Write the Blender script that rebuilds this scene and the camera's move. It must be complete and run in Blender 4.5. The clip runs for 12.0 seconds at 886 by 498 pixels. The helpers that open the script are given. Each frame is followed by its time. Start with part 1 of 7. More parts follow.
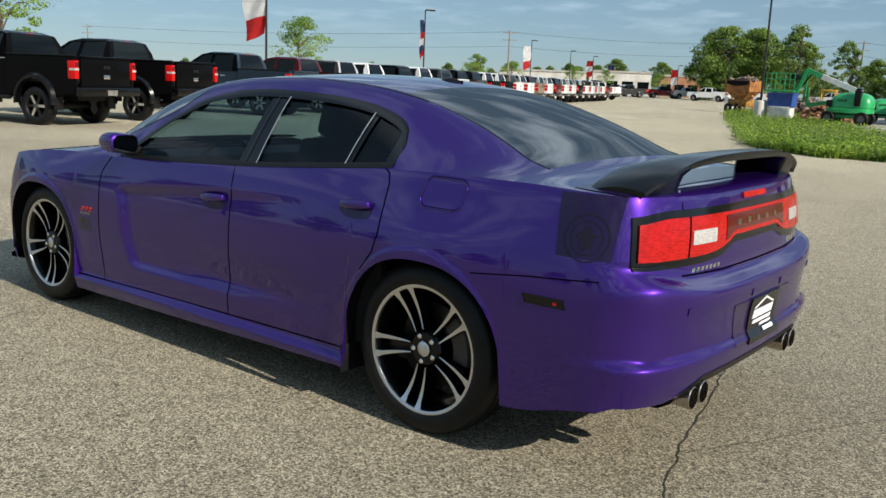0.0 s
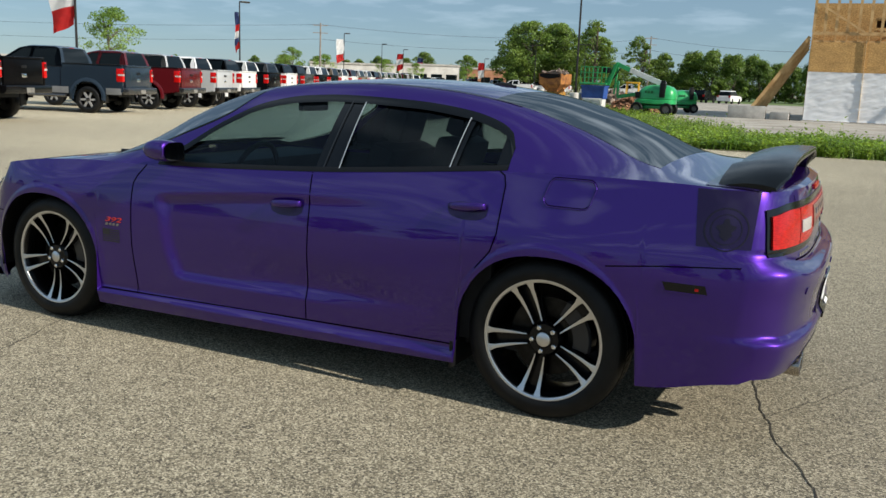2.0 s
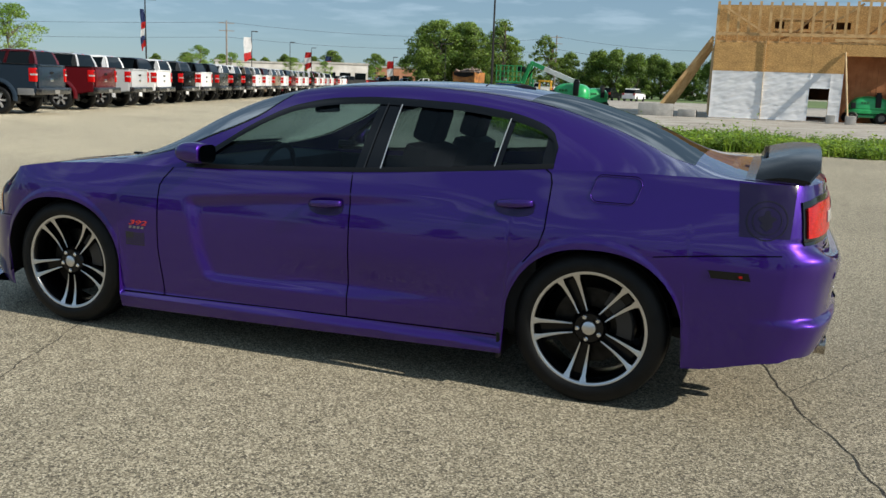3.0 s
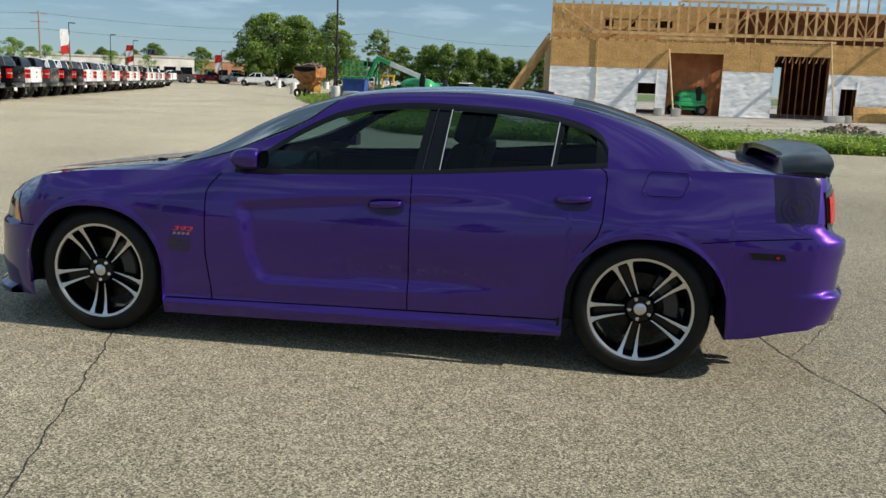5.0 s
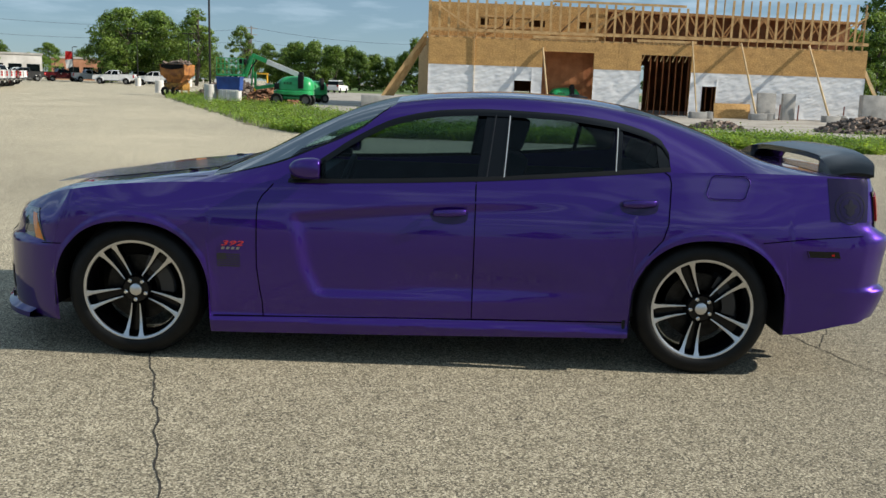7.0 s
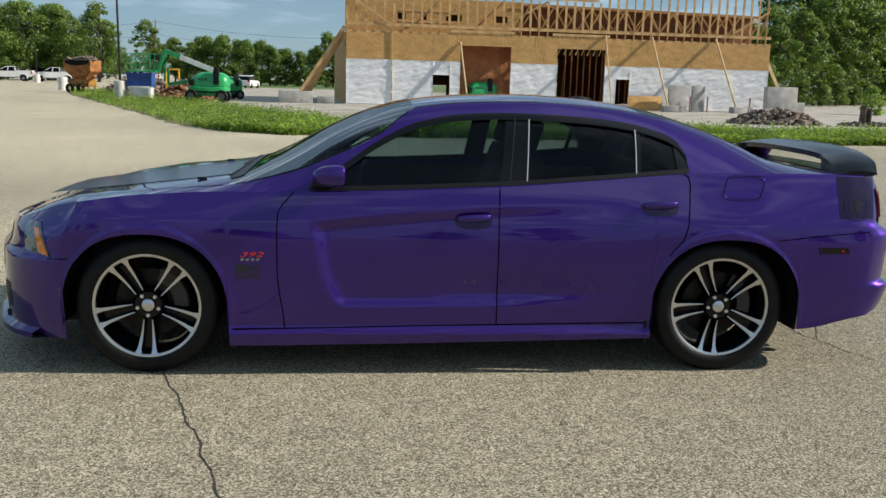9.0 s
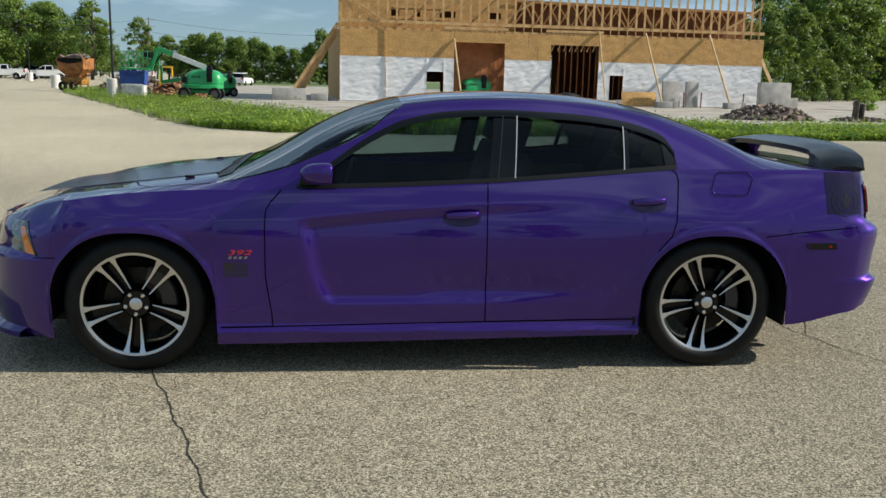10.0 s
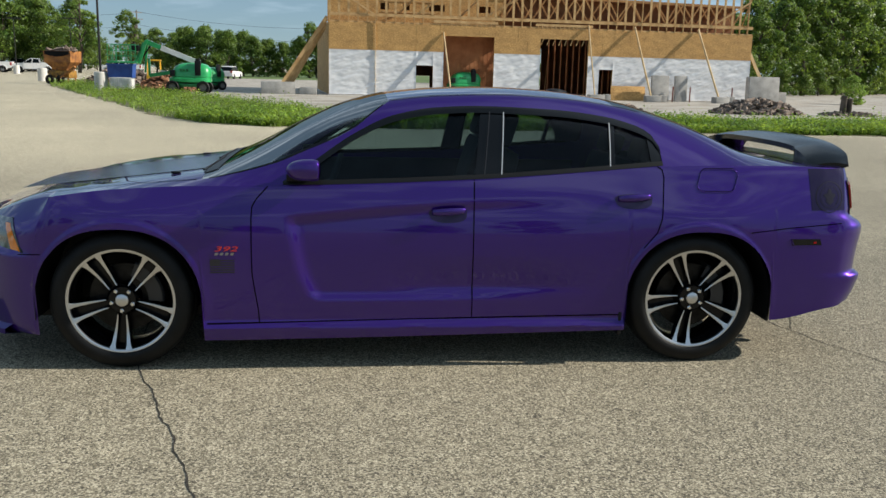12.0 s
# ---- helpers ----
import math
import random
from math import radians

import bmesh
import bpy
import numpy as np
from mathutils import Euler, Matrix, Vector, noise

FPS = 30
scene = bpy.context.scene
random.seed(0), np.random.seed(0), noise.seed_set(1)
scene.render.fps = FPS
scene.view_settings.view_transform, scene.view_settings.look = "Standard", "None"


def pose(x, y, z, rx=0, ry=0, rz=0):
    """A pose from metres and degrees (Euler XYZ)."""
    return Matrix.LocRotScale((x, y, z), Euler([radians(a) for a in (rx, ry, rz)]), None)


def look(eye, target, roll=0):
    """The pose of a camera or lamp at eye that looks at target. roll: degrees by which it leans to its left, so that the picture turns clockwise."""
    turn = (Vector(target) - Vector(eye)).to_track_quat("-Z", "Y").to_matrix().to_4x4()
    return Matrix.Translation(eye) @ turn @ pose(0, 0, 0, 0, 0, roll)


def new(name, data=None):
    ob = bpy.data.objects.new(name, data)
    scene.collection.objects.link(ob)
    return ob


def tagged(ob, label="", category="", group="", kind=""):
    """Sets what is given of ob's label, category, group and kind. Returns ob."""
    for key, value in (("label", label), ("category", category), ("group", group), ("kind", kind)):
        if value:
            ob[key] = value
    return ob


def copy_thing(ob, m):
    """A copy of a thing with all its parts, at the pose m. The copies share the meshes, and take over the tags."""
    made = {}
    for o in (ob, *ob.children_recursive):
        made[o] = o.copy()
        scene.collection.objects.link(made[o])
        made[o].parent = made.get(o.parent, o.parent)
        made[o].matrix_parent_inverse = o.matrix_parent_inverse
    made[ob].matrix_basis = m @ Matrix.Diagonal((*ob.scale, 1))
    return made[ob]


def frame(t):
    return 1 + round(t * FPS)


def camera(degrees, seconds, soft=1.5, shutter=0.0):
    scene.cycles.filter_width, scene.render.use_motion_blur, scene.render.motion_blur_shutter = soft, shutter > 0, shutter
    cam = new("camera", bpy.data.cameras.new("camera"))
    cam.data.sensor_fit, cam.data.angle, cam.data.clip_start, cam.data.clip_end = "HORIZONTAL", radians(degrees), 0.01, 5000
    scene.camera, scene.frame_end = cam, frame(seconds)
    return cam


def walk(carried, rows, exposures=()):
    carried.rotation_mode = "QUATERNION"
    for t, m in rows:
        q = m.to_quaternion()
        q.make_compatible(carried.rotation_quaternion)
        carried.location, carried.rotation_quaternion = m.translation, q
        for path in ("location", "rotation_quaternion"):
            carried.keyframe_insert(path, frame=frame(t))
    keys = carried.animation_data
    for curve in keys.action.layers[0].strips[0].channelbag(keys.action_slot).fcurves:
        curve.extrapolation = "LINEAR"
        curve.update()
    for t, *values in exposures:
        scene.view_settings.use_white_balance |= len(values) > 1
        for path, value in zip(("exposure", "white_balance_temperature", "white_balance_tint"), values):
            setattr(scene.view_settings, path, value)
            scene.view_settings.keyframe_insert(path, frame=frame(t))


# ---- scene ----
import functools

cam = camera(53.5, 12.0)
PATH = [
    (0, (3.748, -3.584, 1.453), (2.526, -2.046, 1.078), 2.4),
    (0.5, (3.503, -3.832, 1.435), (2.35, -2.242, 1.06), 2.3),
    (1, (3.269, -4.073, 1.461), (2.202, -2.423, 1.087), 2.2),
    (1.5, (3.0, -4.26, 1.456), (2.035, -2.549, 1.082), 2.2),
    (2, (2.759, -4.446, 1.463), (1.895, -2.681, 1.089), 2.2),
    (2.5, (2.497, -4.672, 1.475), (1.727, -2.863, 1.104), 2.1),
    (3, (2.24, -4.853, 1.46), (1.564, -3.007, 1.09), 2.1),
    (5, (1.205, -5.467, 1.487), (0.894, -3.526, 1.117), 2.0),
    (5.5, (0.917, -5.522, 1.49), (0.691, -3.569, 1.124), 1.9),
    (6, (0.618, -5.554, 1.497), (0.473, -3.593, 1.132), 1.9),
    (6.5, (0.388, -5.556, 1.503), (0.3, -3.592, 1.136), 1.9),
    (7, (0.15, -5.499, 1.5), (0.14, -3.533, 1.134), 1.9),
    (9, (-0.432, -5.418, 1.537), (-0.246, -3.462, 1.163), 1.5),
    (9.5, (-0.397, -5.413, 1.539), (-0.206, -3.459, 1.16), 1.3),
    (10, (-0.396, -5.419, 1.54), (-0.199, -3.465, 1.159), 1.3),
    (10.5, (-0.402, -5.414, 1.542), (-0.198, -3.462, 1.157), 1.4),
    (11, (-0.407, -5.422, 1.547), (-0.198, -3.471, 1.159), 1.3),
    (11.5, (-0.396, -5.418, 1.547), (-0.182, -3.468, 1.157), 1.3),
    (12, (-0.38, -5.427, 1.554), (-0.16, -3.479, 1.16), 1.4),
]
walk(cam, [(t, look(eye, target, roll)) for t, eye, target, roll in PATH])

# ---- light ----
SUN_EL, SUN_AZ = 31.0, -5.5
sun_dir = Vector((math.cos(radians(SUN_EL)) * math.cos(radians(SUN_AZ)), math.cos(radians(SUN_EL)) * math.sin(radians(SUN_AZ)), math.sin(radians(SUN_EL))))
sun_data = bpy.data.lights.new("sun", "SUN")
sun_data.energy, sun_data.angle, sun_data.color = 5.0, radians(0.53), (1.0, 0.93, 0.82)
sun = new("sun", sun_data)
sun.matrix_world = look(sun_dir * 60, (0, 0, 0))
world = bpy.data.worlds.new("sky")
scene.world = world
world.use_nodes = True
wn, wl = world.node_tree.nodes, world.node_tree.links
wn.clear()
sky = wn.new("ShaderNodeTexSky")
sky.sky_type, sky.sun_disc = "NISHITA", False
sky.sun_elevation, sky.sun_rotation = radians(SUN_EL), radians(SUN_AZ - 90)
sky.air_density, sky.dust_density, sky.ozone_density = 0.85, 0.0, 2.0
bg = wn.new("ShaderNodeBackground")
bg.inputs["Strength"].default_value = 0.053
wo = wn.new("ShaderNodeOutputWorld")
# small fair-weather clouds on a flat layer, thinning overhead and gone at the skyline
wc, wsep = wn.new("ShaderNodeTexCoord"), wn.new("ShaderNodeSeparateXYZ")
wl.new(wc.outputs["Generated"], wsep.inputs[0])
wup, winv, wflat = wn.new("ShaderNodeMath"), wn.new("ShaderNodeMath"), wn.new("ShaderNodeVectorMath")
wup.operation, winv.operation, wflat.operation = "ADD", "DIVIDE", "SCALE"
wup.inputs[1].default_value, winv.inputs[0].default_value = 0.11, 1.0
wl.new(wsep.outputs[2], wup.inputs[0])
wl.new(wup.outputs[0], winv.inputs[1])
wl.new(wc.outputs["Generated"], wflat.inputs[0])
wl.new(winv.outputs[0], wflat.inputs["Scale"])
wz, wbig = wn.new("ShaderNodeTexNoise"), wn.new("ShaderNodeTexNoise")
wz.inputs["Scale"].default_value, wz.inputs["Detail"].default_value, wz.inputs["Roughness"].default_value = 2.7, 7.0, 0.55
wbig.inputs["Scale"].default_value, wbig.inputs["Detail"].default_value = 0.7, 2.0
wl.new(wflat.outputs[0], wz.inputs["Vector"])
wl.new(wflat.outputs[0], wbig.inputs["Vector"])
wsum, wr = wn.new("ShaderNodeMath"), wn.new("ShaderNodeValToRGB")
wsum.operation = "MULTIPLY_ADD"
wsum.inputs[1].default_value = 0.35
wl.new(wbig.outputs[0], wsum.inputs[0])
wl.new(wz.outputs[0], wsum.inputs[2])
wr.color_ramp.elements[0].position, wr.color_ramp.elements[1].position = 0.66, 0.88
wr.color_ramp.elements[0].color, wr.color_ramp.elements[1].color = (0, 0, 0, 1), (0.85, 0.85, 0.85, 1)
wl.new(wsum.outputs[0], wr.inputs[0])
wlow, wmul = wn.new("ShaderNodeValToRGB"), wn.new("ShaderNodeMath")
we = wlow.color_ramp.elements
we[0].position, we[0].color, we[1].position, we[1].color = 0.03, (0, 0, 0, 1), 0.22, (1, 1, 1, 1)
we.new(0.09).color = (0.26, 0.26, 0.26, 1)
wmul.operation = "MULTIPLY"
wl.new(wsep.outputs[2], wlow.inputs[0])
wl.new(wlow.outputs[0], wmul.inputs[0])
wl.new(wr.outputs[0], wmul.inputs[1])
wx = wn.new("ShaderNodeMix")
wx.data_type = "RGBA"
wx.inputs[7].default_value = (16.0, 16.5, 17.0, 1)
wl.new(wmul.outputs[0], wx.inputs[0])
whz = wn.new("ShaderNodeMix")
whz.data_type = "RGBA"
whz.inputs[0].default_value, whz.inputs[7].default_value = 0.5, (5.3, 6.7, 7.5, 1)
wl.new(sky.outputs[0], whz.inputs[6])
wl.new(whz.outputs[2], wx.inputs[6])
wt = wn.new("ShaderNodeMix")
wt.data_type, wt.blend_type = "RGBA", "MULTIPLY"
wt.inputs[0].default_value, wt.inputs[7].default_value = 1.0, (0.86, 1.0, 1.12, 1)
wl.new(wx.outputs[2], wt.inputs[6])
wl.new(wt.outputs[2], bg.inputs["Color"])
wl.new(bg.outputs[0], wo.inputs[0])
scene.view_settings.exposure = 0.36


# ---- materials ----
def plain(name, color, rough=0.5, metal=0.0, coat=0.0, **more):
    m = bpy.data.materials.new(name)
    m.use_nodes = True
    b = m.node_tree.nodes["Principled BSDF"]
    b.inputs["Base Color"].default_value = (*color, 1)
    b.inputs["Roughness"].default_value, b.inputs["Metallic"].default_value = rough, metal
    b.inputs["Coat Weight"].default_value = coat
    b.inputs["Coat Roughness"].default_value = 0.03
    for k, v in more.items():
        b.inputs[k.replace("_", " ")].default_value = v
    return m


def noisy(name, low, high, scale, rough=0.8, fine=0.0, bump=0.0, detail=6.0, metal=0.0, spread=(0.35, 0.65), coords="Object", stretch=(1, 1, 1), coat=0.0, bump_scale=None, island=0.0, depth=0.01):
    """Two colours mixed by a coarse and a fine noise, with a bump of the fine one."""
    m = plain(name, low, rough, metal, coat)
    n, l = m.node_tree.nodes, m.node_tree.links
    b = n["Principled BSDF"]
    tc, mp = n.new("ShaderNodeTexCoord"), n.new("ShaderNodeMapping")
    mp.inputs["Scale"].default_value = stretch
    l.new(tc.outputs[coords], mp.inputs["Vector"])
    big = n.new("ShaderNodeTexNoise")
    big.inputs["Scale"].default_value, big.inputs["Detail"].default_value = scale, detail
    l.new(mp.outputs[0], big.inputs["Vector"])
    ramp = n.new("ShaderNodeValToRGB")
    ramp.color_ramp.elements[0].position, ramp.color_ramp.elements[1].position = spread
    ramp.color_ramp.elements[0].color, ramp.color_ramp.elements[1].color = (*low, 1), (*high, 1)
    l.new(big.outputs[0], ramp.inputs[0])
    out = ramp.outputs[0]
    if island:
        geo = n.new("ShaderNodeNewGeometry")
        mr = n.new("ShaderNodeMapRange")
        mr.inputs[3].default_value, mr.inputs[4].default_value = 1 - island, 1 + island
        l.new(geo.outputs["Random Per Island"], mr.inputs[0])
        hs = n.new("ShaderNodeHueSaturation")
        l.new(mr.outputs[0], hs.inputs["Value"])
        l.new(out, hs.inputs["Color"])
        out = hs.outputs[0]
    if fine or bump:
        small = n.new("ShaderNodeTexNoise")
        small.inputs["Scale"].default_value, small.inputs["Detail"].default_value = bump_scale or scale * 14, 3.0
        l.new(mp.outputs[0], small.inputs["Vector"])
        if fine:
            mx = n.new("ShaderNodeMix")
            mx.data_type, mx.blend_type = "RGBA", "OVERLAY"
            mx.inputs[0].default_value = fine
            l.new(out, mx.inputs[6])
            l.new(small.outputs[0], mx.inputs[7])
            out = mx.outputs[2]
        if bump:
            bp = n.new("ShaderNodeBump")
            bp.inputs["Strength"].default_value, bp.inputs["Distance"].default_value = bump, depth
            l.new(small.outputs[0], bp.inputs["Height"])
            l.new(bp.outputs[0], b.inputs["Normal"])
    l.new(out, b.inputs["Base Color"])
    return m


def tint_glass(name, tint, gloss=1.0):
    m = bpy.data.materials.new(name)
    m.use_nodes = True
    n, l = m.node_tree.nodes, m.node_tree.links
    n.clear()
    out, mix = n.new("ShaderNodeOutputMaterial"), n.new("ShaderNodeMixShader")
    tr, gl, fr = n.new("ShaderNodeBsdfTransparent"), n.new("ShaderNodeBsdfGlossy"), n.new("ShaderNodeFresnel")
    tr.inputs[0].default_value = (*tint, 1)
    gl.inputs["Roughness"].default_value = 0.01
    gl.inputs["Color"].default_value = (gloss, gloss, gloss, 1)
    fr.inputs[0].default_value = 1.5
    l.new(fr.outputs[0], mix.inputs[0])
    l.new(tr.outputs[0], mix.inputs[1])
    l.new(gl.outputs[0], mix.inputs[2])
    l.new(mix.outputs[0], out.inputs[0])
    return m


def chip_seal():
    """Worn chip-seal asphalt: pale stone chips in dark binder, with broad stains."""
    m = plain("chip_asphalt", (0.3, 0.27, 0.22), 0.85)
    n, l = m.node_tree.nodes, m.node_tree.links
    b = n["Principled BSDF"]
    tc = n.new("ShaderNodeTexCoord")
    vor, vor2 = n.new("ShaderNodeTexVoronoi"), n.new("ShaderNodeTexVoronoi")
    vor.inputs["Scale"].default_value, vor2.inputs["Scale"].default_value = 138.0, 138.0
    vor2.feature = "DISTANCE_TO_EDGE"
    big, mid = n.new("ShaderNodeTexNoise"), n.new("ShaderNodeTexNoise")
    big.inputs["Scale"].default_value, big.inputs["Detail"].default_value = 0.22, 5.0
    mid.inputs["Scale"].default_value, mid.inputs["Detail"].default_value = 9.0, 6.0
    for node in (vor, vor2, big, mid):
        l.new(tc.outputs["Object"], node.inputs["Vector"])
    chip = n.new("ShaderNodeValToRGB")
    e = chip.color_ramp.elements
    e[0].position, e[0].color = 0.0, (0.046, 0.039, 0.027, 1)
    e[1].position, e[1].color = 1.0, (0.605, 0.540, 0.400, 1)
    for p, c in ((0.23, (0.165, 0.142, 0.096, 1)), (0.61, (0.329, 0.288, 0.196, 1))):
        x = e.new(p)
        x.color = c
    sep = n.new("ShaderNodeSeparateColor")
    l.new(vor.outputs["Color"], sep.inputs[0])
    l.new(sep.outputs[0], chip.inputs[0])
    edge = n.new("ShaderNodeMapRange")
    edge.inputs[2].default_value, edge.inputs[3].default_value, edge.inputs[4].default_value = 0.12, 0.50, 1.0
    l.new(vor2.outputs["Distance"], edge.inputs[0])
    mul = n.new("ShaderNodeMix")
    mul.data_type, mul.blend_type = "RGBA", "MULTIPLY"
    mul.inputs[0].default_value = 1.0
    l.new(chip.outputs[0], mul.inputs[6])
    l.new(edge.outputs[0], mul.inputs[7])
    tone = n.new("ShaderNodeMapRange")
    tone.inputs[1].default_value, tone.inputs[2].default_value, tone.inputs[3].default_value, tone.inputs[4].default_value = 0.3, 0.7, 0.86, 1.26
    l.new(big.outputs[0], tone.inputs[0])
    tone2 = n.new("ShaderNodeMapRange")
    tone2.inputs[1].default_value, tone2.inputs[2].default_value, tone2.inputs[3].default_value, tone2.inputs[4].default_value = 0.3, 0.7, 0.90, 1.1
    l.new(mid.outputs[0], tone2.inputs[0])
    mm = n.new("ShaderNodeMath")
    mm.operation = "MULTIPLY"
    l.new(tone.outputs[0], mm.inputs[0])
    l.new(tone2.outputs[0], mm.inputs[1])
    # paler with +y: the chips' grazing-angle paleness is painted into the colour
    sp, graze_tone, m3 = n.new("ShaderNodeSeparateXYZ"), n.new("ShaderNodeMapRange"), n.new("ShaderNodeMath")
    graze_tone.inputs[1].default_value, graze_tone.inputs[2].default_value, graze_tone.inputs[3].default_value, graze_tone.inputs[4].default_value = -4.0, 14.0, 0.83, 1.34
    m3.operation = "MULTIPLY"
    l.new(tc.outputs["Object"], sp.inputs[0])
    l.new(sp.outputs[1], graze_tone.inputs[0])
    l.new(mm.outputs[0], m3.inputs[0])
    l.new(graze_tone.outputs[0], m3.inputs[1])
    # the aisle gets darker towards +x
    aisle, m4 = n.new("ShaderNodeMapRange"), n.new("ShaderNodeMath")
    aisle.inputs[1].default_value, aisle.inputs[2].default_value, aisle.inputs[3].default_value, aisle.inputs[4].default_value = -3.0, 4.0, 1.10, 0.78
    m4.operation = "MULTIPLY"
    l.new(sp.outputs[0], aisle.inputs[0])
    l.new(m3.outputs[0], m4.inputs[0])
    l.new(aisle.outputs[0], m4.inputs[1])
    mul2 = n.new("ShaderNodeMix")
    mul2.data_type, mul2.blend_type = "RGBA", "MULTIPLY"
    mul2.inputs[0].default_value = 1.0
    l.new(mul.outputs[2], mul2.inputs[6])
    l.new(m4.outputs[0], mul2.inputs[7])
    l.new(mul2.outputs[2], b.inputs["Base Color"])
    bp = n.new("ShaderNodeBump")
    bp.inputs["Strength"].default_value, bp.inputs["Distance"].default_value = 0.55, 0.004
    l.new(vor2.outputs["Distance"], bp.inputs["Height"])
    l.new(bp.outputs[0], b.inputs["Normal"])
    return m


PAINT = plain("plum_paint", (0.036, 0.0080, 0.168), 0.35, 0.64, 1.0, Coat_IOR=1.50)
PAINT.node_tree.nodes["Principled BSDF"].inputs["Coat Roughness"].default_value = 0.012
PAINT.node_tree.nodes["Principled BSDF"].inputs["Specular Tint"].default_value = (0.22, 0.18, 0.26, 1)
SATIN = plain("satin_black", (0.0035, 0.004, 0.005), 0.20, 0.0, 0.0, Specular_IOR_Level=0.32)
GLOSS = plain("gloss_black", (0.003, 0.003, 0.0035), 0.16, 0.0, 0.1, Specular_IOR_Level=0.35)
GAP = plain("seam_shadow", (0.003, 0.002, 0.006), 0.8, Specular_IOR_Level=0.0)
GLASS = tint_glass("tinted_glass", (0.36, 0.46, 0.48), 0.55)
REAR_GLASS = tint_glass("dark_rear_glass", (0.06, 0.07, 0.085), 0.28)
CLEAR = tint_glass("windshield_glass", (0.50, 0.68, 0.74), 0.38)
BRIGHT = plain("bright_trim", (0.62, 0.62, 0.61), 0.35, 0.6)
CHROME = plain("chrome", (0.75, 0.75, 0.76), 0.12, 1.0)
ALLOY = plain("machined_alloy", (0.62, 0.62, 0.63), 0.30, 1.0)
RUBBER = noisy("tyre_rubber", (0.0040, 0.0042, 0.0045), (0.0085, 0.0088, 0.009), 9, 0.5, 0.3, 0.15)
RED_LENS = noisy("red_lens", (0.24, 0.003, 0.003), (0.46, 0.008, 0.006), 40, 0.25, coat=0.25, stretch=(1, 1, 6))
RED_LENS.node_tree.nodes["Principled BSDF"].inputs["Specular IOR Level"].default_value = 0.2
WHITE_LENS = noisy("reverse_lens", (0.34, 0.32, 0.31), (0.46, 0.44, 0.43), 40, 0.2, coat=0.4, stretch=(1, 1, 5))
DUSTY = noisy("dusty_rim", (0.10, 0.10, 0.09), (0.20, 0.19, 0.17), 8, 0.8)
TRIM = plain("black_plastic", (0.006, 0.006, 0.0065), 0.45, Specular_IOR_Level=0.25)
CABIN = noisy("cabin_trim", (0.010, 0.010, 0.011), (0.022, 0.022, 0.024), 8, 0.7)
for mt in (RUBBER, CABIN):
    mt.node_tree.nodes["Principled BSDF"].inputs["Specular IOR Level"].default_value = 0.22
ASPHALT = chip_seal()
GRAVEL = noisy("gravel", (0.26, 0.23, 0.19), (0.40, 0.37, 0.32), 0.5, 0.95, 0.5, 0.4)
OSB = noisy("osb_sheathing", (0.36, 0.19, 0.058), (0.60, 0.365, 0.135), 11.0, 0.85, 0.45, stretch=(1, 1, 2.2), bump_scale=1.3)
WRAP = noisy("house_wrap", (0.68, 0.685, 0.70), (0.78, 0.785, 0.79), 1.2, 0.5, 0.1, 0.35, stretch=(0.6, 1, 2.4), bump_scale=3.5, depth=0.03)
LUMBER = noisy("pine_lumber", (0.42, 0.245, 0.095), (0.60, 0.39, 0.175), 2.0, 0.8, 0.2)


# ---- tools ----
def part(name, bm, mat, parent, label="", smooth=True, sharp=35):
    me = bpy.data.meshes.new(name)
    bm.normal_update()
    bm.to_mesh(me)
    bm.free()
    for mt in (mat if isinstance(mat, (list, tuple)) else [mat]):
        me.materials.append(mt)
    if smooth:
        me.shade_smooth()
        me.set_sharp_from_angle(angle=radians(sharp))
    ob = new(name, me)
    ob.parent = parent
    if label:
        tagged(ob, label)
    return ob


def thing(name, label, category, group="", kind=""):
    return tagged(new(name), label, category, group, kind)


def box(bm, x0, x1, y0, y1, z0, z1, m=None, bevel=0.0, mat=0):
    vs = [bm.verts.new((x, y, z)) for x in (x0, x1) for y in (y0, y1) for z in (z0, z1)]
    fs = [bm.faces.new([vs[i] for i in q]) for q in ((0, 1, 3, 2), (4, 6, 7, 5), (0, 4, 5, 1), (2, 3, 7, 6), (0, 2, 6, 4), (1, 5, 7, 3))]
    for f in fs:
        f.material_index = mat
    if bevel:
        r = bmesh.ops.bevel(bm, geom=list({e for f in fs for e in f.edges}), offset=bevel, segments=2, affect="EDGES", profile=0.6)
        vs = list({v for f in r["faces"] for v in f.verts} | {v for v in vs if v.is_valid})
    if m is not None:
        bmesh.ops.transform(bm, matrix=m, verts=vs)
    return vs


def tube(bm, a, b, r0, r1=None, n=10, caps=True, mat=0):
    a, b = Vector(a), Vector(b)
    r1 = r0 if r1 is None else r1
    q = (b - a).to_track_quat("Z", "Y").to_matrix()
    rings = []
    for p, r in ((a, r0), (b, r1)):
        rings.append([bm.verts.new(p + q @ Vector((r * math.cos(2 * math.pi * i / n), r * math.sin(2 * math.pi * i / n), 0))) for i in range(n)])
    for i in range(n):
        bm.faces.new((rings[0][i], rings[0][(i + 1) % n], rings[1][(i + 1) % n], rings[1][i])).material_index = mat
    if caps:
        bm.faces.new(rings[0][::-1]).material_index = mat
        bm.faces.new(rings[1]).material_index = mat
    return rings


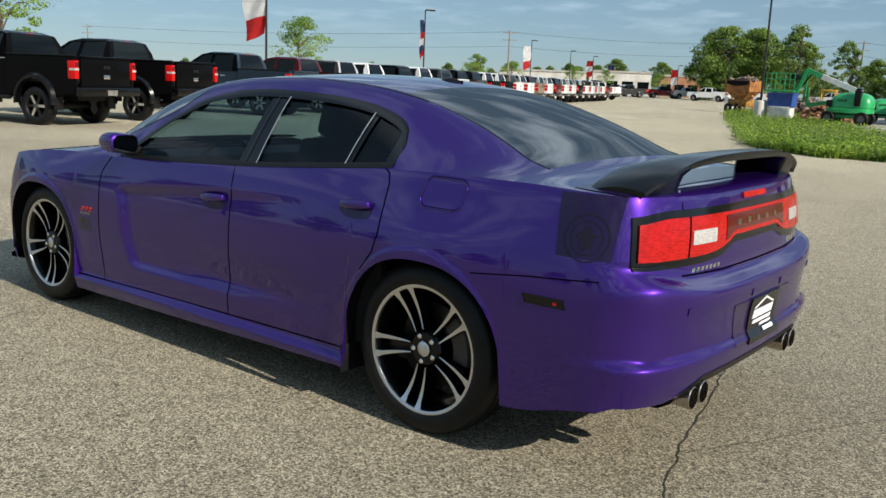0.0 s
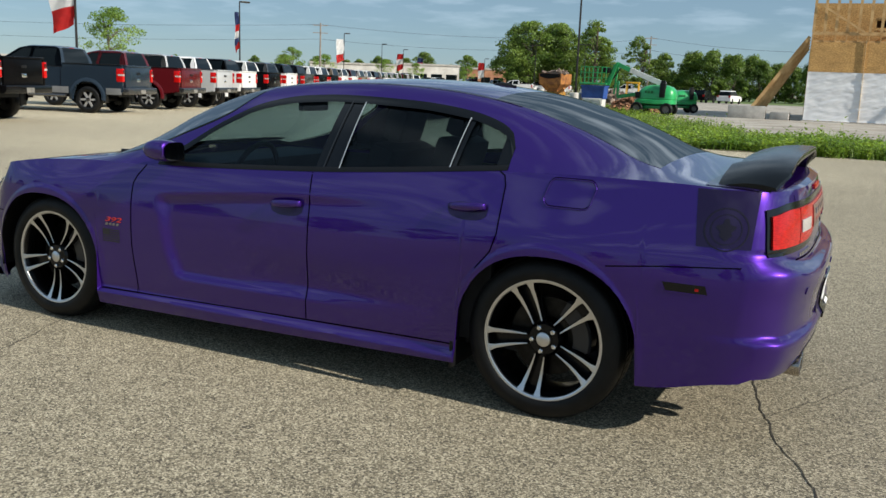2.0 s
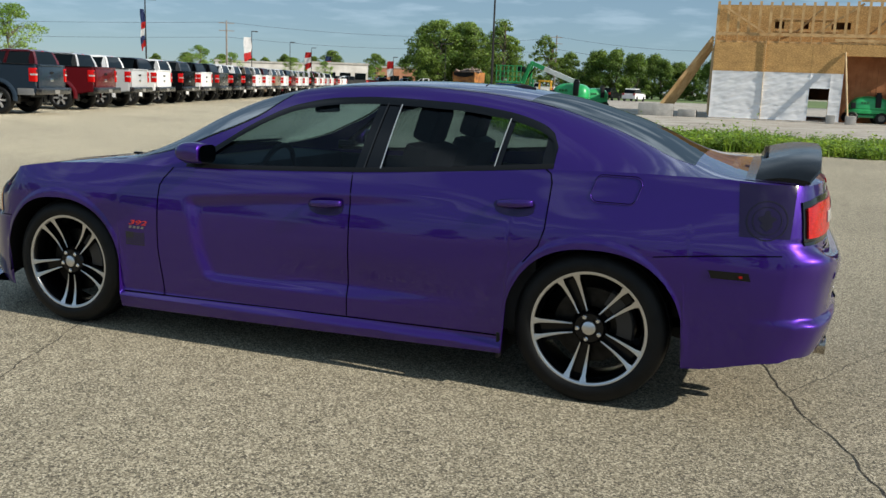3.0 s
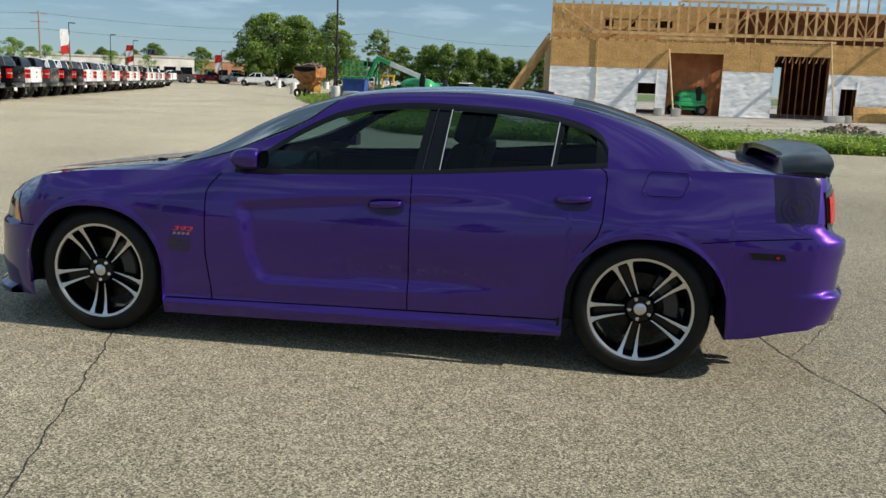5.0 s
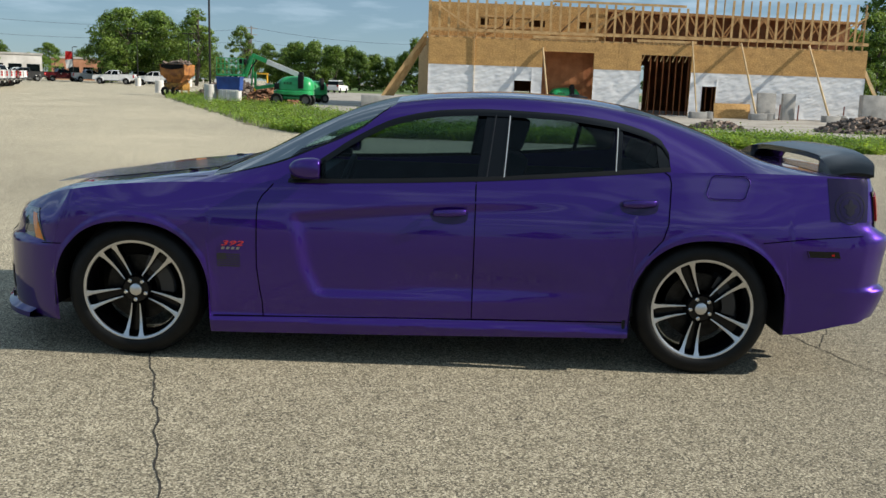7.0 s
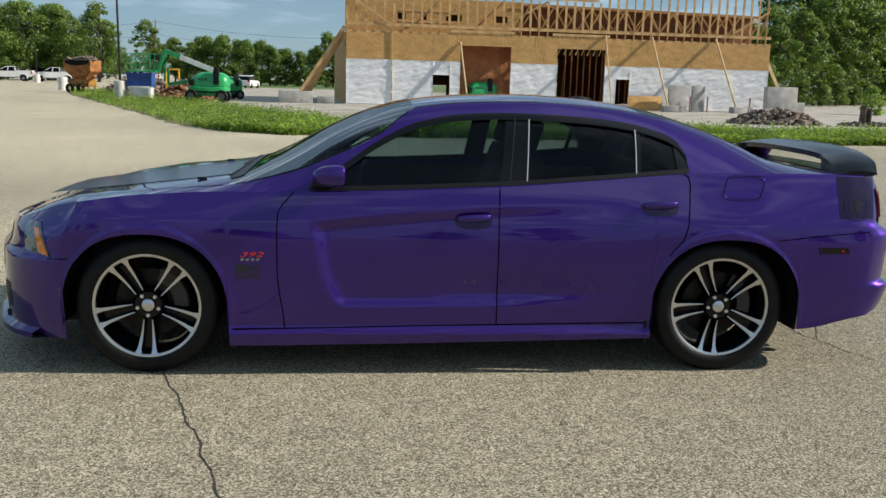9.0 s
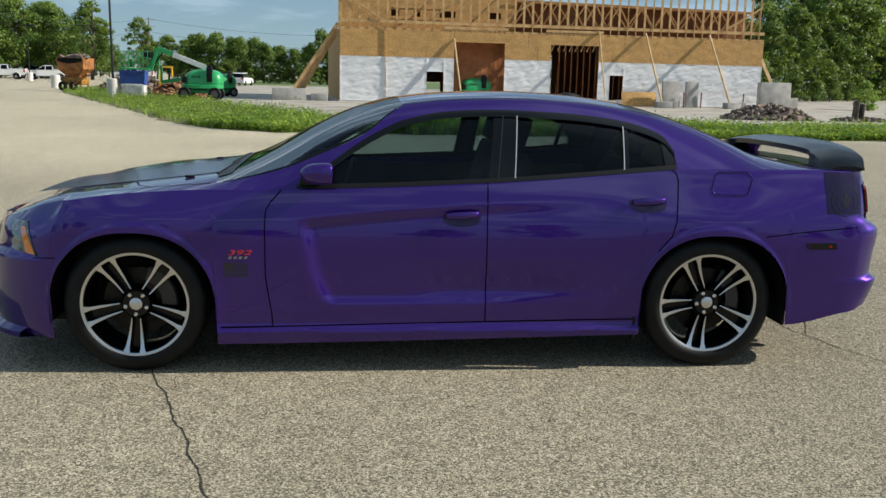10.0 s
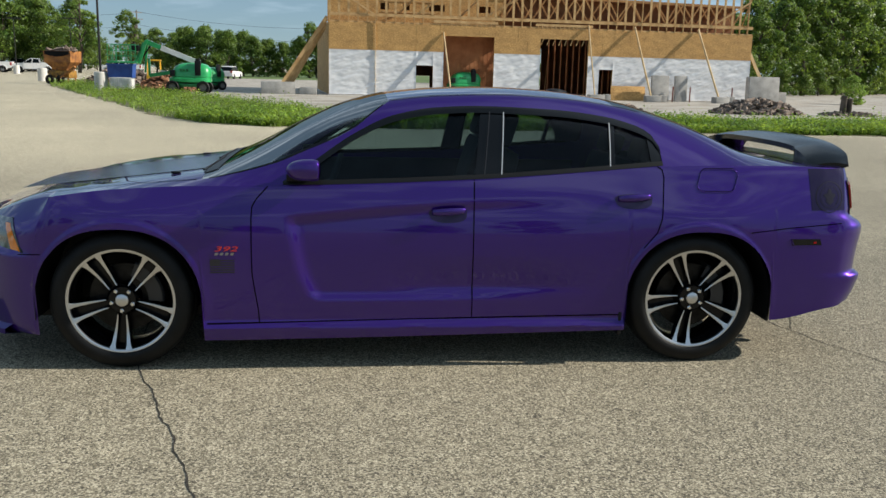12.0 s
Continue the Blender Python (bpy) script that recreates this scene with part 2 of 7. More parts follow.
def lathe(bm, prof, n=48, axis="y", closed=False, mat=0):
    """Turns a profile of (along, radius) round the axis."""
    rings = []
    for a, r in prof:
        ring = []
        for i in range(n):
            c, s = r * math.cos(2 * math.pi * i / n), r * math.sin(2 * math.pi * i / n)
            ring.append(bm.verts.new({"y": (c, a, s), "z": (c, s, a), "x": (a, c, s)}[axis]))
        rings.append(ring)
    pairs = list(zip(rings, rings[1:])) + ([(rings[-1], rings[0])] if closed else [])
    for p, q in pairs:
        for i in range(n):
            bm.faces.new((p[i], p[(i + 1) % n], q[(i + 1) % n], q[i])).material_index = mat
    return rings


def grid_faces(bm, rows, mat=0, flip=False, keep=None):
    vs = [[bm.verts.new(p) for p in r] for r in rows]
    for i in range(len(vs) - 1):
        for j in range(len(vs[0]) - 1):
            if keep is not None and not keep(i, j):
                continue
            q = (vs[i][j], vs[i + 1][j], vs[i + 1][j + 1], vs[i][j + 1])
            f = bm.faces.new(q[::-1] if flip else q)
            f.material_index = mat
    return vs


def crv(*kn):
    """A smooth curve through knots (x, value)."""
    xs, ys = [k[0] for k in kn], [k[1] for k in kn]
    n = len(xs)
    d = [(ys[i + 1] - ys[i]) / (xs[i + 1] - xs[i]) for i in range(n - 1)]
    m = [d[0]] + [0 if d[i - 1] * d[i] <= 0 else 2 * d[i - 1] * d[i] / (d[i - 1] + d[i]) for i in range(1, n - 1)] + [d[-1]]

    def f(x):
        if x <= xs[0]:
            return ys[0]
        if x >= xs[-1]:
            return ys[-1]
        i, j = 0, n - 1
        while j - i > 1:
            k = (i + j) // 2
            if xs[k] <= x:
                i = k
            else:
                j = k
        h = xs[i + 1] - xs[i]
        t = (x - xs[i]) / h
        return ((1 + 2 * t) * (1 - t) ** 2) * ys[i] + t * (1 - t) ** 2 * h * m[i] + t * t * (3 - 2 * t) * ys[i + 1] + t * t * (t - 1) * h * m[i + 1]
    return f


def sstep(a, b, x):
    if a > b:
        return 1 - sstep(b, a, x)
    t = (x - a) / (b - a)
    if t <= 0:
        return 0.0
    return 1.0 if t >= 1 else t * t * (3 - 2 * t)


# ---- ground ----
def flat(name, pts, z, mat, label, kind="structure"):
    bm = bmesh.new()
    f = bm.faces.new([bm.verts.new((x, y, z)) for x, y in pts])
    if f.normal.z < 0:
        f.normal_flip()
    return tagged(part(name, bm, mat, None, smooth=False), label, name.split("_")[0], kind=kind)


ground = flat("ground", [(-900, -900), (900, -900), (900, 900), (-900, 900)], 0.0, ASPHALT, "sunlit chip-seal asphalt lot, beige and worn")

# ---- the purple sedan ----
WB, HUB, TYRE = 1.526, 0.362, 0.364
XF, XR0 = 2.50, 2.53
plan_w = crv((-2.5, 0.90), (-2.2, 0.930), (-1.9, 0.952), (-1.5, 0.958), (-1.0, 0.948), (-0.5, 0.940), (0.3, 0.938), (1.0, 0.944), (1.4, 0.956), (1.7, 0.960), (2.0, 0.955), (2.3, 0.945), (2.53, 0.93))
sect = crv((0.15, -0.035), (0.25, -0.012), (0.40, -0.004), (0.60, 0.0), (0.70, -0.003), (0.78, -0.011), (0.86, -0.024), (0.94, -0.040), (1.0, -0.054), (1.08, -0.074), (1.14, -0.094))
rear_x = crv((0.22, 2.46), (0.32, 2.55), (0.44, 2.592), (0.495, 2.602), (0.52, 2.582), (0.62, 2.588), (0.745, 2.604), (0.77, 2.600), (0.79, 2.568), (0.815, 2.538), (0.95, 2.525), (1.06, 2.505), (1.12, 2.48))
front_x = crv((0.15, 2.44), (0.22, 2.505), (0.40, 2.515), (0.585, 2.510), (0.625, 2.475), (0.72, 2.445), (0.80, 2.375), (0.90, 2.26))
low_z = crv((-2.5, 0.19), (-2.0, 0.185), (-1.1, 0.163), (1.1, 0.203), (2.0, 0.252), (2.25, 0.300), (2.4, 0.325), (2.55, 0.345))
shoulder_z = crv((-2.5, 0.735), (-2.3, 0.757), (-2.2, 0.785), (-2.1, 0.822), (-2.0, 0.858), (-1.8, 0.908), (-1.5, 0.945), (-1.1, 0.962), (-0.8, 0.962), (-0.5, 0.966), (0.3, 1.0), (0.8, 1.042), (1.3, 1.085), (1.7, 1.098), (2.0, 1.098), (2.3, 1.088), (2.53, 1.078))
ARCH = 0.415


def arch_z(x):
    z = -1.0
    for c in (-WB - 0.003, WB + 0.014):
        d = abs(x - c)
        if d < ARCH:
            z = max(z, HUB + 0.385 * (1 - (d / ARCH) ** 2.4) ** 0.5)
            z = max(z, 0.0)
    return z


scoop_left = crv((0.36, -0.55), (0.42, -0.59), (0.55, -0.645), (0.70, -0.675), (0.82, -0.70))
scoop_top = crv((-0.7, 0.815), (-0.22, 0.862), (0.3, 0.90), (1.0, 0.93))


def side_y(x, z):
    """Half the width of the body at (x, z)."""
    y = plan_w(x) + sect(z)
    y -= 0.024 * sstep(0.0, 0.075, x - scoop_left(z)) * sstep(0.365, 0.41, z) * (1 - sstep(scoop_top(x) - 0.055, scoop_top(x), z)) * (1 - sstep(-0.5, 1.0, x))
    y -= 0.010 * sstep(0.40, 0.44, z) * (1 - sstep(0.44, 0.62, z)) * sstep(-0.3, 0.2, x) * (1 - sstep(0.4, 1.1, x))
    for c in (-WB, WB):
        r = math.hypot(x - c, z - HUB)
        y += 0.006 * (1 - sstep(0.418, 0.446, r))
        y += 0.016 * math.exp(-((x - c) / 0.42) ** 2 - ((z - 0.80) / 0.14) ** 2)
    y += 0.004 * (1 - sstep(0.485, 0.515, z)) * sstep(2.15, 2.33, x)
    y -= 0.17 * max(0.0, x - 2.335 - 0.10 * (z - 0.51)) * sstep(0.495, 0.52, z)
    if abs(x) < 1.13:
        y += 0.036 * (1 - sstep(0.228, 0.262, z)) * sstep(1.16, 1.11, abs(x))
    y += 0.6 * (rear_x(z) - 2.59) * sstep(2.33, 2.50, x) * (1 if z < 0.85 else 0.6)
    return y


FRONT_N = 8


def plan_yh(xh):
    n = 28 if xh > 0 else FRONT_N
    return max(0.0, 1 - abs(xh) ** n) ** (1 / n)


def plan_xh(yh, n):
    return max(0.0, 1 - yh ** n) ** (1 / n)


def plan_x(xh, yh, z):
    """Where a station of the plan lies along the car; the nose is bowed."""
    if xh > 0:
        dip = (0.075 * yh ** 4 - 0.035) * sstep(0.55, 0.70, z) * (1 - sstep(0.84, 0.95, z))
        x = xh * XR0 + (rear_x(z - dip) - XR0) * sstep(0.82, 0.97, xh)
        x -= (0.02 * yh * yh + 0.105 * yh ** 4) * sstep(0.86, 0.97, xh)
        return x + 0.018 * math.exp(-((xh - 0.955) / 0.03) ** 2) * (1 - sstep(0.74, 0.82, z))
    bow = math.sqrt(yh * yh + 0.04) - 0.2
    return xh * XF - (front_x(z) - XF) * sstep(0.7, 0.97, -xh) + 0.36 * bow * sstep(0.70, 1.0, -xh)


def skin(xh, yh, z):
    """A point of the side skin; xh along the car from -1 to 1, yh from 0 (middle) to 1."""
    x = plan_x(xh, yh, z)
    return x, -yh * side_y(x, z)


def xh_of(x, z):
    """The station whose skin lies at x."""
    if -1.7 < x < 2.0:
        return x / (XR0 if x > 0 else XF)
    lo, hi = (0.7, 1.0) if x > 0 else (-1.0, -0.6)
    for _ in range(22):
        mid = (lo + hi) / 2
        if plan_x(mid, plan_yh(mid), z) < x:
            lo = mid
        else:
            hi = mid
    return lo


def seam_shift(xs, z):
    """The door seams lean: the stations lean with them."""
    f = math.exp(-((xs + 0.86) / 0.10) ** 2)
    return f * (0.035 * (1 - sstep(0.25, 0.55, z)) + 0.10 * sstep(0.82, 1.0, z) ** 1.5)


side_stations = []
for a, b, n in ((2.44, 1.97, 24), (1.97, 1.90, 5), (1.90, 1.16, 20), (1.16, 1.10, 5), (1.10, 0.29, 14), (0.29, -0.86, 58), (-0.86, -1.09, 6), (-1.09, -1.16, 5), (-1.16, -1.90, 20), (-1.90, -1.98, 5), (-1.98, -2.30, 10)):
    side_stations += [a + (b - a) * i / n for i in range(n)]
side_stations.append(-2.30)
stations = [("r", yh) for yh in np.linspace(0, 0.972, 34)] + [("s", x) for x in side_stations] + [("f", yh) for yh in np.linspace(plan_yh(-2.30 / XF), 0, 22)[1:]]
NV = 72


def edge_z(xh, yh):
    """The height of the skin's upper edge at a station of the plan."""
    z = 0.8
    for _ in range(12):
        z = (z + shoulder_z(plan_x(xh, yh, z))) / 2
    return z


def rear_low(yh):
    """The lower edge of the rear bumper, cut up over the diffuser."""
    return 0.345 + 0.070 * (1 - sstep(0.52, 0.80, abs(yh)))


def skin_column(kind, val):
    if kind == "r":
        xh, yh = plan_xh(val, 28), val
    elif kind == "f":
        xh, yh = -plan_xh(val, FRONT_N), val
    else:
        xh = val / (XR0 if val > 0 else XF)
        yh = plan_yh(xh)
    xr = plan_x(xh, yh, 0.8)
    lo = max(low_z(xr), arch_z(plan_x(xh, yh, 0.5)) if kind == "s" else -1)
    if kind == "r":
        lo = rear_low(yh)
    hi = edge_z(xh, yh)
    col = []
    for j in range(NV + 1):
        z = lo + (hi - lo) * j / NV
        x, y = skin(xh, yh, z)
        if kind == "s":
            x += seam_shift(val, z)
            y = -yh * side_y(x, z)
        col.append(Vector((x, y, z)))
    return col


columns = [skin_column(k, v) for k, v in stations]

# upper body: hood, cabin and deck as one loft
zc = crv((-2.5, 0.79), (-2.4, 0.83), (-2.2, 0.866), (-2.0, 0.893), (-1.8, 0.918), (-1.4, 0.970), (-1.12, 1.012), (-0.95, 1.085), (-0.6, 1.270), (-0.35, 1.378), (-0.15, 1.428), (0.16, 1.462), (0.49, 1.474), (0.825, 1.462), (1.167, 1.42), (1.52, 1.325), (1.70, 1.256), (1.85, 1.185), (1.95, 1.143), (2.05, 1.120), (2.2, 1.104), (2.45, 1.096), (2.53, 1.086))
rail_y = crv((-2.5, 0.70), (-1.8, 0.76), (-1.1, 0.80), (-0.7, 0.79), (-0.3, 0.715), (0.0, 0.685), (0.5, 0.67), (1.0, 0.67), (1.4, 0.685), (1.8, 0.73), (2.1, 0.80), (2.5, 0.82))
rail_f = crv((-2.5, 0.80), (-1.2, 0.85), (-0.9, 0.82), (-0.5, 0.89), (0.0, 0.91), (0.5, 0.90), (1.0, 0.865), (1.17, 0.84), (1.48, 0.75), (1.7, 0.60), (1.865, 0.40), (2.05, 0.40), (2.5, 0.5))


@functools.lru_cache(maxsize=None)
def upper_frame(x):
    """The control points of the upper body's section at x."""
    zs = shoulder_z(x)
    ys = plan_yh(xh_of(x, zs)) * side_y(x, zs)
    z1 = zc(x)
    ry = min(rail_y(x), ys - 0.03)
    c = [(ys, zs), (ry, zs + (z1 - zs) * rail_f(x)), (ry * 0.50, z1), (0.0, z1)]
    return c, (c[1][0] * 0.69 + c[2][0] * 0.31, c[1][1] * 0.69 + c[2][1] * 0.31)


def upper(x, w):
    """A point of the upper body's section at x; w from 0 at the shoulder to 1 on the middle line."""
    c, joint = upper_frame(x)
    if w < 0.5:
        t, p, q, r = w * 2, c[0], c[1], joint
    else:
        t, p, q, r = w * 2 - 1, joint, c[2], c[3]
    y = (1 - t) ** 2 * p[0] + 2 * t * (1 - t) * q[0] + t * t * r[0]
    z = (1 - t) ** 2 * p[1] + 2 * t * (1 - t) * q[1] + t * t * r[1]
    return y, z


def w_at(x, z):
    """The section parameter at which the upper body reaches height z on the side."""
    lo, hi = 0.0, 0.5
    for _ in range(24):
        mid = (lo + hi) / 2
        if upper(x, mid)[1] < z:
            lo = mid
        else:
            hi = mid
    return lo


dlo_top = crv((-0.70, 0.985), (-0.62, 1.035), (-0.54, 1.090), (-0.335, 1.227), (-0.127, 1.322), (0.112, 1.366), (0.34, 1.377), (0.73, 1.366), (1.02, 1.335), (1.19, 1.292), (1.26, 1.258), (1.295, 1.222), (1.31, 1.185))
dlo_low = crv((-0.70, 0.972), (-0.52, 0.975), (0.31, 1.011), (0.42, 1.018), (1.27, 1.090), (1.31, 1.094))


def on_side(x, z, off=0.0):
    """The point of the car's left skin at (x, z), off metres outward."""
    def raw(x, z):
        if z > shoulder_z(x):
            return -upper(x, w_at(x, z))[0]
        return -plan_yh(xh_of(x, z)) * side_y(x, z)
    e = 0.004
    y = raw(x, z)
    if not off:
        return Vector((x, y, z))
    n = Vector(((raw(x + e, z) - raw(x - e, z)) / (2 * e), -1, (raw(x, z + e) - raw(x, z - e)) / (2 * e))).normalized()
    return Vector((x, y, z)) + n * off


def mirror_bm(bm):
    """Adds the other side of the car."""
    g = bm.verts[:] + bm.edges[:] + bm.faces[:]
    d = bmesh.ops.duplicate(bm, geom=g)["geom"]
    vs = [v for v in d if isinstance(v, bmesh.types.BMVert)]
    for v in vs:
        v.co.y = -v.co.y
    bmesh.ops.reverse_faces(bm, faces=[f for f in d if isinstance(f, bmesh.types.BMFace)])
    return bm


car = thing("sedan", "glossy plum-purple four-door sedan with black rear spoiler on asphalt", "car")
i_rear = next(i for i, (k, v) in enumerate(stations) if k == "s" and abs(v - 1.31) < 0.03)
i_mid = next(i for i, (k, v) in enumerate(stations) if k == "s" and abs(v - 0.29) < 1e-6)
i_fr = next(i for i, (k, v) in enumerate(stations) if k == "s" and abs(v + 0.86) < 1e-6)


def skin_part(name, a, b, parent, both, label=""):
    bm = bmesh.new()
    grid_faces(bm, columns[a:b + 1], flip=False)
    if both:
        mirror_bm(bm)
        bmesh.ops.remove_doubles(bm, verts=bm.verts, dist=0.0005)
    return part(name, bm, PAINT, parent, label, sharp=50)


body = skin_part("rear_body", 0, i_rear, car, True)
skin_part("front_body", i_fr, len(columns) - 1, car, True)
for name, a, b in (("rear_door", i_rear, i_mid), ("front_door", i_mid, i_fr)):
    d = skin_part(name, a, b, car, False)
    bm = bmesh.new()
    bm.from_mesh(d.data)
    for v in bm.verts:
        v.co.y = -v.co.y
    bmesh.ops.reverse_faces(bm, faces=bm.faces)
    part(name, bm, PAINT, car, sharp=50)

# upper loft: stations along x, with windows left open
glass_y = crv((-2.3, 0.5), (-1.15, 0.835), (-0.75, 0.825), (-0.54, 0.792), (-0.335, 0.732), (-0.22, 0.665), (-0.12, 0.60), (0.3, 0.56), (1.10, 0.575), (1.5, 0.588), (1.93, 0.635), (2.5, 0.64))


def w_at_y(x, y):
    """The section parameter at which the upper body narrows to the half-width y."""
    lo, hi = 0.0, 1.0
    for _ in range(24):
        mid = (lo + hi) / 2
        if upper(x, mid)[0] > y:
            lo = mid
        else:
            hi = mid
    return lo


def band_w(x):
    return w_at(x, dlo_low(x)), w_at(x, dlo_top(x))


def upper_row(x, tau=0.0):
    if -0.70 <= x <= 1.31:
        wl0, wh0 = band_w(x)
    else:
        e, k = (band_w(1.31), sstep(1.31, 2.0, x)) if x > 0 else (band_w(-0.70), sstep(0.70, 1.2, -x))
        wl0, wh0 = e[0] + (0.10 - e[0]) * k, e[1] + (0.16 - e[1]) * k
    wg = max(w_at_y(x, glass_y(x)), wh0 + 0.03)
    ws = list(np.linspace(0, wl0, 4)[:-1]) + list(np.linspace(wl0, wh0, 7)[:-1]) + list(np.linspace(wh0, wg, 9)[:-1]) + list(np.linspace(wg, 1, 20))
    row = []
    for w in ws:
        y, z = upper(x, w)
        px = x
        if tau:
            end = 2.44 / XR0 if x > 0 else -2.30 / XF
            yh = plan_yh(end) * min(1.0, y / upper(x, 0.0)[0])
            xh = plan_xh(yh, 28) if x > 0 else -plan_xh(yh, FRONT_N)
            zt = edge_z(xh, yh)
            xe, ye = skin(xh, yh, zt)
            px = x + tau * (xe - x)
            y += tau * (-ye - y)
            z += tau ** (2 if x > 0 else 1.6) * (zt - z)
        row.append(Vector((px, -y, z)))
    return row


NOSE = plan_x(-2.30 / XF, plan_yh(-2.30 / XF), edge_z(-2.30 / XF, plan_yh(-2.30 / XF)))
ux = [NOSE + (-0.70 - NOSE) * i / 34 for i in range(34)] + [-0.70 + (1.31 + 0.70) * i / 70 for i in range(71)] + [1.31 + (2.44 - 1.31) * i / 24 for i in range(1, 25)]
rows = [upper_row(NOSE, t) for t in (1.0, 0.93, 0.85, 0.76, 0.66, 0.55, 0.42, 0.28, 0.14)] + [upper_row(x) for x in ux] + [upper_row(2.44, t) for t in (0.4, 0.75, 1.0)]
xs_of = [-2.4] * 9 + ux + [2.5] * 3


def is_glass(i, j):
    x = (xs_of[i] + xs_of[i + 1]) / 2
    return j >= 17 and (-1.10 < x < -0.16 or 1.10 < x < 1.93)


def open_side(i, j):
    return 3 <= j < 9 and -0.70 <= xs_of[i] and xs_of[i + 1] <= 1.3105


bm = bmesh.new()
grid_faces(bm, rows, flip=True, keep=lambda i, j: not is_glass(i, j) and not open_side(i, j))
mirror_bm(bm)
bmesh.ops.remove_doubles(bm, verts=bm.verts, dist=0.0005)
bmesh.ops.recalc_face_normals(bm, faces=bm.faces)
part("upper_body", bm, PAINT, car, "plum paint, hood, roof and deck", sharp=50)
for nm, lo, hi in (("windshield", -1.2, 0.0), ("rear_window", 1.0, 2.0)):
    bm = bmesh.new()
    grid_faces(bm, rows, flip=True, keep=lambda i, j: is_glass(i, j) and lo < xs_of[i] < hi)
    mirror_bm(bm)
    bmesh.ops.remove_doubles(bm, verts=bm.verts, dist=0.0005)
    bmesh.ops.delete(bm, geom=[v for v in bm.verts if not v.link_faces], context="VERTS")
    o = part(nm, bm, CLEAR if nm == "windshield" else REAR_GLASS, car)


def side_patch(xa0, xa1, xb0, xb1, off, f0=0.0, f1=1.0, nx=26, nz=8):
    """A patch of the window band, between leaning edges, from the share f0 to f1 of the band's height."""
    out = []
    for i in range(nx + 1):
        s = i / nx
        col = []
        for j in range(nz + 1):
            t = f0 + (f1 - f0) * j / nz
            x = (xa0 + (xb0 - xa0) * s) * (1 - t) + (xa1 + (xb1 - xa1) * s) * t
            lo, hi = dlo_low(x), dlo_top(x)
            col.append(on_side(x, lo + (hi - lo) * t, off))
        out.append(col)
    return out


for nm, e in (("front_window", (-0.66, -0.66, 0.30, 0.352)), ("rear_side_window", (0.425, 0.46, 1.02, 1.05)), ("quarter_window", (1.045, 1.075, 1.29, 1.29))):
    for side in (1, -1):
        bm = bmesh.new()
        grid_faces(bm, side_patch(*e, -0.012))
        if side < 0:
            for v in bm.verts:
                v.co.y = -v.co.y
            bmesh.ops.reverse_faces(bm, faces=bm.faces)
        part(nm, bm, GLASS, car)



def rear_pt(yh, z, off=0.0):
    """A point of the rear skin; yh from -1 (left) to 1."""
    def raw(yh, z):
        h = min(abs(yh), 0.9995)
        x, y = skin(plan_xh(h, 28), h, z)
        return Vector((x, y if yh < 0 else -y, z))
    p = raw(yh, z)
    if not off:
        return p
    a, b = raw(yh + 0.004, z) - raw(yh - 0.004, z), raw(yh, z + 0.004) - raw(yh, z - 0.004)
    return p + a.cross(b).normalized() * off


def two_sided(name, bm, mat, parent, label="", **kw):
    """The part on the car's left flank and its twin on the right."""
    other = bm.copy()
    for v in other.verts:
        v.co.y = -v.co.y
    bmesh.ops.reverse_faces(other, faces=other.faces)
    part(name, other, mat, parent, label, **kw)
    return part(name, bm, mat, parent, label, **kw)


def ribbon(name, pts, width, mat, off=0.0012, parent=None, surf=None, both=True, closed=False, samples=5, label=""):
    """A thin strip that follows a line of (x, z) on the skin, both flanks."""
    surf = surf or on_side
    if closed:
        pts = pts + [pts[0]]
    fine = []
    for (x0, z0), (x1, z1) in zip(pts, pts[1:]):
        for i in range(samples):
            fine.append((x0 + (x1 - x0) * i / samples, z0 + (z1 - z0) * i / samples))
    fine.append(pts[-1])
    rows = []
    for i, (x, z) in enumerate(fine):
        a, b = fine[max(0, i - 1)], fine[min(len(fine) - 1, i + 1)]
        if closed and i in (0, len(fine) - 1):
            a, b = fine[-2], fine[1]
        dx, dz = b[0] - a[0], b[1] - a[1]
        n = math.hypot(dx, dz) or 1
        k = width / 2 / n
        rows.append([surf(x - dz * k, z + dx * k, off), surf(x + dz * k, z - dx * k, off)])
    bm = bmesh.new()
    grid_faces(bm, rows)
    return (two_sided if both else part)(name, bm, mat, parent or car, label)


def decal(name, outline, mat, off, surf=None, parent=None, both=False, n=10, label=""):
    """A patch of the skin inside a four-sided outline given as functions low(s), high(s) of s from 0 to 1: (x, z)."""
    surf = surf or on_side
    lo, hi = outline
    rows = []
    for i in range(n + 1):
        (x0, z0), (x1, z1) = lo(i / n), hi(i / n)
        rows.append([surf(x0 + (x1 - x0) * j / n, z0 + (z1 - z0) * j / n, off) for j in range(n + 1)])
    bm = bmesh.new()
    grid_faces(bm, rows)
    return (two_sided if both else part)(name, bm, mat, parent or car, label)


def rect(x0, x1, z0, z1, lean=0.0):
    return lambda s: (x0 + (x1 - x0) * s, z0), lambda s: (x0 + (x1 - x0) * s + lean, z1)


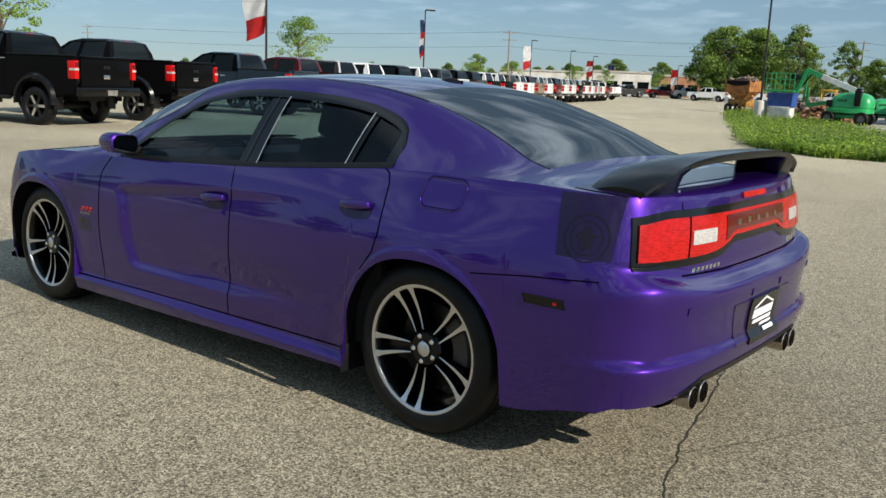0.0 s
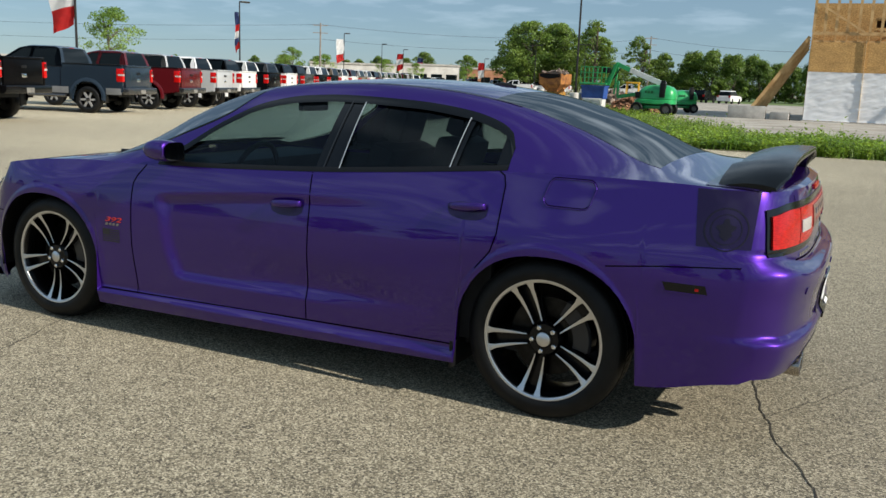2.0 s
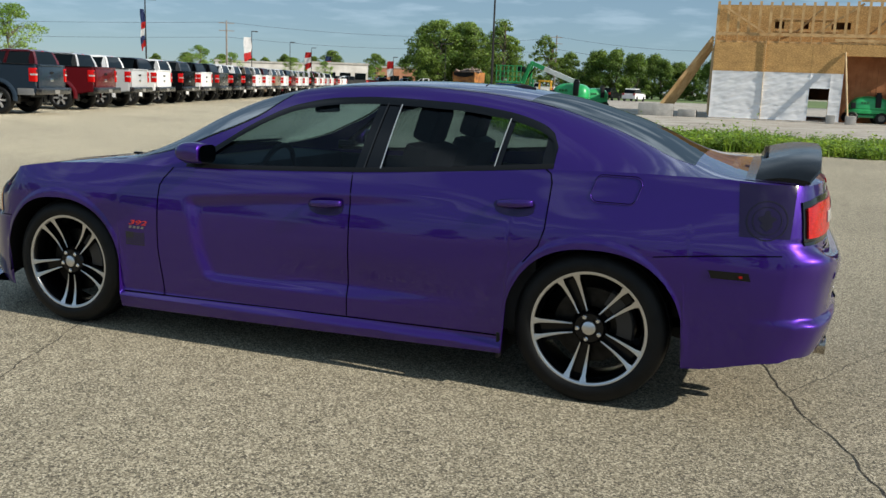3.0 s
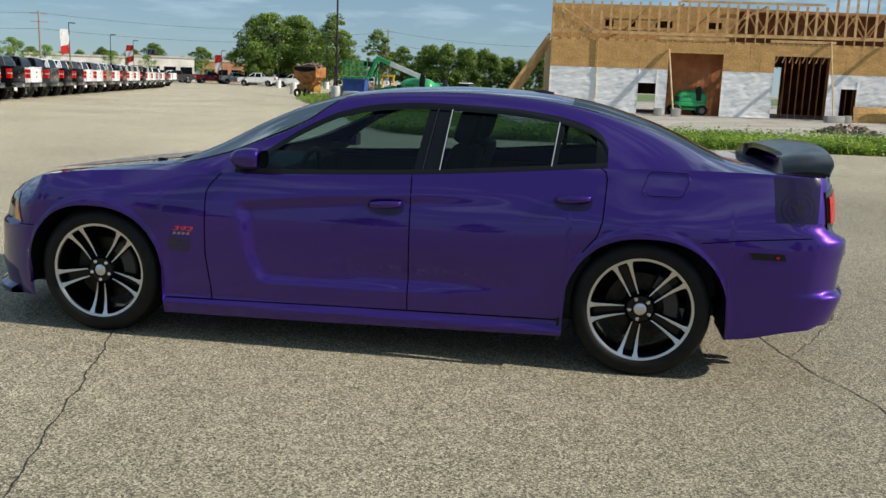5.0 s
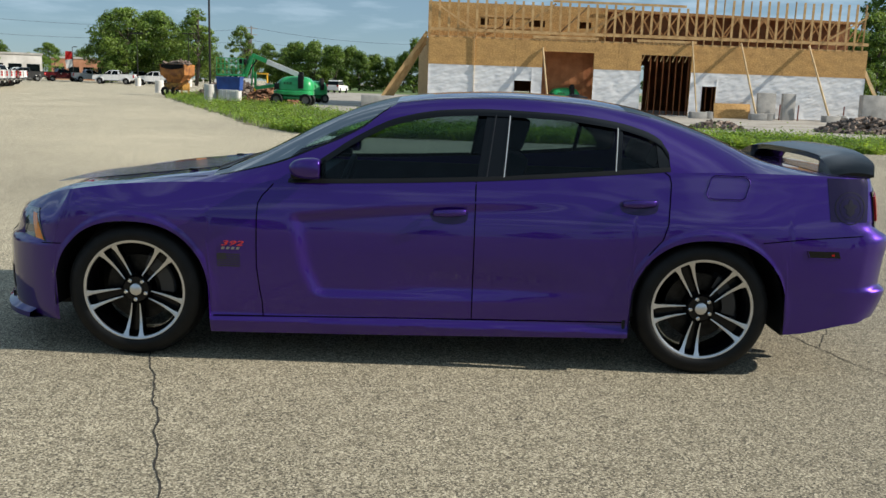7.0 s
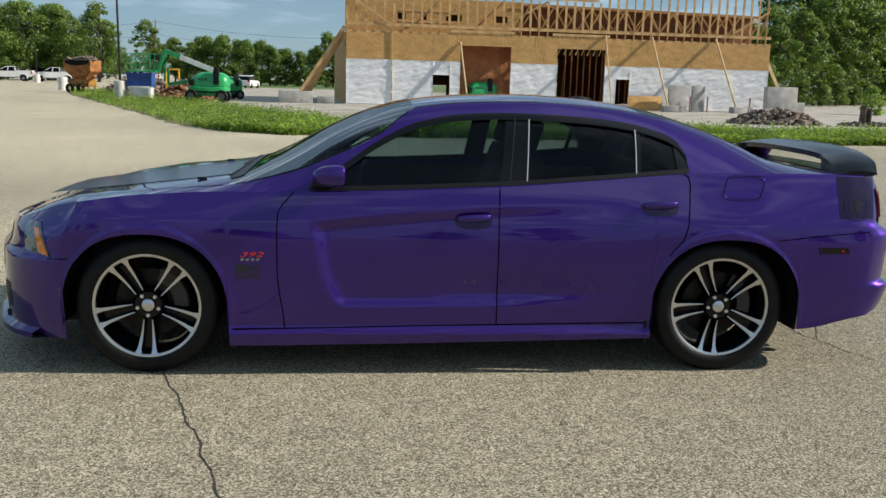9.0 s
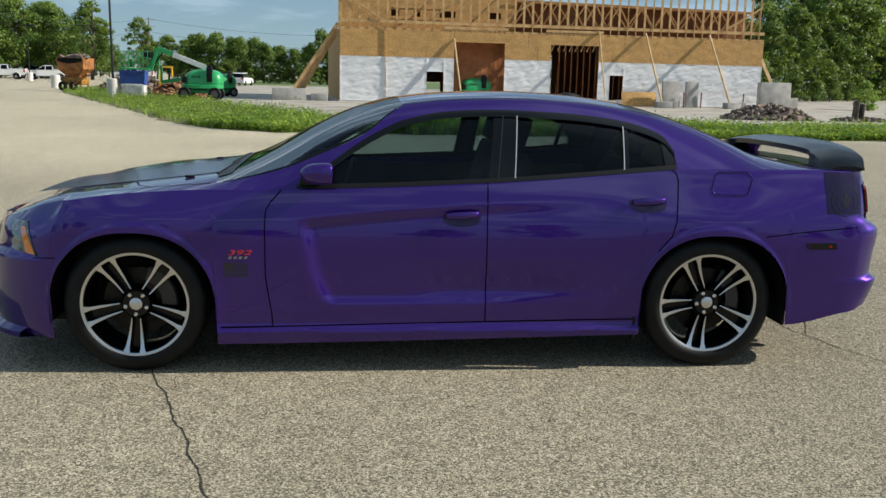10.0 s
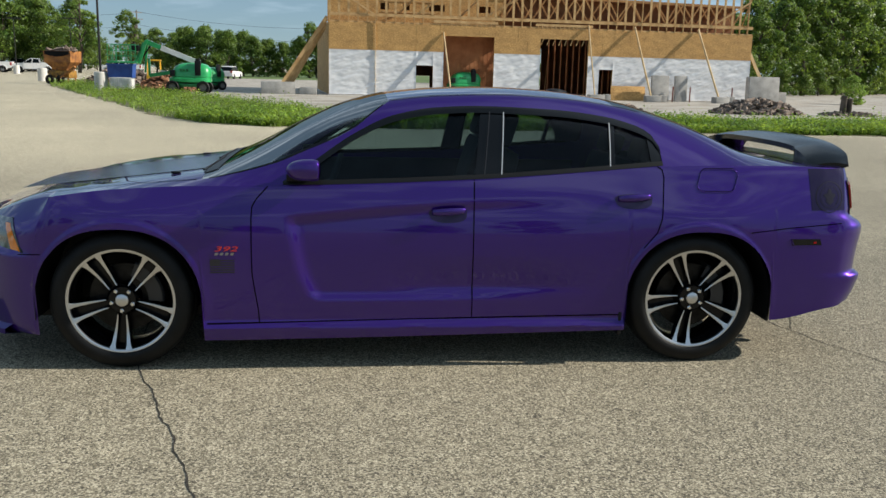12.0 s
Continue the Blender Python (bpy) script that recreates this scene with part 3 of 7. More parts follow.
def solid_patch(name, outline, mat, off0, off1, surf=None, parent=None, both=False, n=8, label="", bevel=0.0):
    """As decal, but with thickness from off0 to off1 and closed rims."""
    surf = surf or on_side
    lo, hi = outline
    bm = bmesh.new()
    lay = []
    for off in (off0, off1):
        vs = []
        for i in range(n + 1):
            (x0, z0), (x1, z1) = lo(i / n), hi(i / n)
            vs.append([bm.verts.new(surf(x0 + (x1 - x0) * j / n, z0 + (z1 - z0) * j / n, off)) for j in range(n + 1)])
        lay.append(vs)
    for i in range(n):
        for j in range(n):
            bm.faces.new((lay[1][i][j], lay[1][i + 1][j], lay[1][i + 1][j + 1], lay[1][i][j + 1]))
    rim = [(i, 0) for i in range(n)] + [(n, j) for j in range(n)] + [(i, n) for i in range(n, 0, -1)] + [(0, j) for j in range(n, 0, -1)]
    for (a, b), (c, d) in zip(rim, rim[1:] + rim[:1]):
        bm.faces.new((lay[0][a][b], lay[0][c][d], lay[1][c][d], lay[1][a][b]))
    if bevel:
        es = [bm.edges.get((lay[1][a][b], lay[1][c][d])) for (a, b), (c, d) in zip(rim, rim[1:] + rim[:1])]
        bmesh.ops.bevel(bm, geom=es, offset=bevel, segments=2, affect="EDGES")
    return (two_sided if both else part)(name, bm, mat, parent or car, label)


# window surrounds
def band(x0, x1, top, t, off, n=60):
    rows = []
    for i in range(n + 1):
        x = x0 + (x1 - x0) * i / n
        lo, hi = dlo_low(x), dlo_top(x)
        tt = min(t, (hi - lo) * 0.5)
        a, b = (hi - tt, hi + 0.002) if top else (lo - 0.003, lo + tt)
        rows.append([on_side(x, a, off), on_side(x, (a + b) / 2, off + 0.002), on_side(x, b, off)])
    return rows


for nm, top, t in (("window_frame_upper", True, 0.034), ("window_frame_lower", False, 0.020)):
    for side in (1, -1):
        bm = bmesh.new()
        grid_faces(bm, band(-0.70, 1.31, top, t, 0.002))
        if side < 0:
            for v in bm.verts:
                v.co.y = -v.co.y
            bmesh.ops.reverse_faces(bm, faces=bm.faces)
        part(nm, bm, GLOSS if top else TRIM, car, "black window surround")
for nm, e, mt in (("door_pillar", (0.292, 0.345, 0.432, 0.467), GLOSS), ("pillar_end", (1.25, 1.25, 1.31, 1.31), GLOSS), ("window_divider", (1.018, 1.048, 1.05, 1.08), GLOSS), ("mirror_sail", (-0.70, -0.70, -0.575, -0.56), TRIM)):
    for side in (1, -1):
        bm = bmesh.new()
        grid_faces(bm, side_patch(*e, -0.004, nx=6))
        if side < 0:
            for v in bm.verts:
                v.co.y = -v.co.y
            bmesh.ops.reverse_faces(bm, faces=bm.faces)
        part(nm, bm, mt, car, "gloss black pillar cover")
for e in ((0.432, 0.467, 0.4375, 0.4725), (1.020, 1.050, 1.025, 1.055)):
    bm = bmesh.new()
    grid_faces(bm, side_patch(*e, 0.003, 0.03, 0.95, nx=2))
    two_sided("bright_strip", bm, BRIGHT, car, "bright metal strip")
bm = bmesh.new()
grid_faces(bm, side_patch(0.340, 0.392, 0.346, 0.398, 0.003, 0.05, 0.95, nx=2))
two_sided("pillar_edge", bm, plain("grey_trim", (0.02, 0.02, 0.022), 0.3, 0.2), car, "dark grey pillar edge")

# panel seams
fs = lambda z: -0.86 + seam_shift(-0.86, z)
zz = [0.25, 0.33, 0.42, 0.52, 0.62, 0.72, 0.80, 0.86, 0.90, 0.94, 0.963]
ribbon("door_seam", [(fs(z), z) for z in zz], 0.006, GAP, samples=2)
ribbon("door_seam", [(0.29, z) for z in (0.275, 0.6, 1.006)], 0.006, GAP, samples=10)
xr = stations[i_rear][1]
ribbon("door_seam", [(xr - 0.10, 0.655), (xr - 0.03, 0.74), (xr - 0.006, 0.82), (xr, 0.93), (xr + 0.005, 1.03), (xr - 0.005, 1.07), (xr - 0.03, 1.086)], 0.006, GAP, samples=4)
ribbon("sill_seam", [(-1.09, 0.250), (-0.5, 0.257), (0.3, 0.270), (1.1, 0.284)], 0.007, GAP, samples=14)
ribbon("bumper_seam", [(1.80, 0.742), (2.03, 0.768), (2.33, 0.792)], 0.005, GAP, samples=8)
ribbon("bumper_seam", [(-2.02, 0.605), (-1.90, 0.612)], 0.005, GAP, samples=6)

# fuel door
fx0, fx1, fz0, fz1, fr = 1.505, 1.715, 0.960, 1.080, 0.035
ring = []
for cx, cz, a0 in ((fx1 - fr, fz1 - fr, 0), (fx0 + fr, fz1 - fr, 90), (fx0 + fr, fz0 + fr, 180), (fx1 - fr, fz0 + fr, 270)):
    ring += [(cx + fr * math.cos(radians(a0 + k * 22.5)) + 0.02 * (cz - 1.02) / 0.06, cz + fr * math.sin(radians(a0 + k * 22.5))) for k in range(5)]
ribbon("fuel_door", ring, 0.007, GAP, both=False, closed=True, samples=2, label="round-cornered fuel door seam")
bm = bmesh.new()
wire = [on_side(x, z - 0.003, 0.001) for x, z in ring]
for a, b in zip(wire, wire[1:] + wire[:1]):
    tube(bm, a, b, 0.0032, n=8, caps=False)
bmesh.ops.remove_doubles(bm, verts=bm.verts, dist=0.0006)
part("fuel_door_edge", bm, PAINT, car, "rounded edge of the fuel door", sharp=80)

# side marker lamps
mk = lambda x0, x1: rect(x0, x1, 0.672, 0.708, -0.012)
solid_patch("side_marker", mk(2.045, 2.215), GLOSS, -0.002, 0.004, both=True, label="smoked side marker lamp")
solid_patch("marker_glow", rect(2.165, 2.180, 0.684, 0.694), RED_LENS, 0.003, 0.006)
ribbon("marker_rim", [(2.035, 0.705), (2.05, 0.672), (2.215, 0.672)], 0.004, PAINT, off=0.006, samples=6)


# door handles
def handle(xm, zm):
    bm = bmesh.new()
    sec = []
    for i in range(15):
        s = i / 14
        x = xm - 0.088 + 0.176 * s
        bow = 0.012 + 0.020 * math.sin(math.pi * s) ** 0.5
        hh = 0.020 * (0.75 + 0.25 * math.sin(math.pi * s))
        p = on_side(x, zm + 0.012 * (s - 0.5), 0)
        sec.append([p + Vector((0, -bow - 0.010 * math.cos(a) , hh * math.sin(a))) for a in np.linspace(0, 2 * math.pi, 11)])
    grid_faces(bm, sec)
    for r in (sec[0], sec[-1]):
        bm.faces.new([bm.verts.new(p) for p in r[:-1]])
    bmesh.ops.remove_doubles(bm, verts=bm.verts, dist=0.0004)
    bmesh.ops.recalc_face_normals(bm, faces=bm.faces)
    h = two_sided("door_handle", bm, PAINT, car, "body-coloured door handle", sharp=60)
    # the cup is a flat patch; its shade is painted as darker purple
    cup = [(xm + (0.104 if math.sin(a) > 0 else 0.098) * math.cos(a), zm - 0.014 + (0.030 if math.sin(a) > 0 else 0.048) * abs(math.sin(a)) ** 0.6 * (1 if math.sin(a) > 0 else -1)) for a in np.linspace(0, 2 * math.pi, 25)[:-1]]
    bm = bmesh.new()
    c = [bm.verts.new(on_side(xm, zm - 0.012, 0.0014))] + [bm.verts.new(on_side(x, z, 0.0014)) for x, z in cup]
    for i in range(24):
        bm.faces.new((c[0], c[1 + (i + 1) % 24], c[1 + i]))
    bmesh.ops.recalc_face_normals(bm, faces=bm.faces)
    part("handle_cup", bm, plain("cup_paint", (0.011, 0.0026, 0.048), 0.4, 0.5, 0.35), h, "purple handle recess")


handle(0.155, 0.842)
handle(1.148, 0.925)


# mirrors
def wing_mirror(sy):
    bm = bmesh.new()
    rings = []
    prof = [(0.086, 0.046), (0.088, -0.050), (0.060, -0.062), (-0.040, -0.056), (-0.078, -0.030), (-0.086, 0.006), (-0.060, 0.040), (-0.010, 0.056), (0.060, 0.058)]
    for _ in range(2):
        prof = [((1 - f) * a[0] + f * b[0], (1 - f) * a[1] + f * b[1]) for a, b in zip(prof, prof[1:] + prof[:1]) for f in (0.25, 0.75)]
    prof.append(prof[0])
    for i in range(13):
        t = i / 12
        k = max(0.05, 1 - abs(2 * t - 1.0) ** 4 * 0.42)
        rings.append([Vector((-0.600 + 0.010 * t + px * (k if px < 0 else 0.7 + 0.3 * k), -0.905 - 0.152 * t, 1.056 + 0.008 * t + pz * k * (0.82 + 0.18 * t))) for px, pz in prof])
    grid_faces(bm, rings)
    for r in (rings[0], rings[-1]):
        bm.faces.new([bm.verts.new(p) for p in r[:-1]])
    bmesh.ops.remove_doubles(bm, verts=bm.verts, dist=0.0004)
    bmesh.ops.recalc_face_normals(bm, faces=bm.faces)
    if sy > 0:
        for v in bm.verts:
            v.co.y = -v.co.y
        bmesh.ops.reverse_faces(bm, faces=bm.faces)
    m = part("wing_mirror", bm, PAINT, car, "body-coloured wing mirror on a black stalk", sharp=60)
    bm = bmesh.new()
    rim = [Vector((-0.4995, sy * (0.981 + 0.070 * abs(math.cos(a)) ** 0.5 * (1 if math.cos(a) > 0 else -1)), 1.056 + 0.047 * abs(math.sin(a)) ** 0.6 * (1 if math.sin(a) > 0 else -1))) for a in np.linspace(0, 2 * math.pi, 29)[:-1]]
    bm.faces.new([bm.verts.new(p) for p in (rim if sy > 0 else rim[::-1])])
    part("mirror_glass", bm, plain("mirror_dark", (0.10, 0.11, 0.12), 0.04, 1.0), m, "dark mirror glass")
    bm = bmesh.new()
    box(bm, -0.68, -0.56, -0.95 if sy < 0 else 0.84, -0.84 if sy < 0 else 0.95, 0.995, 1.035, bevel=0.012)
    part("mirror_stalk", bm, TRIM, m, "black mirror stalk")


wing_mirror(-1)
wing_mirror(1)

# badges and decals on the front wing
STEEL_LETTER = plain("badge_steel", (0.30, 0.29, 0.30), 0.3, 0.9)
RED_BADGE = plain("red_badge", (0.55, 0.03, 0.02), 0.3)
txt = bpy.data.curves.new("badge_number", "FONT")
txt.body, txt.size, txt.extrude, txt.shear, txt.align_x = "392", 0.042, 0.002, 0.25, "CENTER"
tob = new("badge", txt)
dg = bpy.context.evaluated_depsgraph_get()
me = bpy.data.meshes.new_from_object(tob.evaluated_get(dg))
bpy.data.objects.remove(tob)
bm = bmesh.new()
bm.from_mesh(me)
bmesh.ops.transform(bm, matrix=pose(0, 0, 0, 90, 0, 0) @ Matrix.Diagonal((1.9, 0.85, 1, 1)), verts=bm.verts)
for v in bm.verts:
    q = on_side(-0.990 + v.co.x, 0.634 + v.co.z, 0.003)
    v.co = q + Vector((0, v.co.y, 0))
badge = part("badge", bm, RED_BADGE, car, "red number badge", smooth=False)
for i in range(4):
    solid_patch("badge_letter", rect(-1.045 + 0.026 * i, -1.029 + 0.026 * i, 0.613, 0.626, 0.005), STEEL_LETTER, -0.001, 0.004, n=2)
DECAL = plain("black_decal", (0.006, 0.005, 0.012), 0.45, 0.0, 0.3)
for i in range(6):
    solid_patch("flag_stripe", rect(-1.068, -0.945, 0.520 + 0.0125 * i, 0.527 + 0.0125 * i), DECAL, 0.0005, 0.0012, n=4)
solid_patch("flag_canton", rect(-1.068, -1.018, 0.556, 0.592), DECAL, 0.0006, 0.0015, n=3)

# headlamps
AMBER = plain("amber_lens", (0.75, 0.20, 0.01), 0.12, 0.0, 1.0)
LAMP = plain("headlamp_lens", (0.12, 0.13, 0.14), 0.08, 0.5, 0.6)


def headlamp(sy):
    def q(x, z, off):
        p = on_side(x, z, off)
        return Vector((p.x, p.y * -sy, p.z))
    h = solid_patch("headlamp", (lambda s: (-2.155 + 0.155 * s, 0.634 - 0.018 * s), lambda s: (-2.175 + 0.112 * s, 0.772 + 0.004 * s)), LAMP, -0.01, 0.004, surf=q, n=8, label="clear headlamp with an amber reflector")
    solid_patch("amber_reflector", (lambda s: (-2.060 + 0.055 * s, 0.626 - 0.006 * s), lambda s: (-2.100 + 0.030 * s, 0.750)), AMBER, 0.003, 0.006, surf=q, parent=h, n=4)
    k = [(-1.993, 0.612), (-2.060, 0.778)]
    rows = [[q(x - 0.006, z, 0.006), q(x + 0.004, z, 0.003)] for x, z in k]
    bm = bmesh.new()
    grid_faces(bm, rows)
    part("lamp_rim", bm, GLOSS, h)


headlamp(-1)
headlamp(1)

# front bumper lip and intake
bm = bmesh.new()
lip_rows = []
for i in range(41):
    yh = -0.915 + 1.83 * i / 40
    h = abs(yh)
    x, y = skin(-plan_xh(h, FRONT_N), h, 0.24)
    y = y if yh < 0 else -y
    lip_rows.append([Vector((x * 0.995, y * 0.99, 0.235)), Vector((x * 1.012 - 0.012, y * 1.012, 0.205)), Vector((x * 1.012 - 0.012, y * 1.012, 0.178)), Vector((x * 0.97, y * 0.96, 0.172))])
grid_faces(bm, lip_rows)
bmesh.ops.recalc_face_normals(bm, faces=bm.faces)
part("front_lip", bm, PAINT, car, "purple front splitter lip")


def front_pt(yh, z, off=0.0):
    h = min(abs(yh), 0.9995)
    x, y = skin(-plan_xh(h, FRONT_N), h, z)
    return Vector((x - off, y if yh < 0 else -y, z))


decal("grille", (lambda s: (-0.52 + 1.04 * s, 0.44), lambda s: (-0.48 + 0.96 * s, 0.69)), GLOSS, 0.004, surf=front_pt, label="black front grille")
decal("lower_intake", (lambda s: (-0.55 + 1.1 * s, 0.23), lambda s: (-0.68 + 1.36 * s, 0.39)), TRIM, 0.004, surf=front_pt, label="black lower intake")
for a, b in ((-0.74, -0.60), (0.60, 0.74)):
    decal("fog_pocket", (lambda s, a=a, b=b: (a + (b - a) * s, 0.30), lambda s, a=a, b=b: (a + (b - a) * s, 0.43)), TRIM, 0.003, surf=front_pt, label="black bumper vent")

# hood: satin stripe, shut lines, cowl and wipers
def top_pt(x, y, off=0.0):
    lo, hi = 0.0, 1.0
    for _ in range(26):
        mid = (lo + hi) / 2
        if upper(x, mid)[0] > abs(y):
            lo = mid
        else:
            hi = mid
    return Vector((x, y, upper(x, lo)[1] + off))


HOODBLACK = plain("satin_stripe", (0.017, 0.0065, 0.075), 0.14, 0.2, 0.0, Specular_IOR_Level=0.20)
decal("hood_stripe", (lambda s: (-2.16 + 1.04 * s, -0.36 - 0.10 * s), lambda s: (-2.16 + 1.04 * s, 0.36 + 0.10 * s)), HOODBLACK, 0.0025, surf=lambda x, y, o: top_pt(x, y, o), n=24, label="satin black hood stripe")
ribbon("hood_seam", [(-1.93, -0.735), (-1.88, -0.75), (-1.6, -0.79), (-1.14, -0.83)], 0.008, GAP, off=0.002, surf=lambda x, y, o: top_pt(x, y, o), samples=10)
ribbon("hood_bulge_edge", [(-1.95, -0.37), (-1.8, -0.40), (-1.3, -0.43), (-1.12, -0.44)], 0.03, HOODBLACK, off=0.007, surf=lambda x, y, o: top_pt(x, y, o), samples=10)
for y in (-0.55, 0.55):
    bm = bmesh.new()
    box(bm, -1.32, -1.27, y - 0.012, y + 0.012, top_pt(-1.3, y).z, top_pt(-1.3, y).z + 0.014, bevel=0.004)
    part("washer_jet", bm, TRIM, car, "black washer jet")
decal("cowl", (lambda s: (-1.12 + 0.075 * s, -0.72), lambda s: (-1.12 + 0.075 * s, 0.72)), TRIM, 0.004, surf=lambda x, y, o: top_pt(x, y, o), n=12, label="black cowl panel")
for y0, y1 in ((-0.62, 0.02), (0.0, 0.6)):
    bm = bmesh.new()
    a, b = top_pt(-1.135, y0, 0.008), top_pt(-1.10, y1, 0.010)
    tube(bm, a, b, 0.006, 0.004, 8)
    tube(bm, a + Vector((0.012, 0, -0.004)), b + Vector((0.012, 0.02, -0.004)), 0.004, 0.004, 6)
    part("wiper", bm, TRIM, car, "black windshield wiper")
# black borders of the front and rear glass
for x0, x1, j in ((-1.10, -0.16, 17), (1.10, 1.93, 17)):
    rows2 = []
    for i, x in enumerate(xs_of):
        if x0 <= x <= x1:
            a, b = rows[i][j], rows[i][j + 1]
            rows2.append([a + Vector((0, 0, 0.002)), a + (b - a) * 0.40 + Vector((0, 0, 0.002))])
    bm = bmesh.new()
    grid_faces(bm, rows2)
    two_sided("glass_border", bm, GLOSS, car, "black glass border")

ribbon("roof_moulding", [(x, -0.86 * rail_y(x)) for x in np.linspace(-0.15, 1.25, 12)], 0.010, GLOSS, off=0.003, surf=lambda x, y, o: top_pt(x, y, o), samples=3)

# roof antenna
bm = bmesh.new()
rings = []
for s in np.linspace(0, 1, 9):
    x = 0.83 + 0.15 * s
    h = 0.024 * math.sin(min(1, s * 1.15) * math.pi / 1.35) ** 0.8
    rings.append([Vector((x, 0.024 * math.cos(a) * (0.4 + 0.6 * math.sin(math.pi * min(0.95, s + 0.1))), zc(x) - 0.008 + h * math.sin(a))) for a in np.linspace(0, math.pi, 9)])
grid_faces(bm, rings, flip=True)
part("antenna", bm, TRIM, car, "black roof antenna")

# tail lamps
LENS_DK = plain("dark_red_lens", (0.085, 0.002, 0.003), 0.15, 0.0, 0.3)
lens_lo = crv((-0.97, 0.862), (-0.60, 0.865), (-0.42, 0.875), (-0.25, 0.915), (0.25, 0.915), (0.42, 0.875), (0.60, 0.865), (0.97, 0.862))
lens_hi = crv((-0.97, 0.985), (-0.80, 1.008), (0.80, 1.008), (0.97, 0.985))
Y0, Y1 = -0.950, 0.950
tl = solid_patch("tail_lamp", (lambda s: (Y0 + (Y1 - Y0) * s, lens_lo(Y0 + (Y1 - Y0) * s) - 0.030), lambda s: (Y0 + (Y1 - Y0) * s, lens_hi(Y0 + (Y1 - Y0) * s) + 0.028)), GLOSS, -0.01, 0.005, surf=rear_pt, n=48, label="full-width red tail lamp in a black surround")


def lens(name, a, b, lo, hi, mat, off, label=""):
    return solid_patch(name, (lambda s: (a + (b - a) * s, lo(a + (b - a) * s)), lambda s: (a + (b - a) * s, hi(a + (b - a) * s))), mat, 0.0, off, surf=rear_pt, parent=tl, n=24, label=label, bevel=0.003)


for sgn in (-1, 1):
    e = sorted((sgn * 0.936, sgn * 0.700))
    lens("outer_lens", e[0], e[1], lens_lo, lens_hi, RED_LENS, 0.012, "bright red lens")
    e = sorted((sgn * 0.686, sgn * 0.0))
    lens("inner_lens", e[0], e[1], lens_lo, lens_hi, RED_LENS, 0.011, "red lens")
    e = sorted((sgn * 0.676, sgn * 0.485))
    lens("reverse_lamp", e[0], e[1], lambda y: 0.908, lambda y: 0.958, WHITE_LENS, 0.016, "white reversing lens")
lens("centre_lens", -0.38, 0.38, lambda y: lens_lo(y) + 0.018, lambda y: lens_hi(y) - 0.012, LENS_DK, 0.014, "dark red middle lens")
for i in range(5):
    y = -0.25 + 0.12 * i
    lens("emblem_bar", y - 0.018, y + 0.018, lambda v: 0.95, lambda v: 0.972, CHROME, 0.018)
solid_patch("brake_lamp", rect(-0.15, 0.15, 1.046, 1.068), RED_LENS, -0.002, 0.008, surf=rear_pt, label="red high brake lamp", bevel=0.002)
for i in range(7):
    solid_patch("model_letter", rect(-0.66 + 0.036 * i, -0.637 + 0.036 * i, 0.806, 0.821, 0.006), CHROME, 0.0, 0.004, surf=rear_pt, n=2)
for i in range(3):
    solid_patch("trim_letter", rect(0.50 + 0.05 * i, 0.538 + 0.05 * i, 0.808, 0.832, 0.008), CHROME, 0.0, 0.004, surf=rear_pt, n=2)
for y in (-0.74, -0.18, 0.18, 0.74):
    solid_patch("parking_sensor", rect(y - 0.012, y + 0.012, 0.672, 0.700), PAINT, -0.001, 0.004, surf=rear_pt, n=3, bevel=0.001)
ribbon("deck_seam", [(-0.725, 0.845), (-0.728, 1.06)], 0.006, GAP, surf=rear_pt, samples=8)
ribbon("deck_seam", [(-0.72, 0.800), (-0.4, 0.792), (0.0, 0.79), (0.4, 0.792), (0.72, 0.800)], 0.007, GAP, surf=rear_pt, both=False, samples=10)

# plate in its recess; the recess is flat, with shade painted in darker purple
decal("plate_recess", (lambda s: (-0.30 + 0.60 * s, 0.475), lambda s: (-0.36 + 0.72 * s, 0.655)), plain("recess_paint", (0.02, 0.008, 0.06), 0.4, 0.3, 0.6), 0.002, surf=rear_pt, label="shaded plate recess")
plate = solid_patch("dealer_plate", rect(-0.175, 0.175, 0.470, 0.655), GLOSS, 0.002, 0.010, surf=rear_pt, label="black dealer plate with white marks")
WHITE = plain("white_print", (0.75, 0.75, 0.75), 0.5)
for a, b, c, d in ((-0.135, 0.115, 0.566, 0.600), (-0.125, 0.105, 0.542, 0.556), (-0.03, 0.11, 0.514, 0.532), (-0.02, 0.10, 0.498, 0.506)):
    solid_patch("plate_mark", rect(a, b, c, d, 0.01), WHITE, 0.009, 0.012, surf=rear_pt, parent=plate, n=4)
for sgn in (-1, 1):
    solid_patch("plate_chevron", (lambda s: (sgn * 0.12 * s, 0.640 - 0.036 * s), lambda s: (sgn * 0.12 * s, 0.648 - 0.036 * s)), WHITE, 0.009, 0.012, surf=rear_pt, parent=plate, n=4)

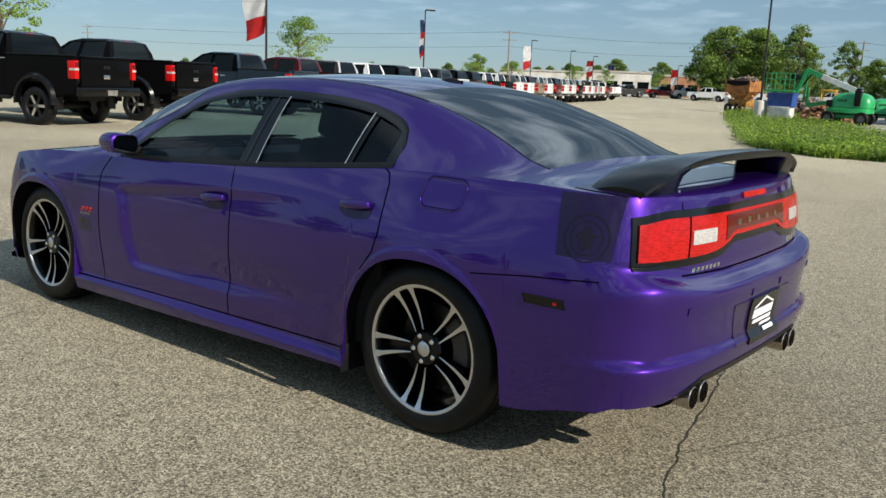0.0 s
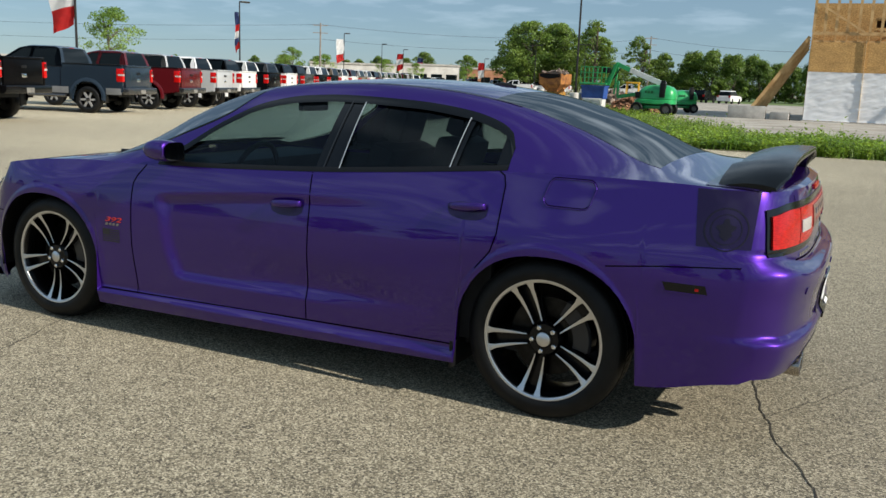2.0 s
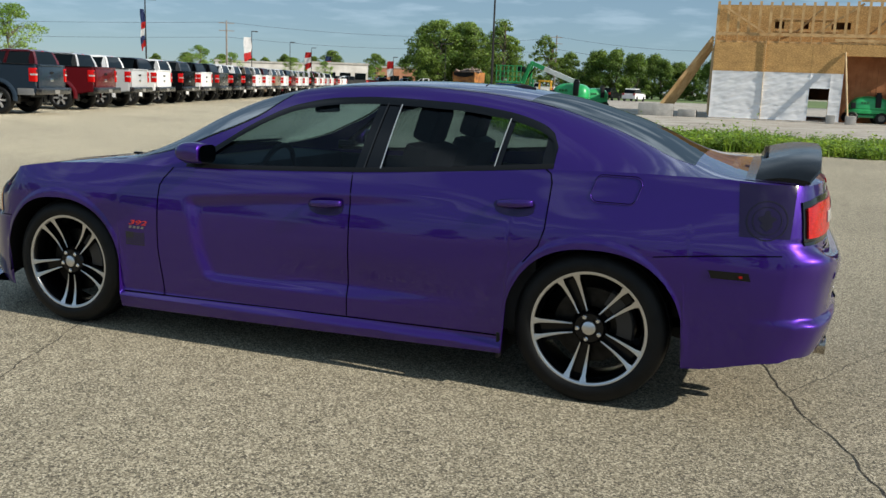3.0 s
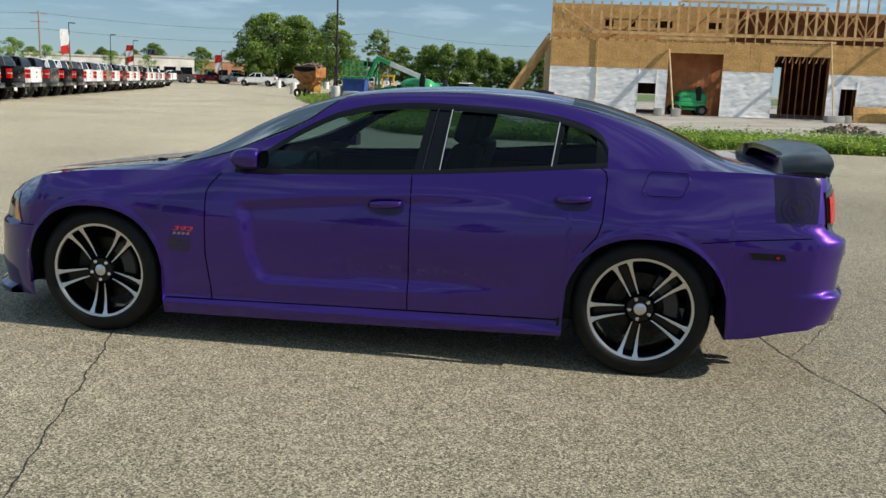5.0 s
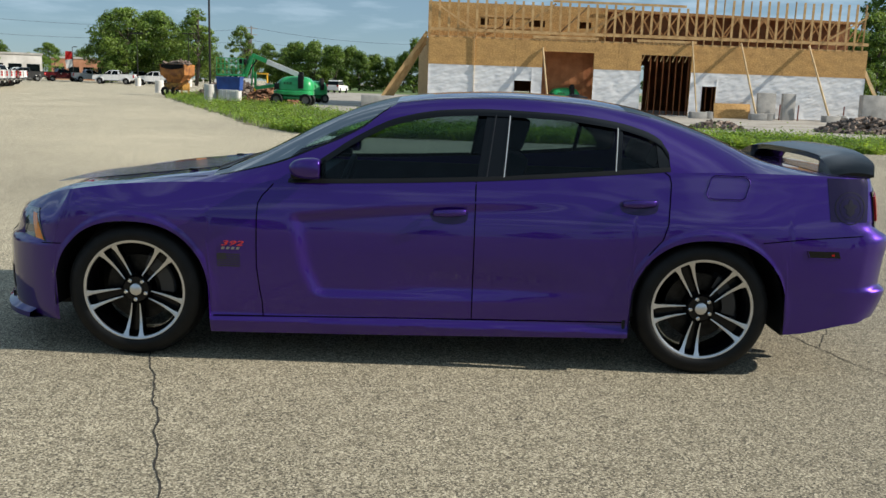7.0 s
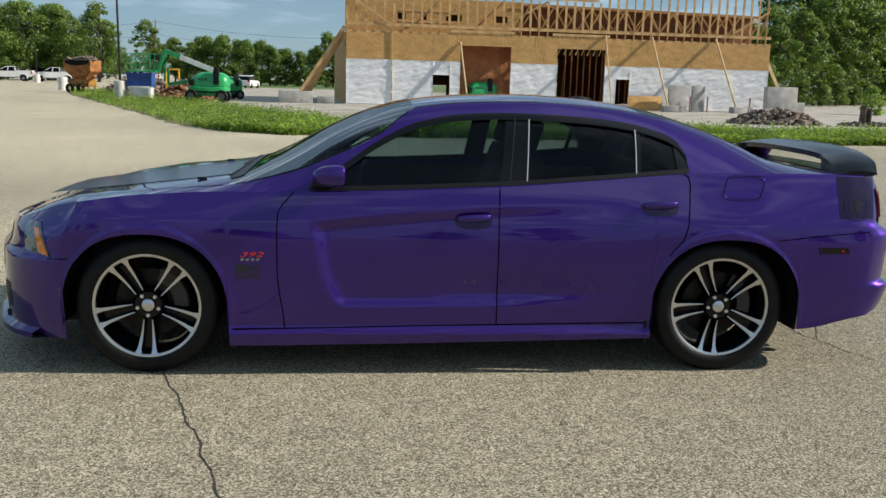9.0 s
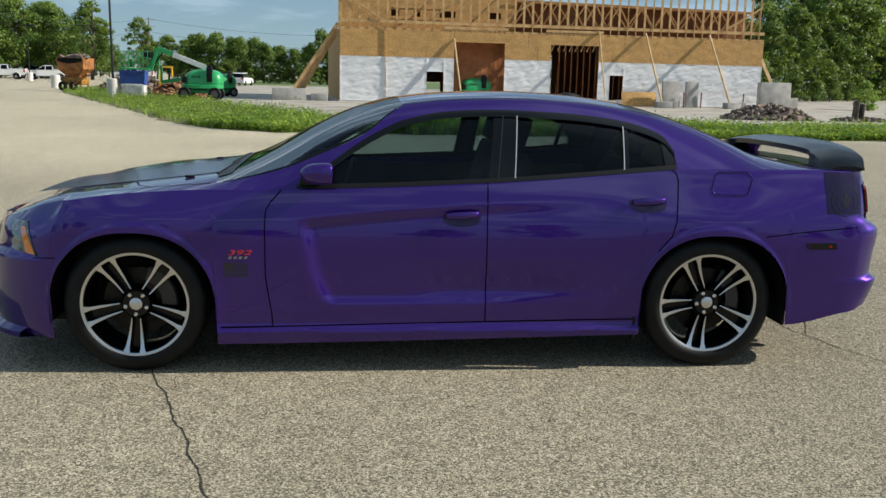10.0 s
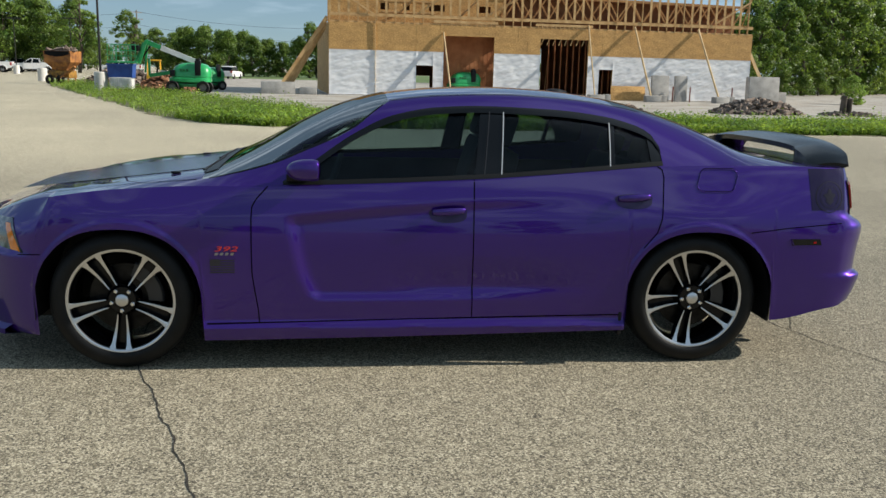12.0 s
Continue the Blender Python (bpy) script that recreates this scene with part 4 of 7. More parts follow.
# diffuser and exhaust
bm = bmesh.new()
rows2 = []
for i in range(31):
    yh = -0.70 + 1.40 * i / 30
    p = rear_pt(yh, rear_low(yh))
    rows2.append([p + Vector((0.004, 0, 0.006)), p + Vector((-0.03, 0, -0.045)), p + Vector((-0.08, 0, -0.075)), p + Vector((-0.26, 0, -0.085))])
grid_faces(bm, rows2, flip=True)
for y in (-0.22, 0.0, 0.22):
    box(bm, 2.30, 2.47, y - 0.008, y + 0.008, 0.30, 0.36)
part("diffuser", bm, TRIM, car, "black lower diffuser")
for y in (-0.565, -0.470, 0.470, 0.565):
    bm = bmesh.new()
    lathe(bm, [(2.28, 0.036), (2.49, 0.042), (2.560, 0.044), (2.563, 0.040), (2.44, 0.036)], 28, axis="x")
    bmesh.ops.translate(bm, verts=bm.verts, vec=(0, y, 0.338))
    bmesh.ops.recalc_face_normals(bm, faces=bm.faces)
    part("exhaust_tip", bm, plain("exhaust_steel", (0.42, 0.38, 0.34), 0.22, 1.0), car, "polished steel exhaust tip")

# quarter-panel stripe and round emblem
STRIPE = plain("matte_stripe", (0.012, 0.006, 0.038), 0.16, 0.0, 0.0, Specular_IOR_Level=0.34)
RING = plain("emblem_print", (0.013, 0.011, 0.022), 0.3, 0.2, 0.0, Specular_IOR_Level=0.3)
decal("quarter_stripe", (lambda s: (2.150 + 0.205 * s, 0.862), lambda s: (2.130 + 0.235 * s, 1.086)), STRIPE, 0.0012, both=True, label="matte black rear stripe")
for r, w, mt in ((0.082, 0.005, RING), (0.058, 0.003, RING)):
    ribbon("emblem_ring", [(2.256 + r * math.cos(a), 0.935 + r * math.sin(a)) for a in np.linspace(0, 2 * math.pi, 33)[:-1]], w, mt, off=0.0022, both=False, closed=True, samples=1, label="dark round emblem ring")
bm = bmesh.new()
c0 = bm.verts.new(on_side(2.256, 0.935, 0.0024))
cc = [bm.verts.new(on_side(2.256 + (0.030 + 0.010 * math.sin(5 * a)) * math.cos(a), 0.935 + (0.036 + 0.008 * math.cos(4 * a)) * math.sin(a), 0.0024)) for a in np.linspace(0, 2 * math.pi, 33)[:-1]]
for i in range(32):
    bm.faces.new((c0, cc[i], cc[(i + 1) % 32]))
part("emblem_centre", bm, RING, car)

decal("deck_stripe", (lambda s: (2.150 + 0.21 * s, -0.835), lambda s: (2.150 + 0.21 * s, 0.835)), STRIPE, 0.0025, surf=lambda x, y, o: top_pt(x, y, o), n=30, label="matte black stripe across the deck")

# spoiler
bm = bmesh.new()
rows2 = []
for i in range(61):
    y = -0.795 + 1.59 * i / 60
    a = abs(y)
    top = 1.222 - 0.012 * (a / 0.795) ** 2 - 0.090 * (a / 0.795) ** 5.0
    ped = sstep(0.51, 0.57, a)
    xf = 2.235 - 0.03 * ped - 0.015 * sstep(0.6, 0.8, a)
    xb = 2.468 - 0.02 * (a / 0.8) ** 2 - 0.04 * sstep(0.68, 0.815, a)
    sec = []
    for s in np.linspace(0, 1, 11):
        sec.append(Vector((xf + (xb - xf) * s, y, top - 0.030 * (1 - s) ** 2 - 0.018 * s ** 2 * (a / 0.8) ** 2 + 0.004 * math.sin(math.pi * s))))
    sec.append(Vector((xb + 0.003, y, sec[-1].z - 0.012)))
    deck = 1.07
    for s in np.linspace(1, 0, 8):
        x = xf + (xb - xf) * s
        base = top - 0.030 * (1 - s) ** 2 - 0.030 - 0.012 * math.sin(math.pi * s)
        pb = deck if s < 0.88 else base + (deck - base) * (1 - s) / 0.12
        sec.append(Vector((x - 0.012 * ped * s, y, base + (min(base, pb) - base) * ped)))
    sec.append(sec[0].copy())
    rows2.append(sec)
grid_faces(bm, rows2)
for r in (rows2[0], rows2[-1]):
    bm.faces.new([bm.verts.new(p) for p in r[:-1]])
bmesh.ops.remove_doubles(bm, verts=bm.verts, dist=0.0004)
bmesh.ops.recalc_face_normals(bm, faces=bm.faces)
part("spoiler", bm, SATIN, car, "satin black rear wing spoiler", sharp=40)

# underbody, wheel wells, cabin
bm = bmesh.new()
box(bm, -1.10, 1.10, -0.86, 0.86, 0.175, 0.24)
box(bm, -2.36, 1.30, -0.55, 0.55, 0.19, 0.25)
box(bm, 1.30, 2.25, -0.55, 0.55, 0.33, 0.38)
part("underbody", bm, TRIM, car, "black underbody")
for c in (-WB, WB):
    for sy in (-1, 1):
        bm = bmesh.new()
        rows2 = []
        rr = ARCH + 0.006
        arc = [(c + rr, 0.27)] + [(c + rr * math.cos(radians(a)), HUB + 0.01 + rr * math.sin(radians(a))) for a in np.linspace(0, 180, 26)] + [(c - rr, 0.27)]
        for px, pz in arc:
            rows2.append([Vector((px, sy * yy, pz)) for yy in (0.925, 0.80, 0.55)] + [Vector((c, sy * 0.55, max(pz * 0.2 + HUB * 0.8, 0.3)))])
        grid_faces(bm, rows2)
        part("wheel_well", bm, TRIM, car, "black wheel well liner")
        bm = bmesh.new()
        xe = c + ARCH + 0.012
        box(bm, xe, xe + 0.02, sy * 0.735 - 0.175, sy * 0.735 + 0.175, 0.235, 0.50, bevel=0.006)
        part("mud_guard", bm, TRIM, car, "black mud guard behind the wheel")
# flaps added at the sill ends to keep a sun sliver off the ground
for sy in (-1, 1):
    bm = bmesh.new()
    box(bm, 1.095, 1.113, sy * 0.77 - 0.175, sy * 0.77 + 0.175, 0.172, 0.30, bevel=0.005)
    part("sill_end", bm, TRIM, car, "black deflector at the sill end")
bm = bmesh.new()
box(bm, -0.95, 1.75, -0.80, 0.80, 0.26, 0.32)
box(bm, -0.95, 1.25, -0.86, -0.82, 0.3, 0.95)
box(bm, -0.95, 1.25, 0.82, 0.86, 0.3, 0.95)
box(bm, 1.40, 1.95, -0.78, 0.78, 0.98, 1.03)
box(bm, -1.08, -0.60, -0.78, 0.78, 0.80, 0.965, bevel=0.03)
part("cabin_lining", bm, CABIN, car, "dark cabin lining and dashboard")


def seat(x, y, w, rear=False):
    bm = bmesh.new()
    box(bm, x - 0.27, x + 0.22, y - w / 2, y + w / 2, 0.42, 0.60, bevel=0.04)
    box(bm, 0, 0.15, y - w / 2, y + w / 2, 0, 0.56 if rear else 0.66, pose(x + 0.14, 0, 0.53, 0, 17, 0), bevel=0.05)
    s = part("seat", bm, CABIN, car, "black seat")
    for yy in ([y] if not rear else [y - 0.34, y + 0.34]):
        bm = bmesh.new()
        box(bm, -0.02, 0.10, yy - 0.13, yy + 0.13, 0.56 if rear else 0.66, 0.70 if rear else 0.86, pose(x + 0.14, 0, 0.53, 0, 17, 0), bevel=0.04)
        if rear:
            part("headrest", bm, CABIN, s)
            continue
        tube(bm, (x + 0.36, yy - 0.05, 1.13), (x + 0.40, yy - 0.05, 1.22), 0.008, n=6)
        tube(bm, (x + 0.36, yy + 0.05, 1.13), (x + 0.40, yy + 0.05, 1.22), 0.008, n=6)
        part("headrest", bm, CABIN, s)


seat(0.12, -0.37, 0.50)
seat(0.12, 0.37, 0.50)
seat(1.02, 0.0, 1.28, True)
bm = bmesh.new()
for i in range(28):
    a0, a1 = 2 * math.pi * i / 28, 2 * math.pi * (i + 1) / 28
    f = lambda a: Vector((-0.47 + 0.06 * math.sin(a), -0.37 + 0.185 * math.cos(a), 0.90 + 0.175 * math.sin(a)))
    tube(bm, f(a0), f(a1), 0.016, n=8, caps=False)
box(bm, -0.50, -0.46, -0.54, -0.20, 0.875, 0.92, bevel=0.01)
tube(bm, (-0.50, -0.37, 0.90), (-0.75, -0.37, 0.80), 0.03)
part("steering_wheel", bm, CABIN, car, "black steering wheel")
bm = bmesh.new()
box(bm, -0.34, -0.30, -0.13, 0.13, 1.262, 1.330, bevel=0.012)
tube(bm, (-0.33, 0, 1.32), (-0.42, 0, 1.328), 0.012)
part("rear_view_mirror", bm, CABIN, car, "black inside mirror")


# wheels
BLACKRIM = plain("rim_black", (0.003, 0.003, 0.0035), 0.22, 0.0, 0.05, Specular_IOR_Level=0.25)
STEEL = noisy("brake_steel", (0.014, 0.0135, 0.013), (0.028, 0.027, 0.026), 20, 0.4, metal=1.0)


def make_wheel():
    """A wheel round the y axis, its face towards -y."""
    w = thing("wheel", "", "")
    bm = bmesh.new()
    lathe(bm, [(0.118, 0.272), (0.126, 0.300), (0.120, 0.338), (0.098, 0.358), (0.060, 0.3635), (-0.060, 0.3635), (-0.098, 0.358), (-0.113, 0.346), (-0.124, 0.320), (-0.128, 0.300), (-0.122, 0.278), (-0.112, 0.268)], 72)
    tyre = part("tyre", bm, RUBBER, w, "black low-profile tyre", sharp=60)
    bm = bmesh.new()
    n = 72
    for i in range(n):
        for k, (y0, y1) in enumerate(((-0.095, -0.060), (-0.052, -0.006), (0.006, 0.052), (0.060, 0.095))):
            a0 = 2 * math.pi * (i + 0.12 + 0.25 * (k % 2)) / n
            a1 = 2 * math.pi * (i + 0.88 + 0.25 * (k % 2)) / n
            tw = 0.02 * (1 if k < 2 else -1)
            r0, r1 = 0.350, 0.3665 if k in (1, 2) else 0.3625
            vs = []
            for r in (r0, r1):
                for a, y in ((a0, y0), (a1, y0), (a1 + tw, y1), (a0 + tw, y1)):
                    rr = r - (0.007 if (k == 0 and y == y0 or k == 3 and y == y1) else 0)
                    vs.append(bm.verts.new((rr * math.cos(a), y, rr * math.sin(a))))
            for q in ((4, 5, 6, 7), (0, 1, 5, 4), (1, 2, 6, 5), (2, 3, 7, 6), (3, 0, 4, 7)):
                bm.faces.new([vs[t] for t in q])
    bmesh.ops.recalc_face_normals(bm, faces=bm.faces)
    tagged(part("tread", bm, RUBBER, tyre, "tread blocks", smooth=False), kind="stuff")
    bm = bmesh.new()
    lathe(bm, [(0.115, 0.268), (0.10, 0.250), (-0.02, 0.236), (-0.085, 0.244), (-0.108, 0.256)], 72)
    bmesh.ops.recalc_face_normals(bm, faces=bm.faces)
    rim = part("rim", bm, BLACKRIM, w, "gloss black alloy rim with machined spokes")
    bm = bmesh.new()
    lathe(bm, [(-0.106, 0.2575), (-0.114, 0.260), (-0.118, 0.266), (-0.118, 0.2735), (-0.112, 0.279)], 72)
    part("rim_lip", bm, ALLOY, rim, "machined rim lip")
    # spokes in five pairs
    for k in range(5):
        base = radians(90 + 72 * k)
        for sgn in (-1, 1):
            def centre(r):
                t = (r - 0.082) / 0.181
                off = sgn * (0.0215 + 0.014 * t + 0.006 * t * t)
                return off
            face, sides = bmesh.new(), bmesh.new()
            fr, sd = [], []
            for r in np.linspace(0.082, 0.263, 13):
                t = (r - 0.082) / 0.181
                y = -0.088 - 0.026 * t + 0.012 * math.sin(math.pi * t)
                hw = 0.0022 + 0.0085 * t + 0.007 * sstep(0.84, 1.0, t)
                c = centre(r)
                rad, tan = Vector((math.cos(base), 0, math.sin(base))), Vector((-math.sin(base), 0, math.cos(base)))
                p = lambda o, yy: rad * math.sqrt(max(r * r - (c + o) ** 2, 0)) + tan * (c + o) + Vector((0, yy, 0))
                fr.append([p(-hw, y), p(0, y - 0.0015), p(hw, y)])
                sd.append([p(-hw - 0.004, y + 0.045), p(-hw, y + 0.0005), p(hw, y + 0.0005), p(hw + 0.004, y + 0.045)])
            grid_faces(face, fr)
            bmesh.ops.recalc_face_normals(face, faces=face.faces)
            grid_faces(sides, sd)
            bmesh.ops.recalc_face_normals(sides, faces=sides.faces)
            sp = part("spoke", sides, BLACKRIM, rim, smooth=False)
            part("spoke_face", face, ALLOY, rim, "bright machined spoke face")
        # black web between the pair
        bm = bmesh.new()
        wb = []
        for r in np.linspace(0.045, 0.25, 8):
            t = (r - 0.045) / 0.205
            c = 0.0245 + 0.016 * t + 0.004 * t * t
            rad, tan = Vector((math.cos(base), 0, math.sin(base))), Vector((-math.sin(base), 0, math.cos(base)))
            wb.append([rad * r + tan * c * u + Vector((0, -0.045 - 0.012 * t, 0)) for u in (-1, 0, 1)])
        grid_faces(bm, wb)
        part("spoke_web", bm, BLACKRIM, rim)
    bm = bmesh.new()
    lathe(bm, [(-0.03, 0.075), (-0.075, 0.078), (-0.090, 0.068), (-0.092, 0.036), (-0.080, 0.030)], 40)
    part("hub", bm, BLACKRIM, rim)
    bm = bmesh.new()
    lathe(bm, [(-0.086, 0.033), (-0.098, 0.032), (-0.102, 0.026), (-0.103, 0.0005)], 32)
    part("centre_cap", bm, ALLOY, rim, "silver centre cap")
    for k in range(5):
        a = radians(90 + 72 * k)
        bm = bmesh.new()
        lathe(bm, [(-0.080, 0.012), (-0.098, 0.0115), (-0.102, 0.008), (-0.102, 0.0005)], 10)
        bmesh.ops.translate(bm, verts=bm.verts, vec=(0.056 * math.cos(a), 0, 0.056 * math.sin(a)))
        part("lug_nut", bm, CHROME, rim)
    bm = bmesh.new()
    lathe(bm, [(-0.02, 0.09), (-0.02, 0.180), (0.0, 0.180), (0.0, 0.09)], 48)
    part("brake_disc", bm, STEEL, w, "steel brake disc")
    bm = bmesh.new()
    rws = []
    for a in np.linspace(-38, 38, 12):
        c, s = math.cos(radians(a)), math.sin(radians(a))
        rws.append([Vector((r * c, yy, r * s)) for r, yy in ((0.125, -0.055), (0.195, -0.055), (0.205, -0.045), (0.205, 0.03), (0.125, 0.03))])
    grid_faces(bm, rws)
    bmesh.ops.recalc_face_normals(bm, faces=bm.faces)
    part("brake_caliper", bm, plain("caliper_black", (0.02, 0.02, 0.022), 0.35), w, "black brake caliper")
    return w


wheel0 = make_wheel()
spots = [(WB, -0.792, 0, -25.0), (-WB, -0.792, 0, -33.0), (WB, 0.792, 180, 0.0), (-WB, 0.792, 180, 0.0)]
for i, (cx, cy, rz, spin) in enumerate(spots):
    m = pose(cx, cy, HUB, 0, 0, rz) @ pose(0, 0, 0, 0, spin, 0)
    o = wheel0 if i == 0 else copy_thing(wheel0, m)
    o.matrix_basis = m
    o.parent = car
    for key in ("label", "category"):
        if key in o:
            del o[key]

# ---- surroundings ----
def stuff_mesh(name, verts, faces, mat, parent=None, label="", category="", kind="stuff", smooth=False):
    me = bpy.data.meshes.new(name)
    me.from_pydata([tuple(v) for v in verts], [], faces)
    for mt in (mat if isinstance(mat, (list, tuple)) else [mat]):
        me.materials.append(mt)
    me.update()
    ob = new(name, me)
    ob.parent = parent
    return tagged(ob, label, category, kind=kind)


def prism(name, pts, z0, z1, mat, parent=None, label="", m=None, bevel=0.0):
    """An upright block on a plan outline."""
    bm = bmesh.new()
    lo = [bm.verts.new((x, y, z0)) for x, y in pts]
    hi = [bm.verts.new((x, y, z1)) for x, y in pts]
    bm.faces.new(lo[::-1])
    bm.faces.new(hi)
    for i in range(len(pts)):
        bm.faces.new((lo[i], lo[(i + 1) % len(pts)], hi[(i + 1) % len(pts)], hi[i]))
    bmesh.ops.recalc_face_normals(bm, faces=bm.faces)
    if bevel:
        bmesh.ops.bevel(bm, geom=bm.edges[:], offset=bevel, segments=2, affect="EDGES")
    if m is not None:
        bmesh.ops.transform(bm, matrix=m, verts=bm.verts)
    return part(name, bm, mat, parent, label)


def side_plate(pts, y0, y1, bevel=0.0):
    """A plate cut to an outline of (x, z), between y0 and y1."""
    bm = bmesh.new()
    a = [bm.verts.new((x, y0, z)) for x, z in pts]
    b = [bm.verts.new((x, y1, z)) for x, z in pts]
    bm.faces.new(a)
    bm.faces.new(b[::-1])
    for i in range(len(pts)):
        f = bm.faces.new((a[i], b[i], b[(i + 1) % len(pts)], a[(i + 1) % len(pts)]))
    bmesh.ops.recalc_face_normals(bm, faces=bm.faces)
    if bevel:
        rim = [e for e in bm.edges if abs(e.verts[0].co.y - e.verts[1].co.y) < 1e-6 and abs(e.verts[0].co.y) > min(abs(y0), abs(y1)) + 1e-4]
        bmesh.ops.bevel(bm, geom=rim, offset=bevel, segments=2, affect="EDGES")
    bmesh.ops.triangulate(bm, faces=[f for f in bm.faces if len(f.verts) > 4])
    return bm


def leafy(name, low, high, scale, island):
    """Leaf colour with light coming through."""
    m = noisy(name, low, high, scale, 0.5, island=island)
    n, l = m.node_tree.nodes, m.node_tree.links
    b, out = n["Principled BSDF"], n["Material Output"]
    tr, mx, hs = n.new("ShaderNodeBsdfTranslucent"), n.new("ShaderNodeMixShader"), n.new("ShaderNodeHueSaturation")
    hs.inputs["Hue"].default_value, hs.inputs["Value"].default_value = 0.485, 1.25
    l.new(b.inputs["Base Color"].links[0].from_socket, hs.inputs["Color"])
    l.new(hs.outputs[0], tr.inputs[0])
    mx.inputs[0].default_value = 0.42
    l.new(b.outputs[0], mx.inputs[1])
    l.new(tr.outputs[0], mx.inputs[2])
    l.new(mx.outputs[0], out.inputs[0])
    return m


# weed strip along the lot
STRIP = [(70, 19.2), (70, 27.5), (0.5, 27.5), (-3.5, 34), (-9, 46), (-15, 60), (-22, 76), (-26, 76), (-20.5, 58.3), (-10.9, 35.0), (-6.0, 22.6), (-3.9, 19.7), (-1.8, 19.0), (12, 19.3)]
SOIL = noisy("weedy_soil", (0.065, 0.085, 0.022), (0.17, 0.145, 0.075), 1.1, 0.95, 0.5, 0.5)
edge_pts = []
for (x0, y0), (x1, y1) in zip(STRIP, STRIP[1:] + STRIP[:1]):
    n = max(1, int(math.hypot(x1 - x0, y1 - y0) / 0.5))
    for i in range(n):
        x, y = x0 + (x1 - x0) * i / n, y0 + (y1 - y0) * i / n
        edge_pts.append((x + 0.35 * noise.noise(Vector((x, y, 2))), y + 0.35 * noise.noise(Vector((x, y, 12)))))
strip = prism("verge", edge_pts, -0.05, 0.012, SOIL, None)
tagged(strip, "weedy earth verge at the edge of the lot", "verge", kind="structure")


def inside(x, y, poly):
    c = False
    for i in range(len(poly)):
        (x0, y0), (x1, y1) = poly[i - 1], poly[i]
        if (y0 > y) != (y1 > y) and x < (x1 - x0) * (y - y0) / (y1 - y0) + x0:
            c = not c
    return c


rng = np.random.default_rng(7)
wv, wf = [], []
count = 0
while count < 30000:
    if rng.random() < 0.58:
        x, y = rng.uniform(-5.5, 32), 18.8 + abs(rng.normal(0, 3.4))
    else:
        x, y = rng.uniform(-26, -2), 19 + 57 * rng.random() ** 1.5
    jx, jy = 0.5 * noise.noise(Vector((x * 1.3, y * 1.3, 7))), 0.5 * noise.noise(Vector((x * 1.3, y * 1.3, 17)))
    if not inside(x + jx, y + jy, STRIP):
        continue
    count += 1
    patch = 0.5 + 0.5 * noise.noise(Vector((x * 0.35, y * 0.35, 3)))
    hgt = (0.10 + 0.40 * patch ** 1.5) * rng.uniform(0.5, 1.2) * (1.15 if y < 35 else 1.25)
    if rng.random() < 0.03:
        hgt *= 1.7
    for q in range(7):
        a = rng.uniform(0, 2 * math.pi)
        dx, dy = math.cos(a), math.sin(a)
        bx, by = x + rng.normal(0, 0.07), y + rng.normal(0, 0.07)
        k = len(wv)
        if q < 2:
            w, lean, h = rng.uniform(0.008, 0.02), rng.uniform(0.1, 0.6), hgt * rng.uniform(0.6, 1.0)
            wv += [(bx - dy * w, by + dx * w, 0.0), (bx + dy * w, by - dx * w, 0.0), (bx + dx * lean * h, by + dy * lean * h, h)]
            wf.append((k, k + 1, k + 2))
        else:
            z, w, r = hgt * rng.uniform(0.2, 1.0), rng.uniform(0.025, 0.05), rng.uniform(0.05, 0.10)
            up = rng.uniform(-0.4, 0.9) * r
            wv += [(bx, by, z), (bx + dx * r * 0.5 - dy * w, by + dy * r * 0.5 + dx * w, z + up * 0.6), (bx + dx * r, by + dy * r, z + up), (bx + dx * r * 0.5 + dy * w, by + dy * r * 0.5 - dx * w, z + up * 0.6)]
            wf.append((k, k + 1, k + 2, k + 3))
WEED = leafy("weed_leaf", (0.085, 0.175, 0.016), (0.27, 0.39, 0.05), 0.9, 0.5)
stuff_mesh("weeds", wv, wf, WEED, None, "dense green weeds and grass on the verge", "weeds")
# building plot
prism("gravel_yard", [(90, 27.5), (90, 122), (-30, 122), (-22, 76), (-15, 60), (-9, 46), (-3.5, 34), (0.5, 27.5)], -0.05, 0.02, GRAVEL)
tagged(bpy.data.objects["gravel_yard"], "pale gravel and dirt building plot", "yard", kind="structure")
LAWN = noisy("lawn", (0.06, 0.11, 0.02), (0.13, 0.18, 0.05), 0.1, 0.9, 0.3, 0.2)
prism("lawn", [(140, 122), (140, 330), (-36, 330), (-30, 122)], -0.05, 0.03, LAWN)
tagged(bpy.data.objects["lawn"], "far green mown grass field", "lawn", kind="structure")

# cracks in the asphalt
CRACK = noisy("crack_dirt", (0.012, 0.010, 0.008), (0.05, 0.042, 0.032), 30, 0.95)


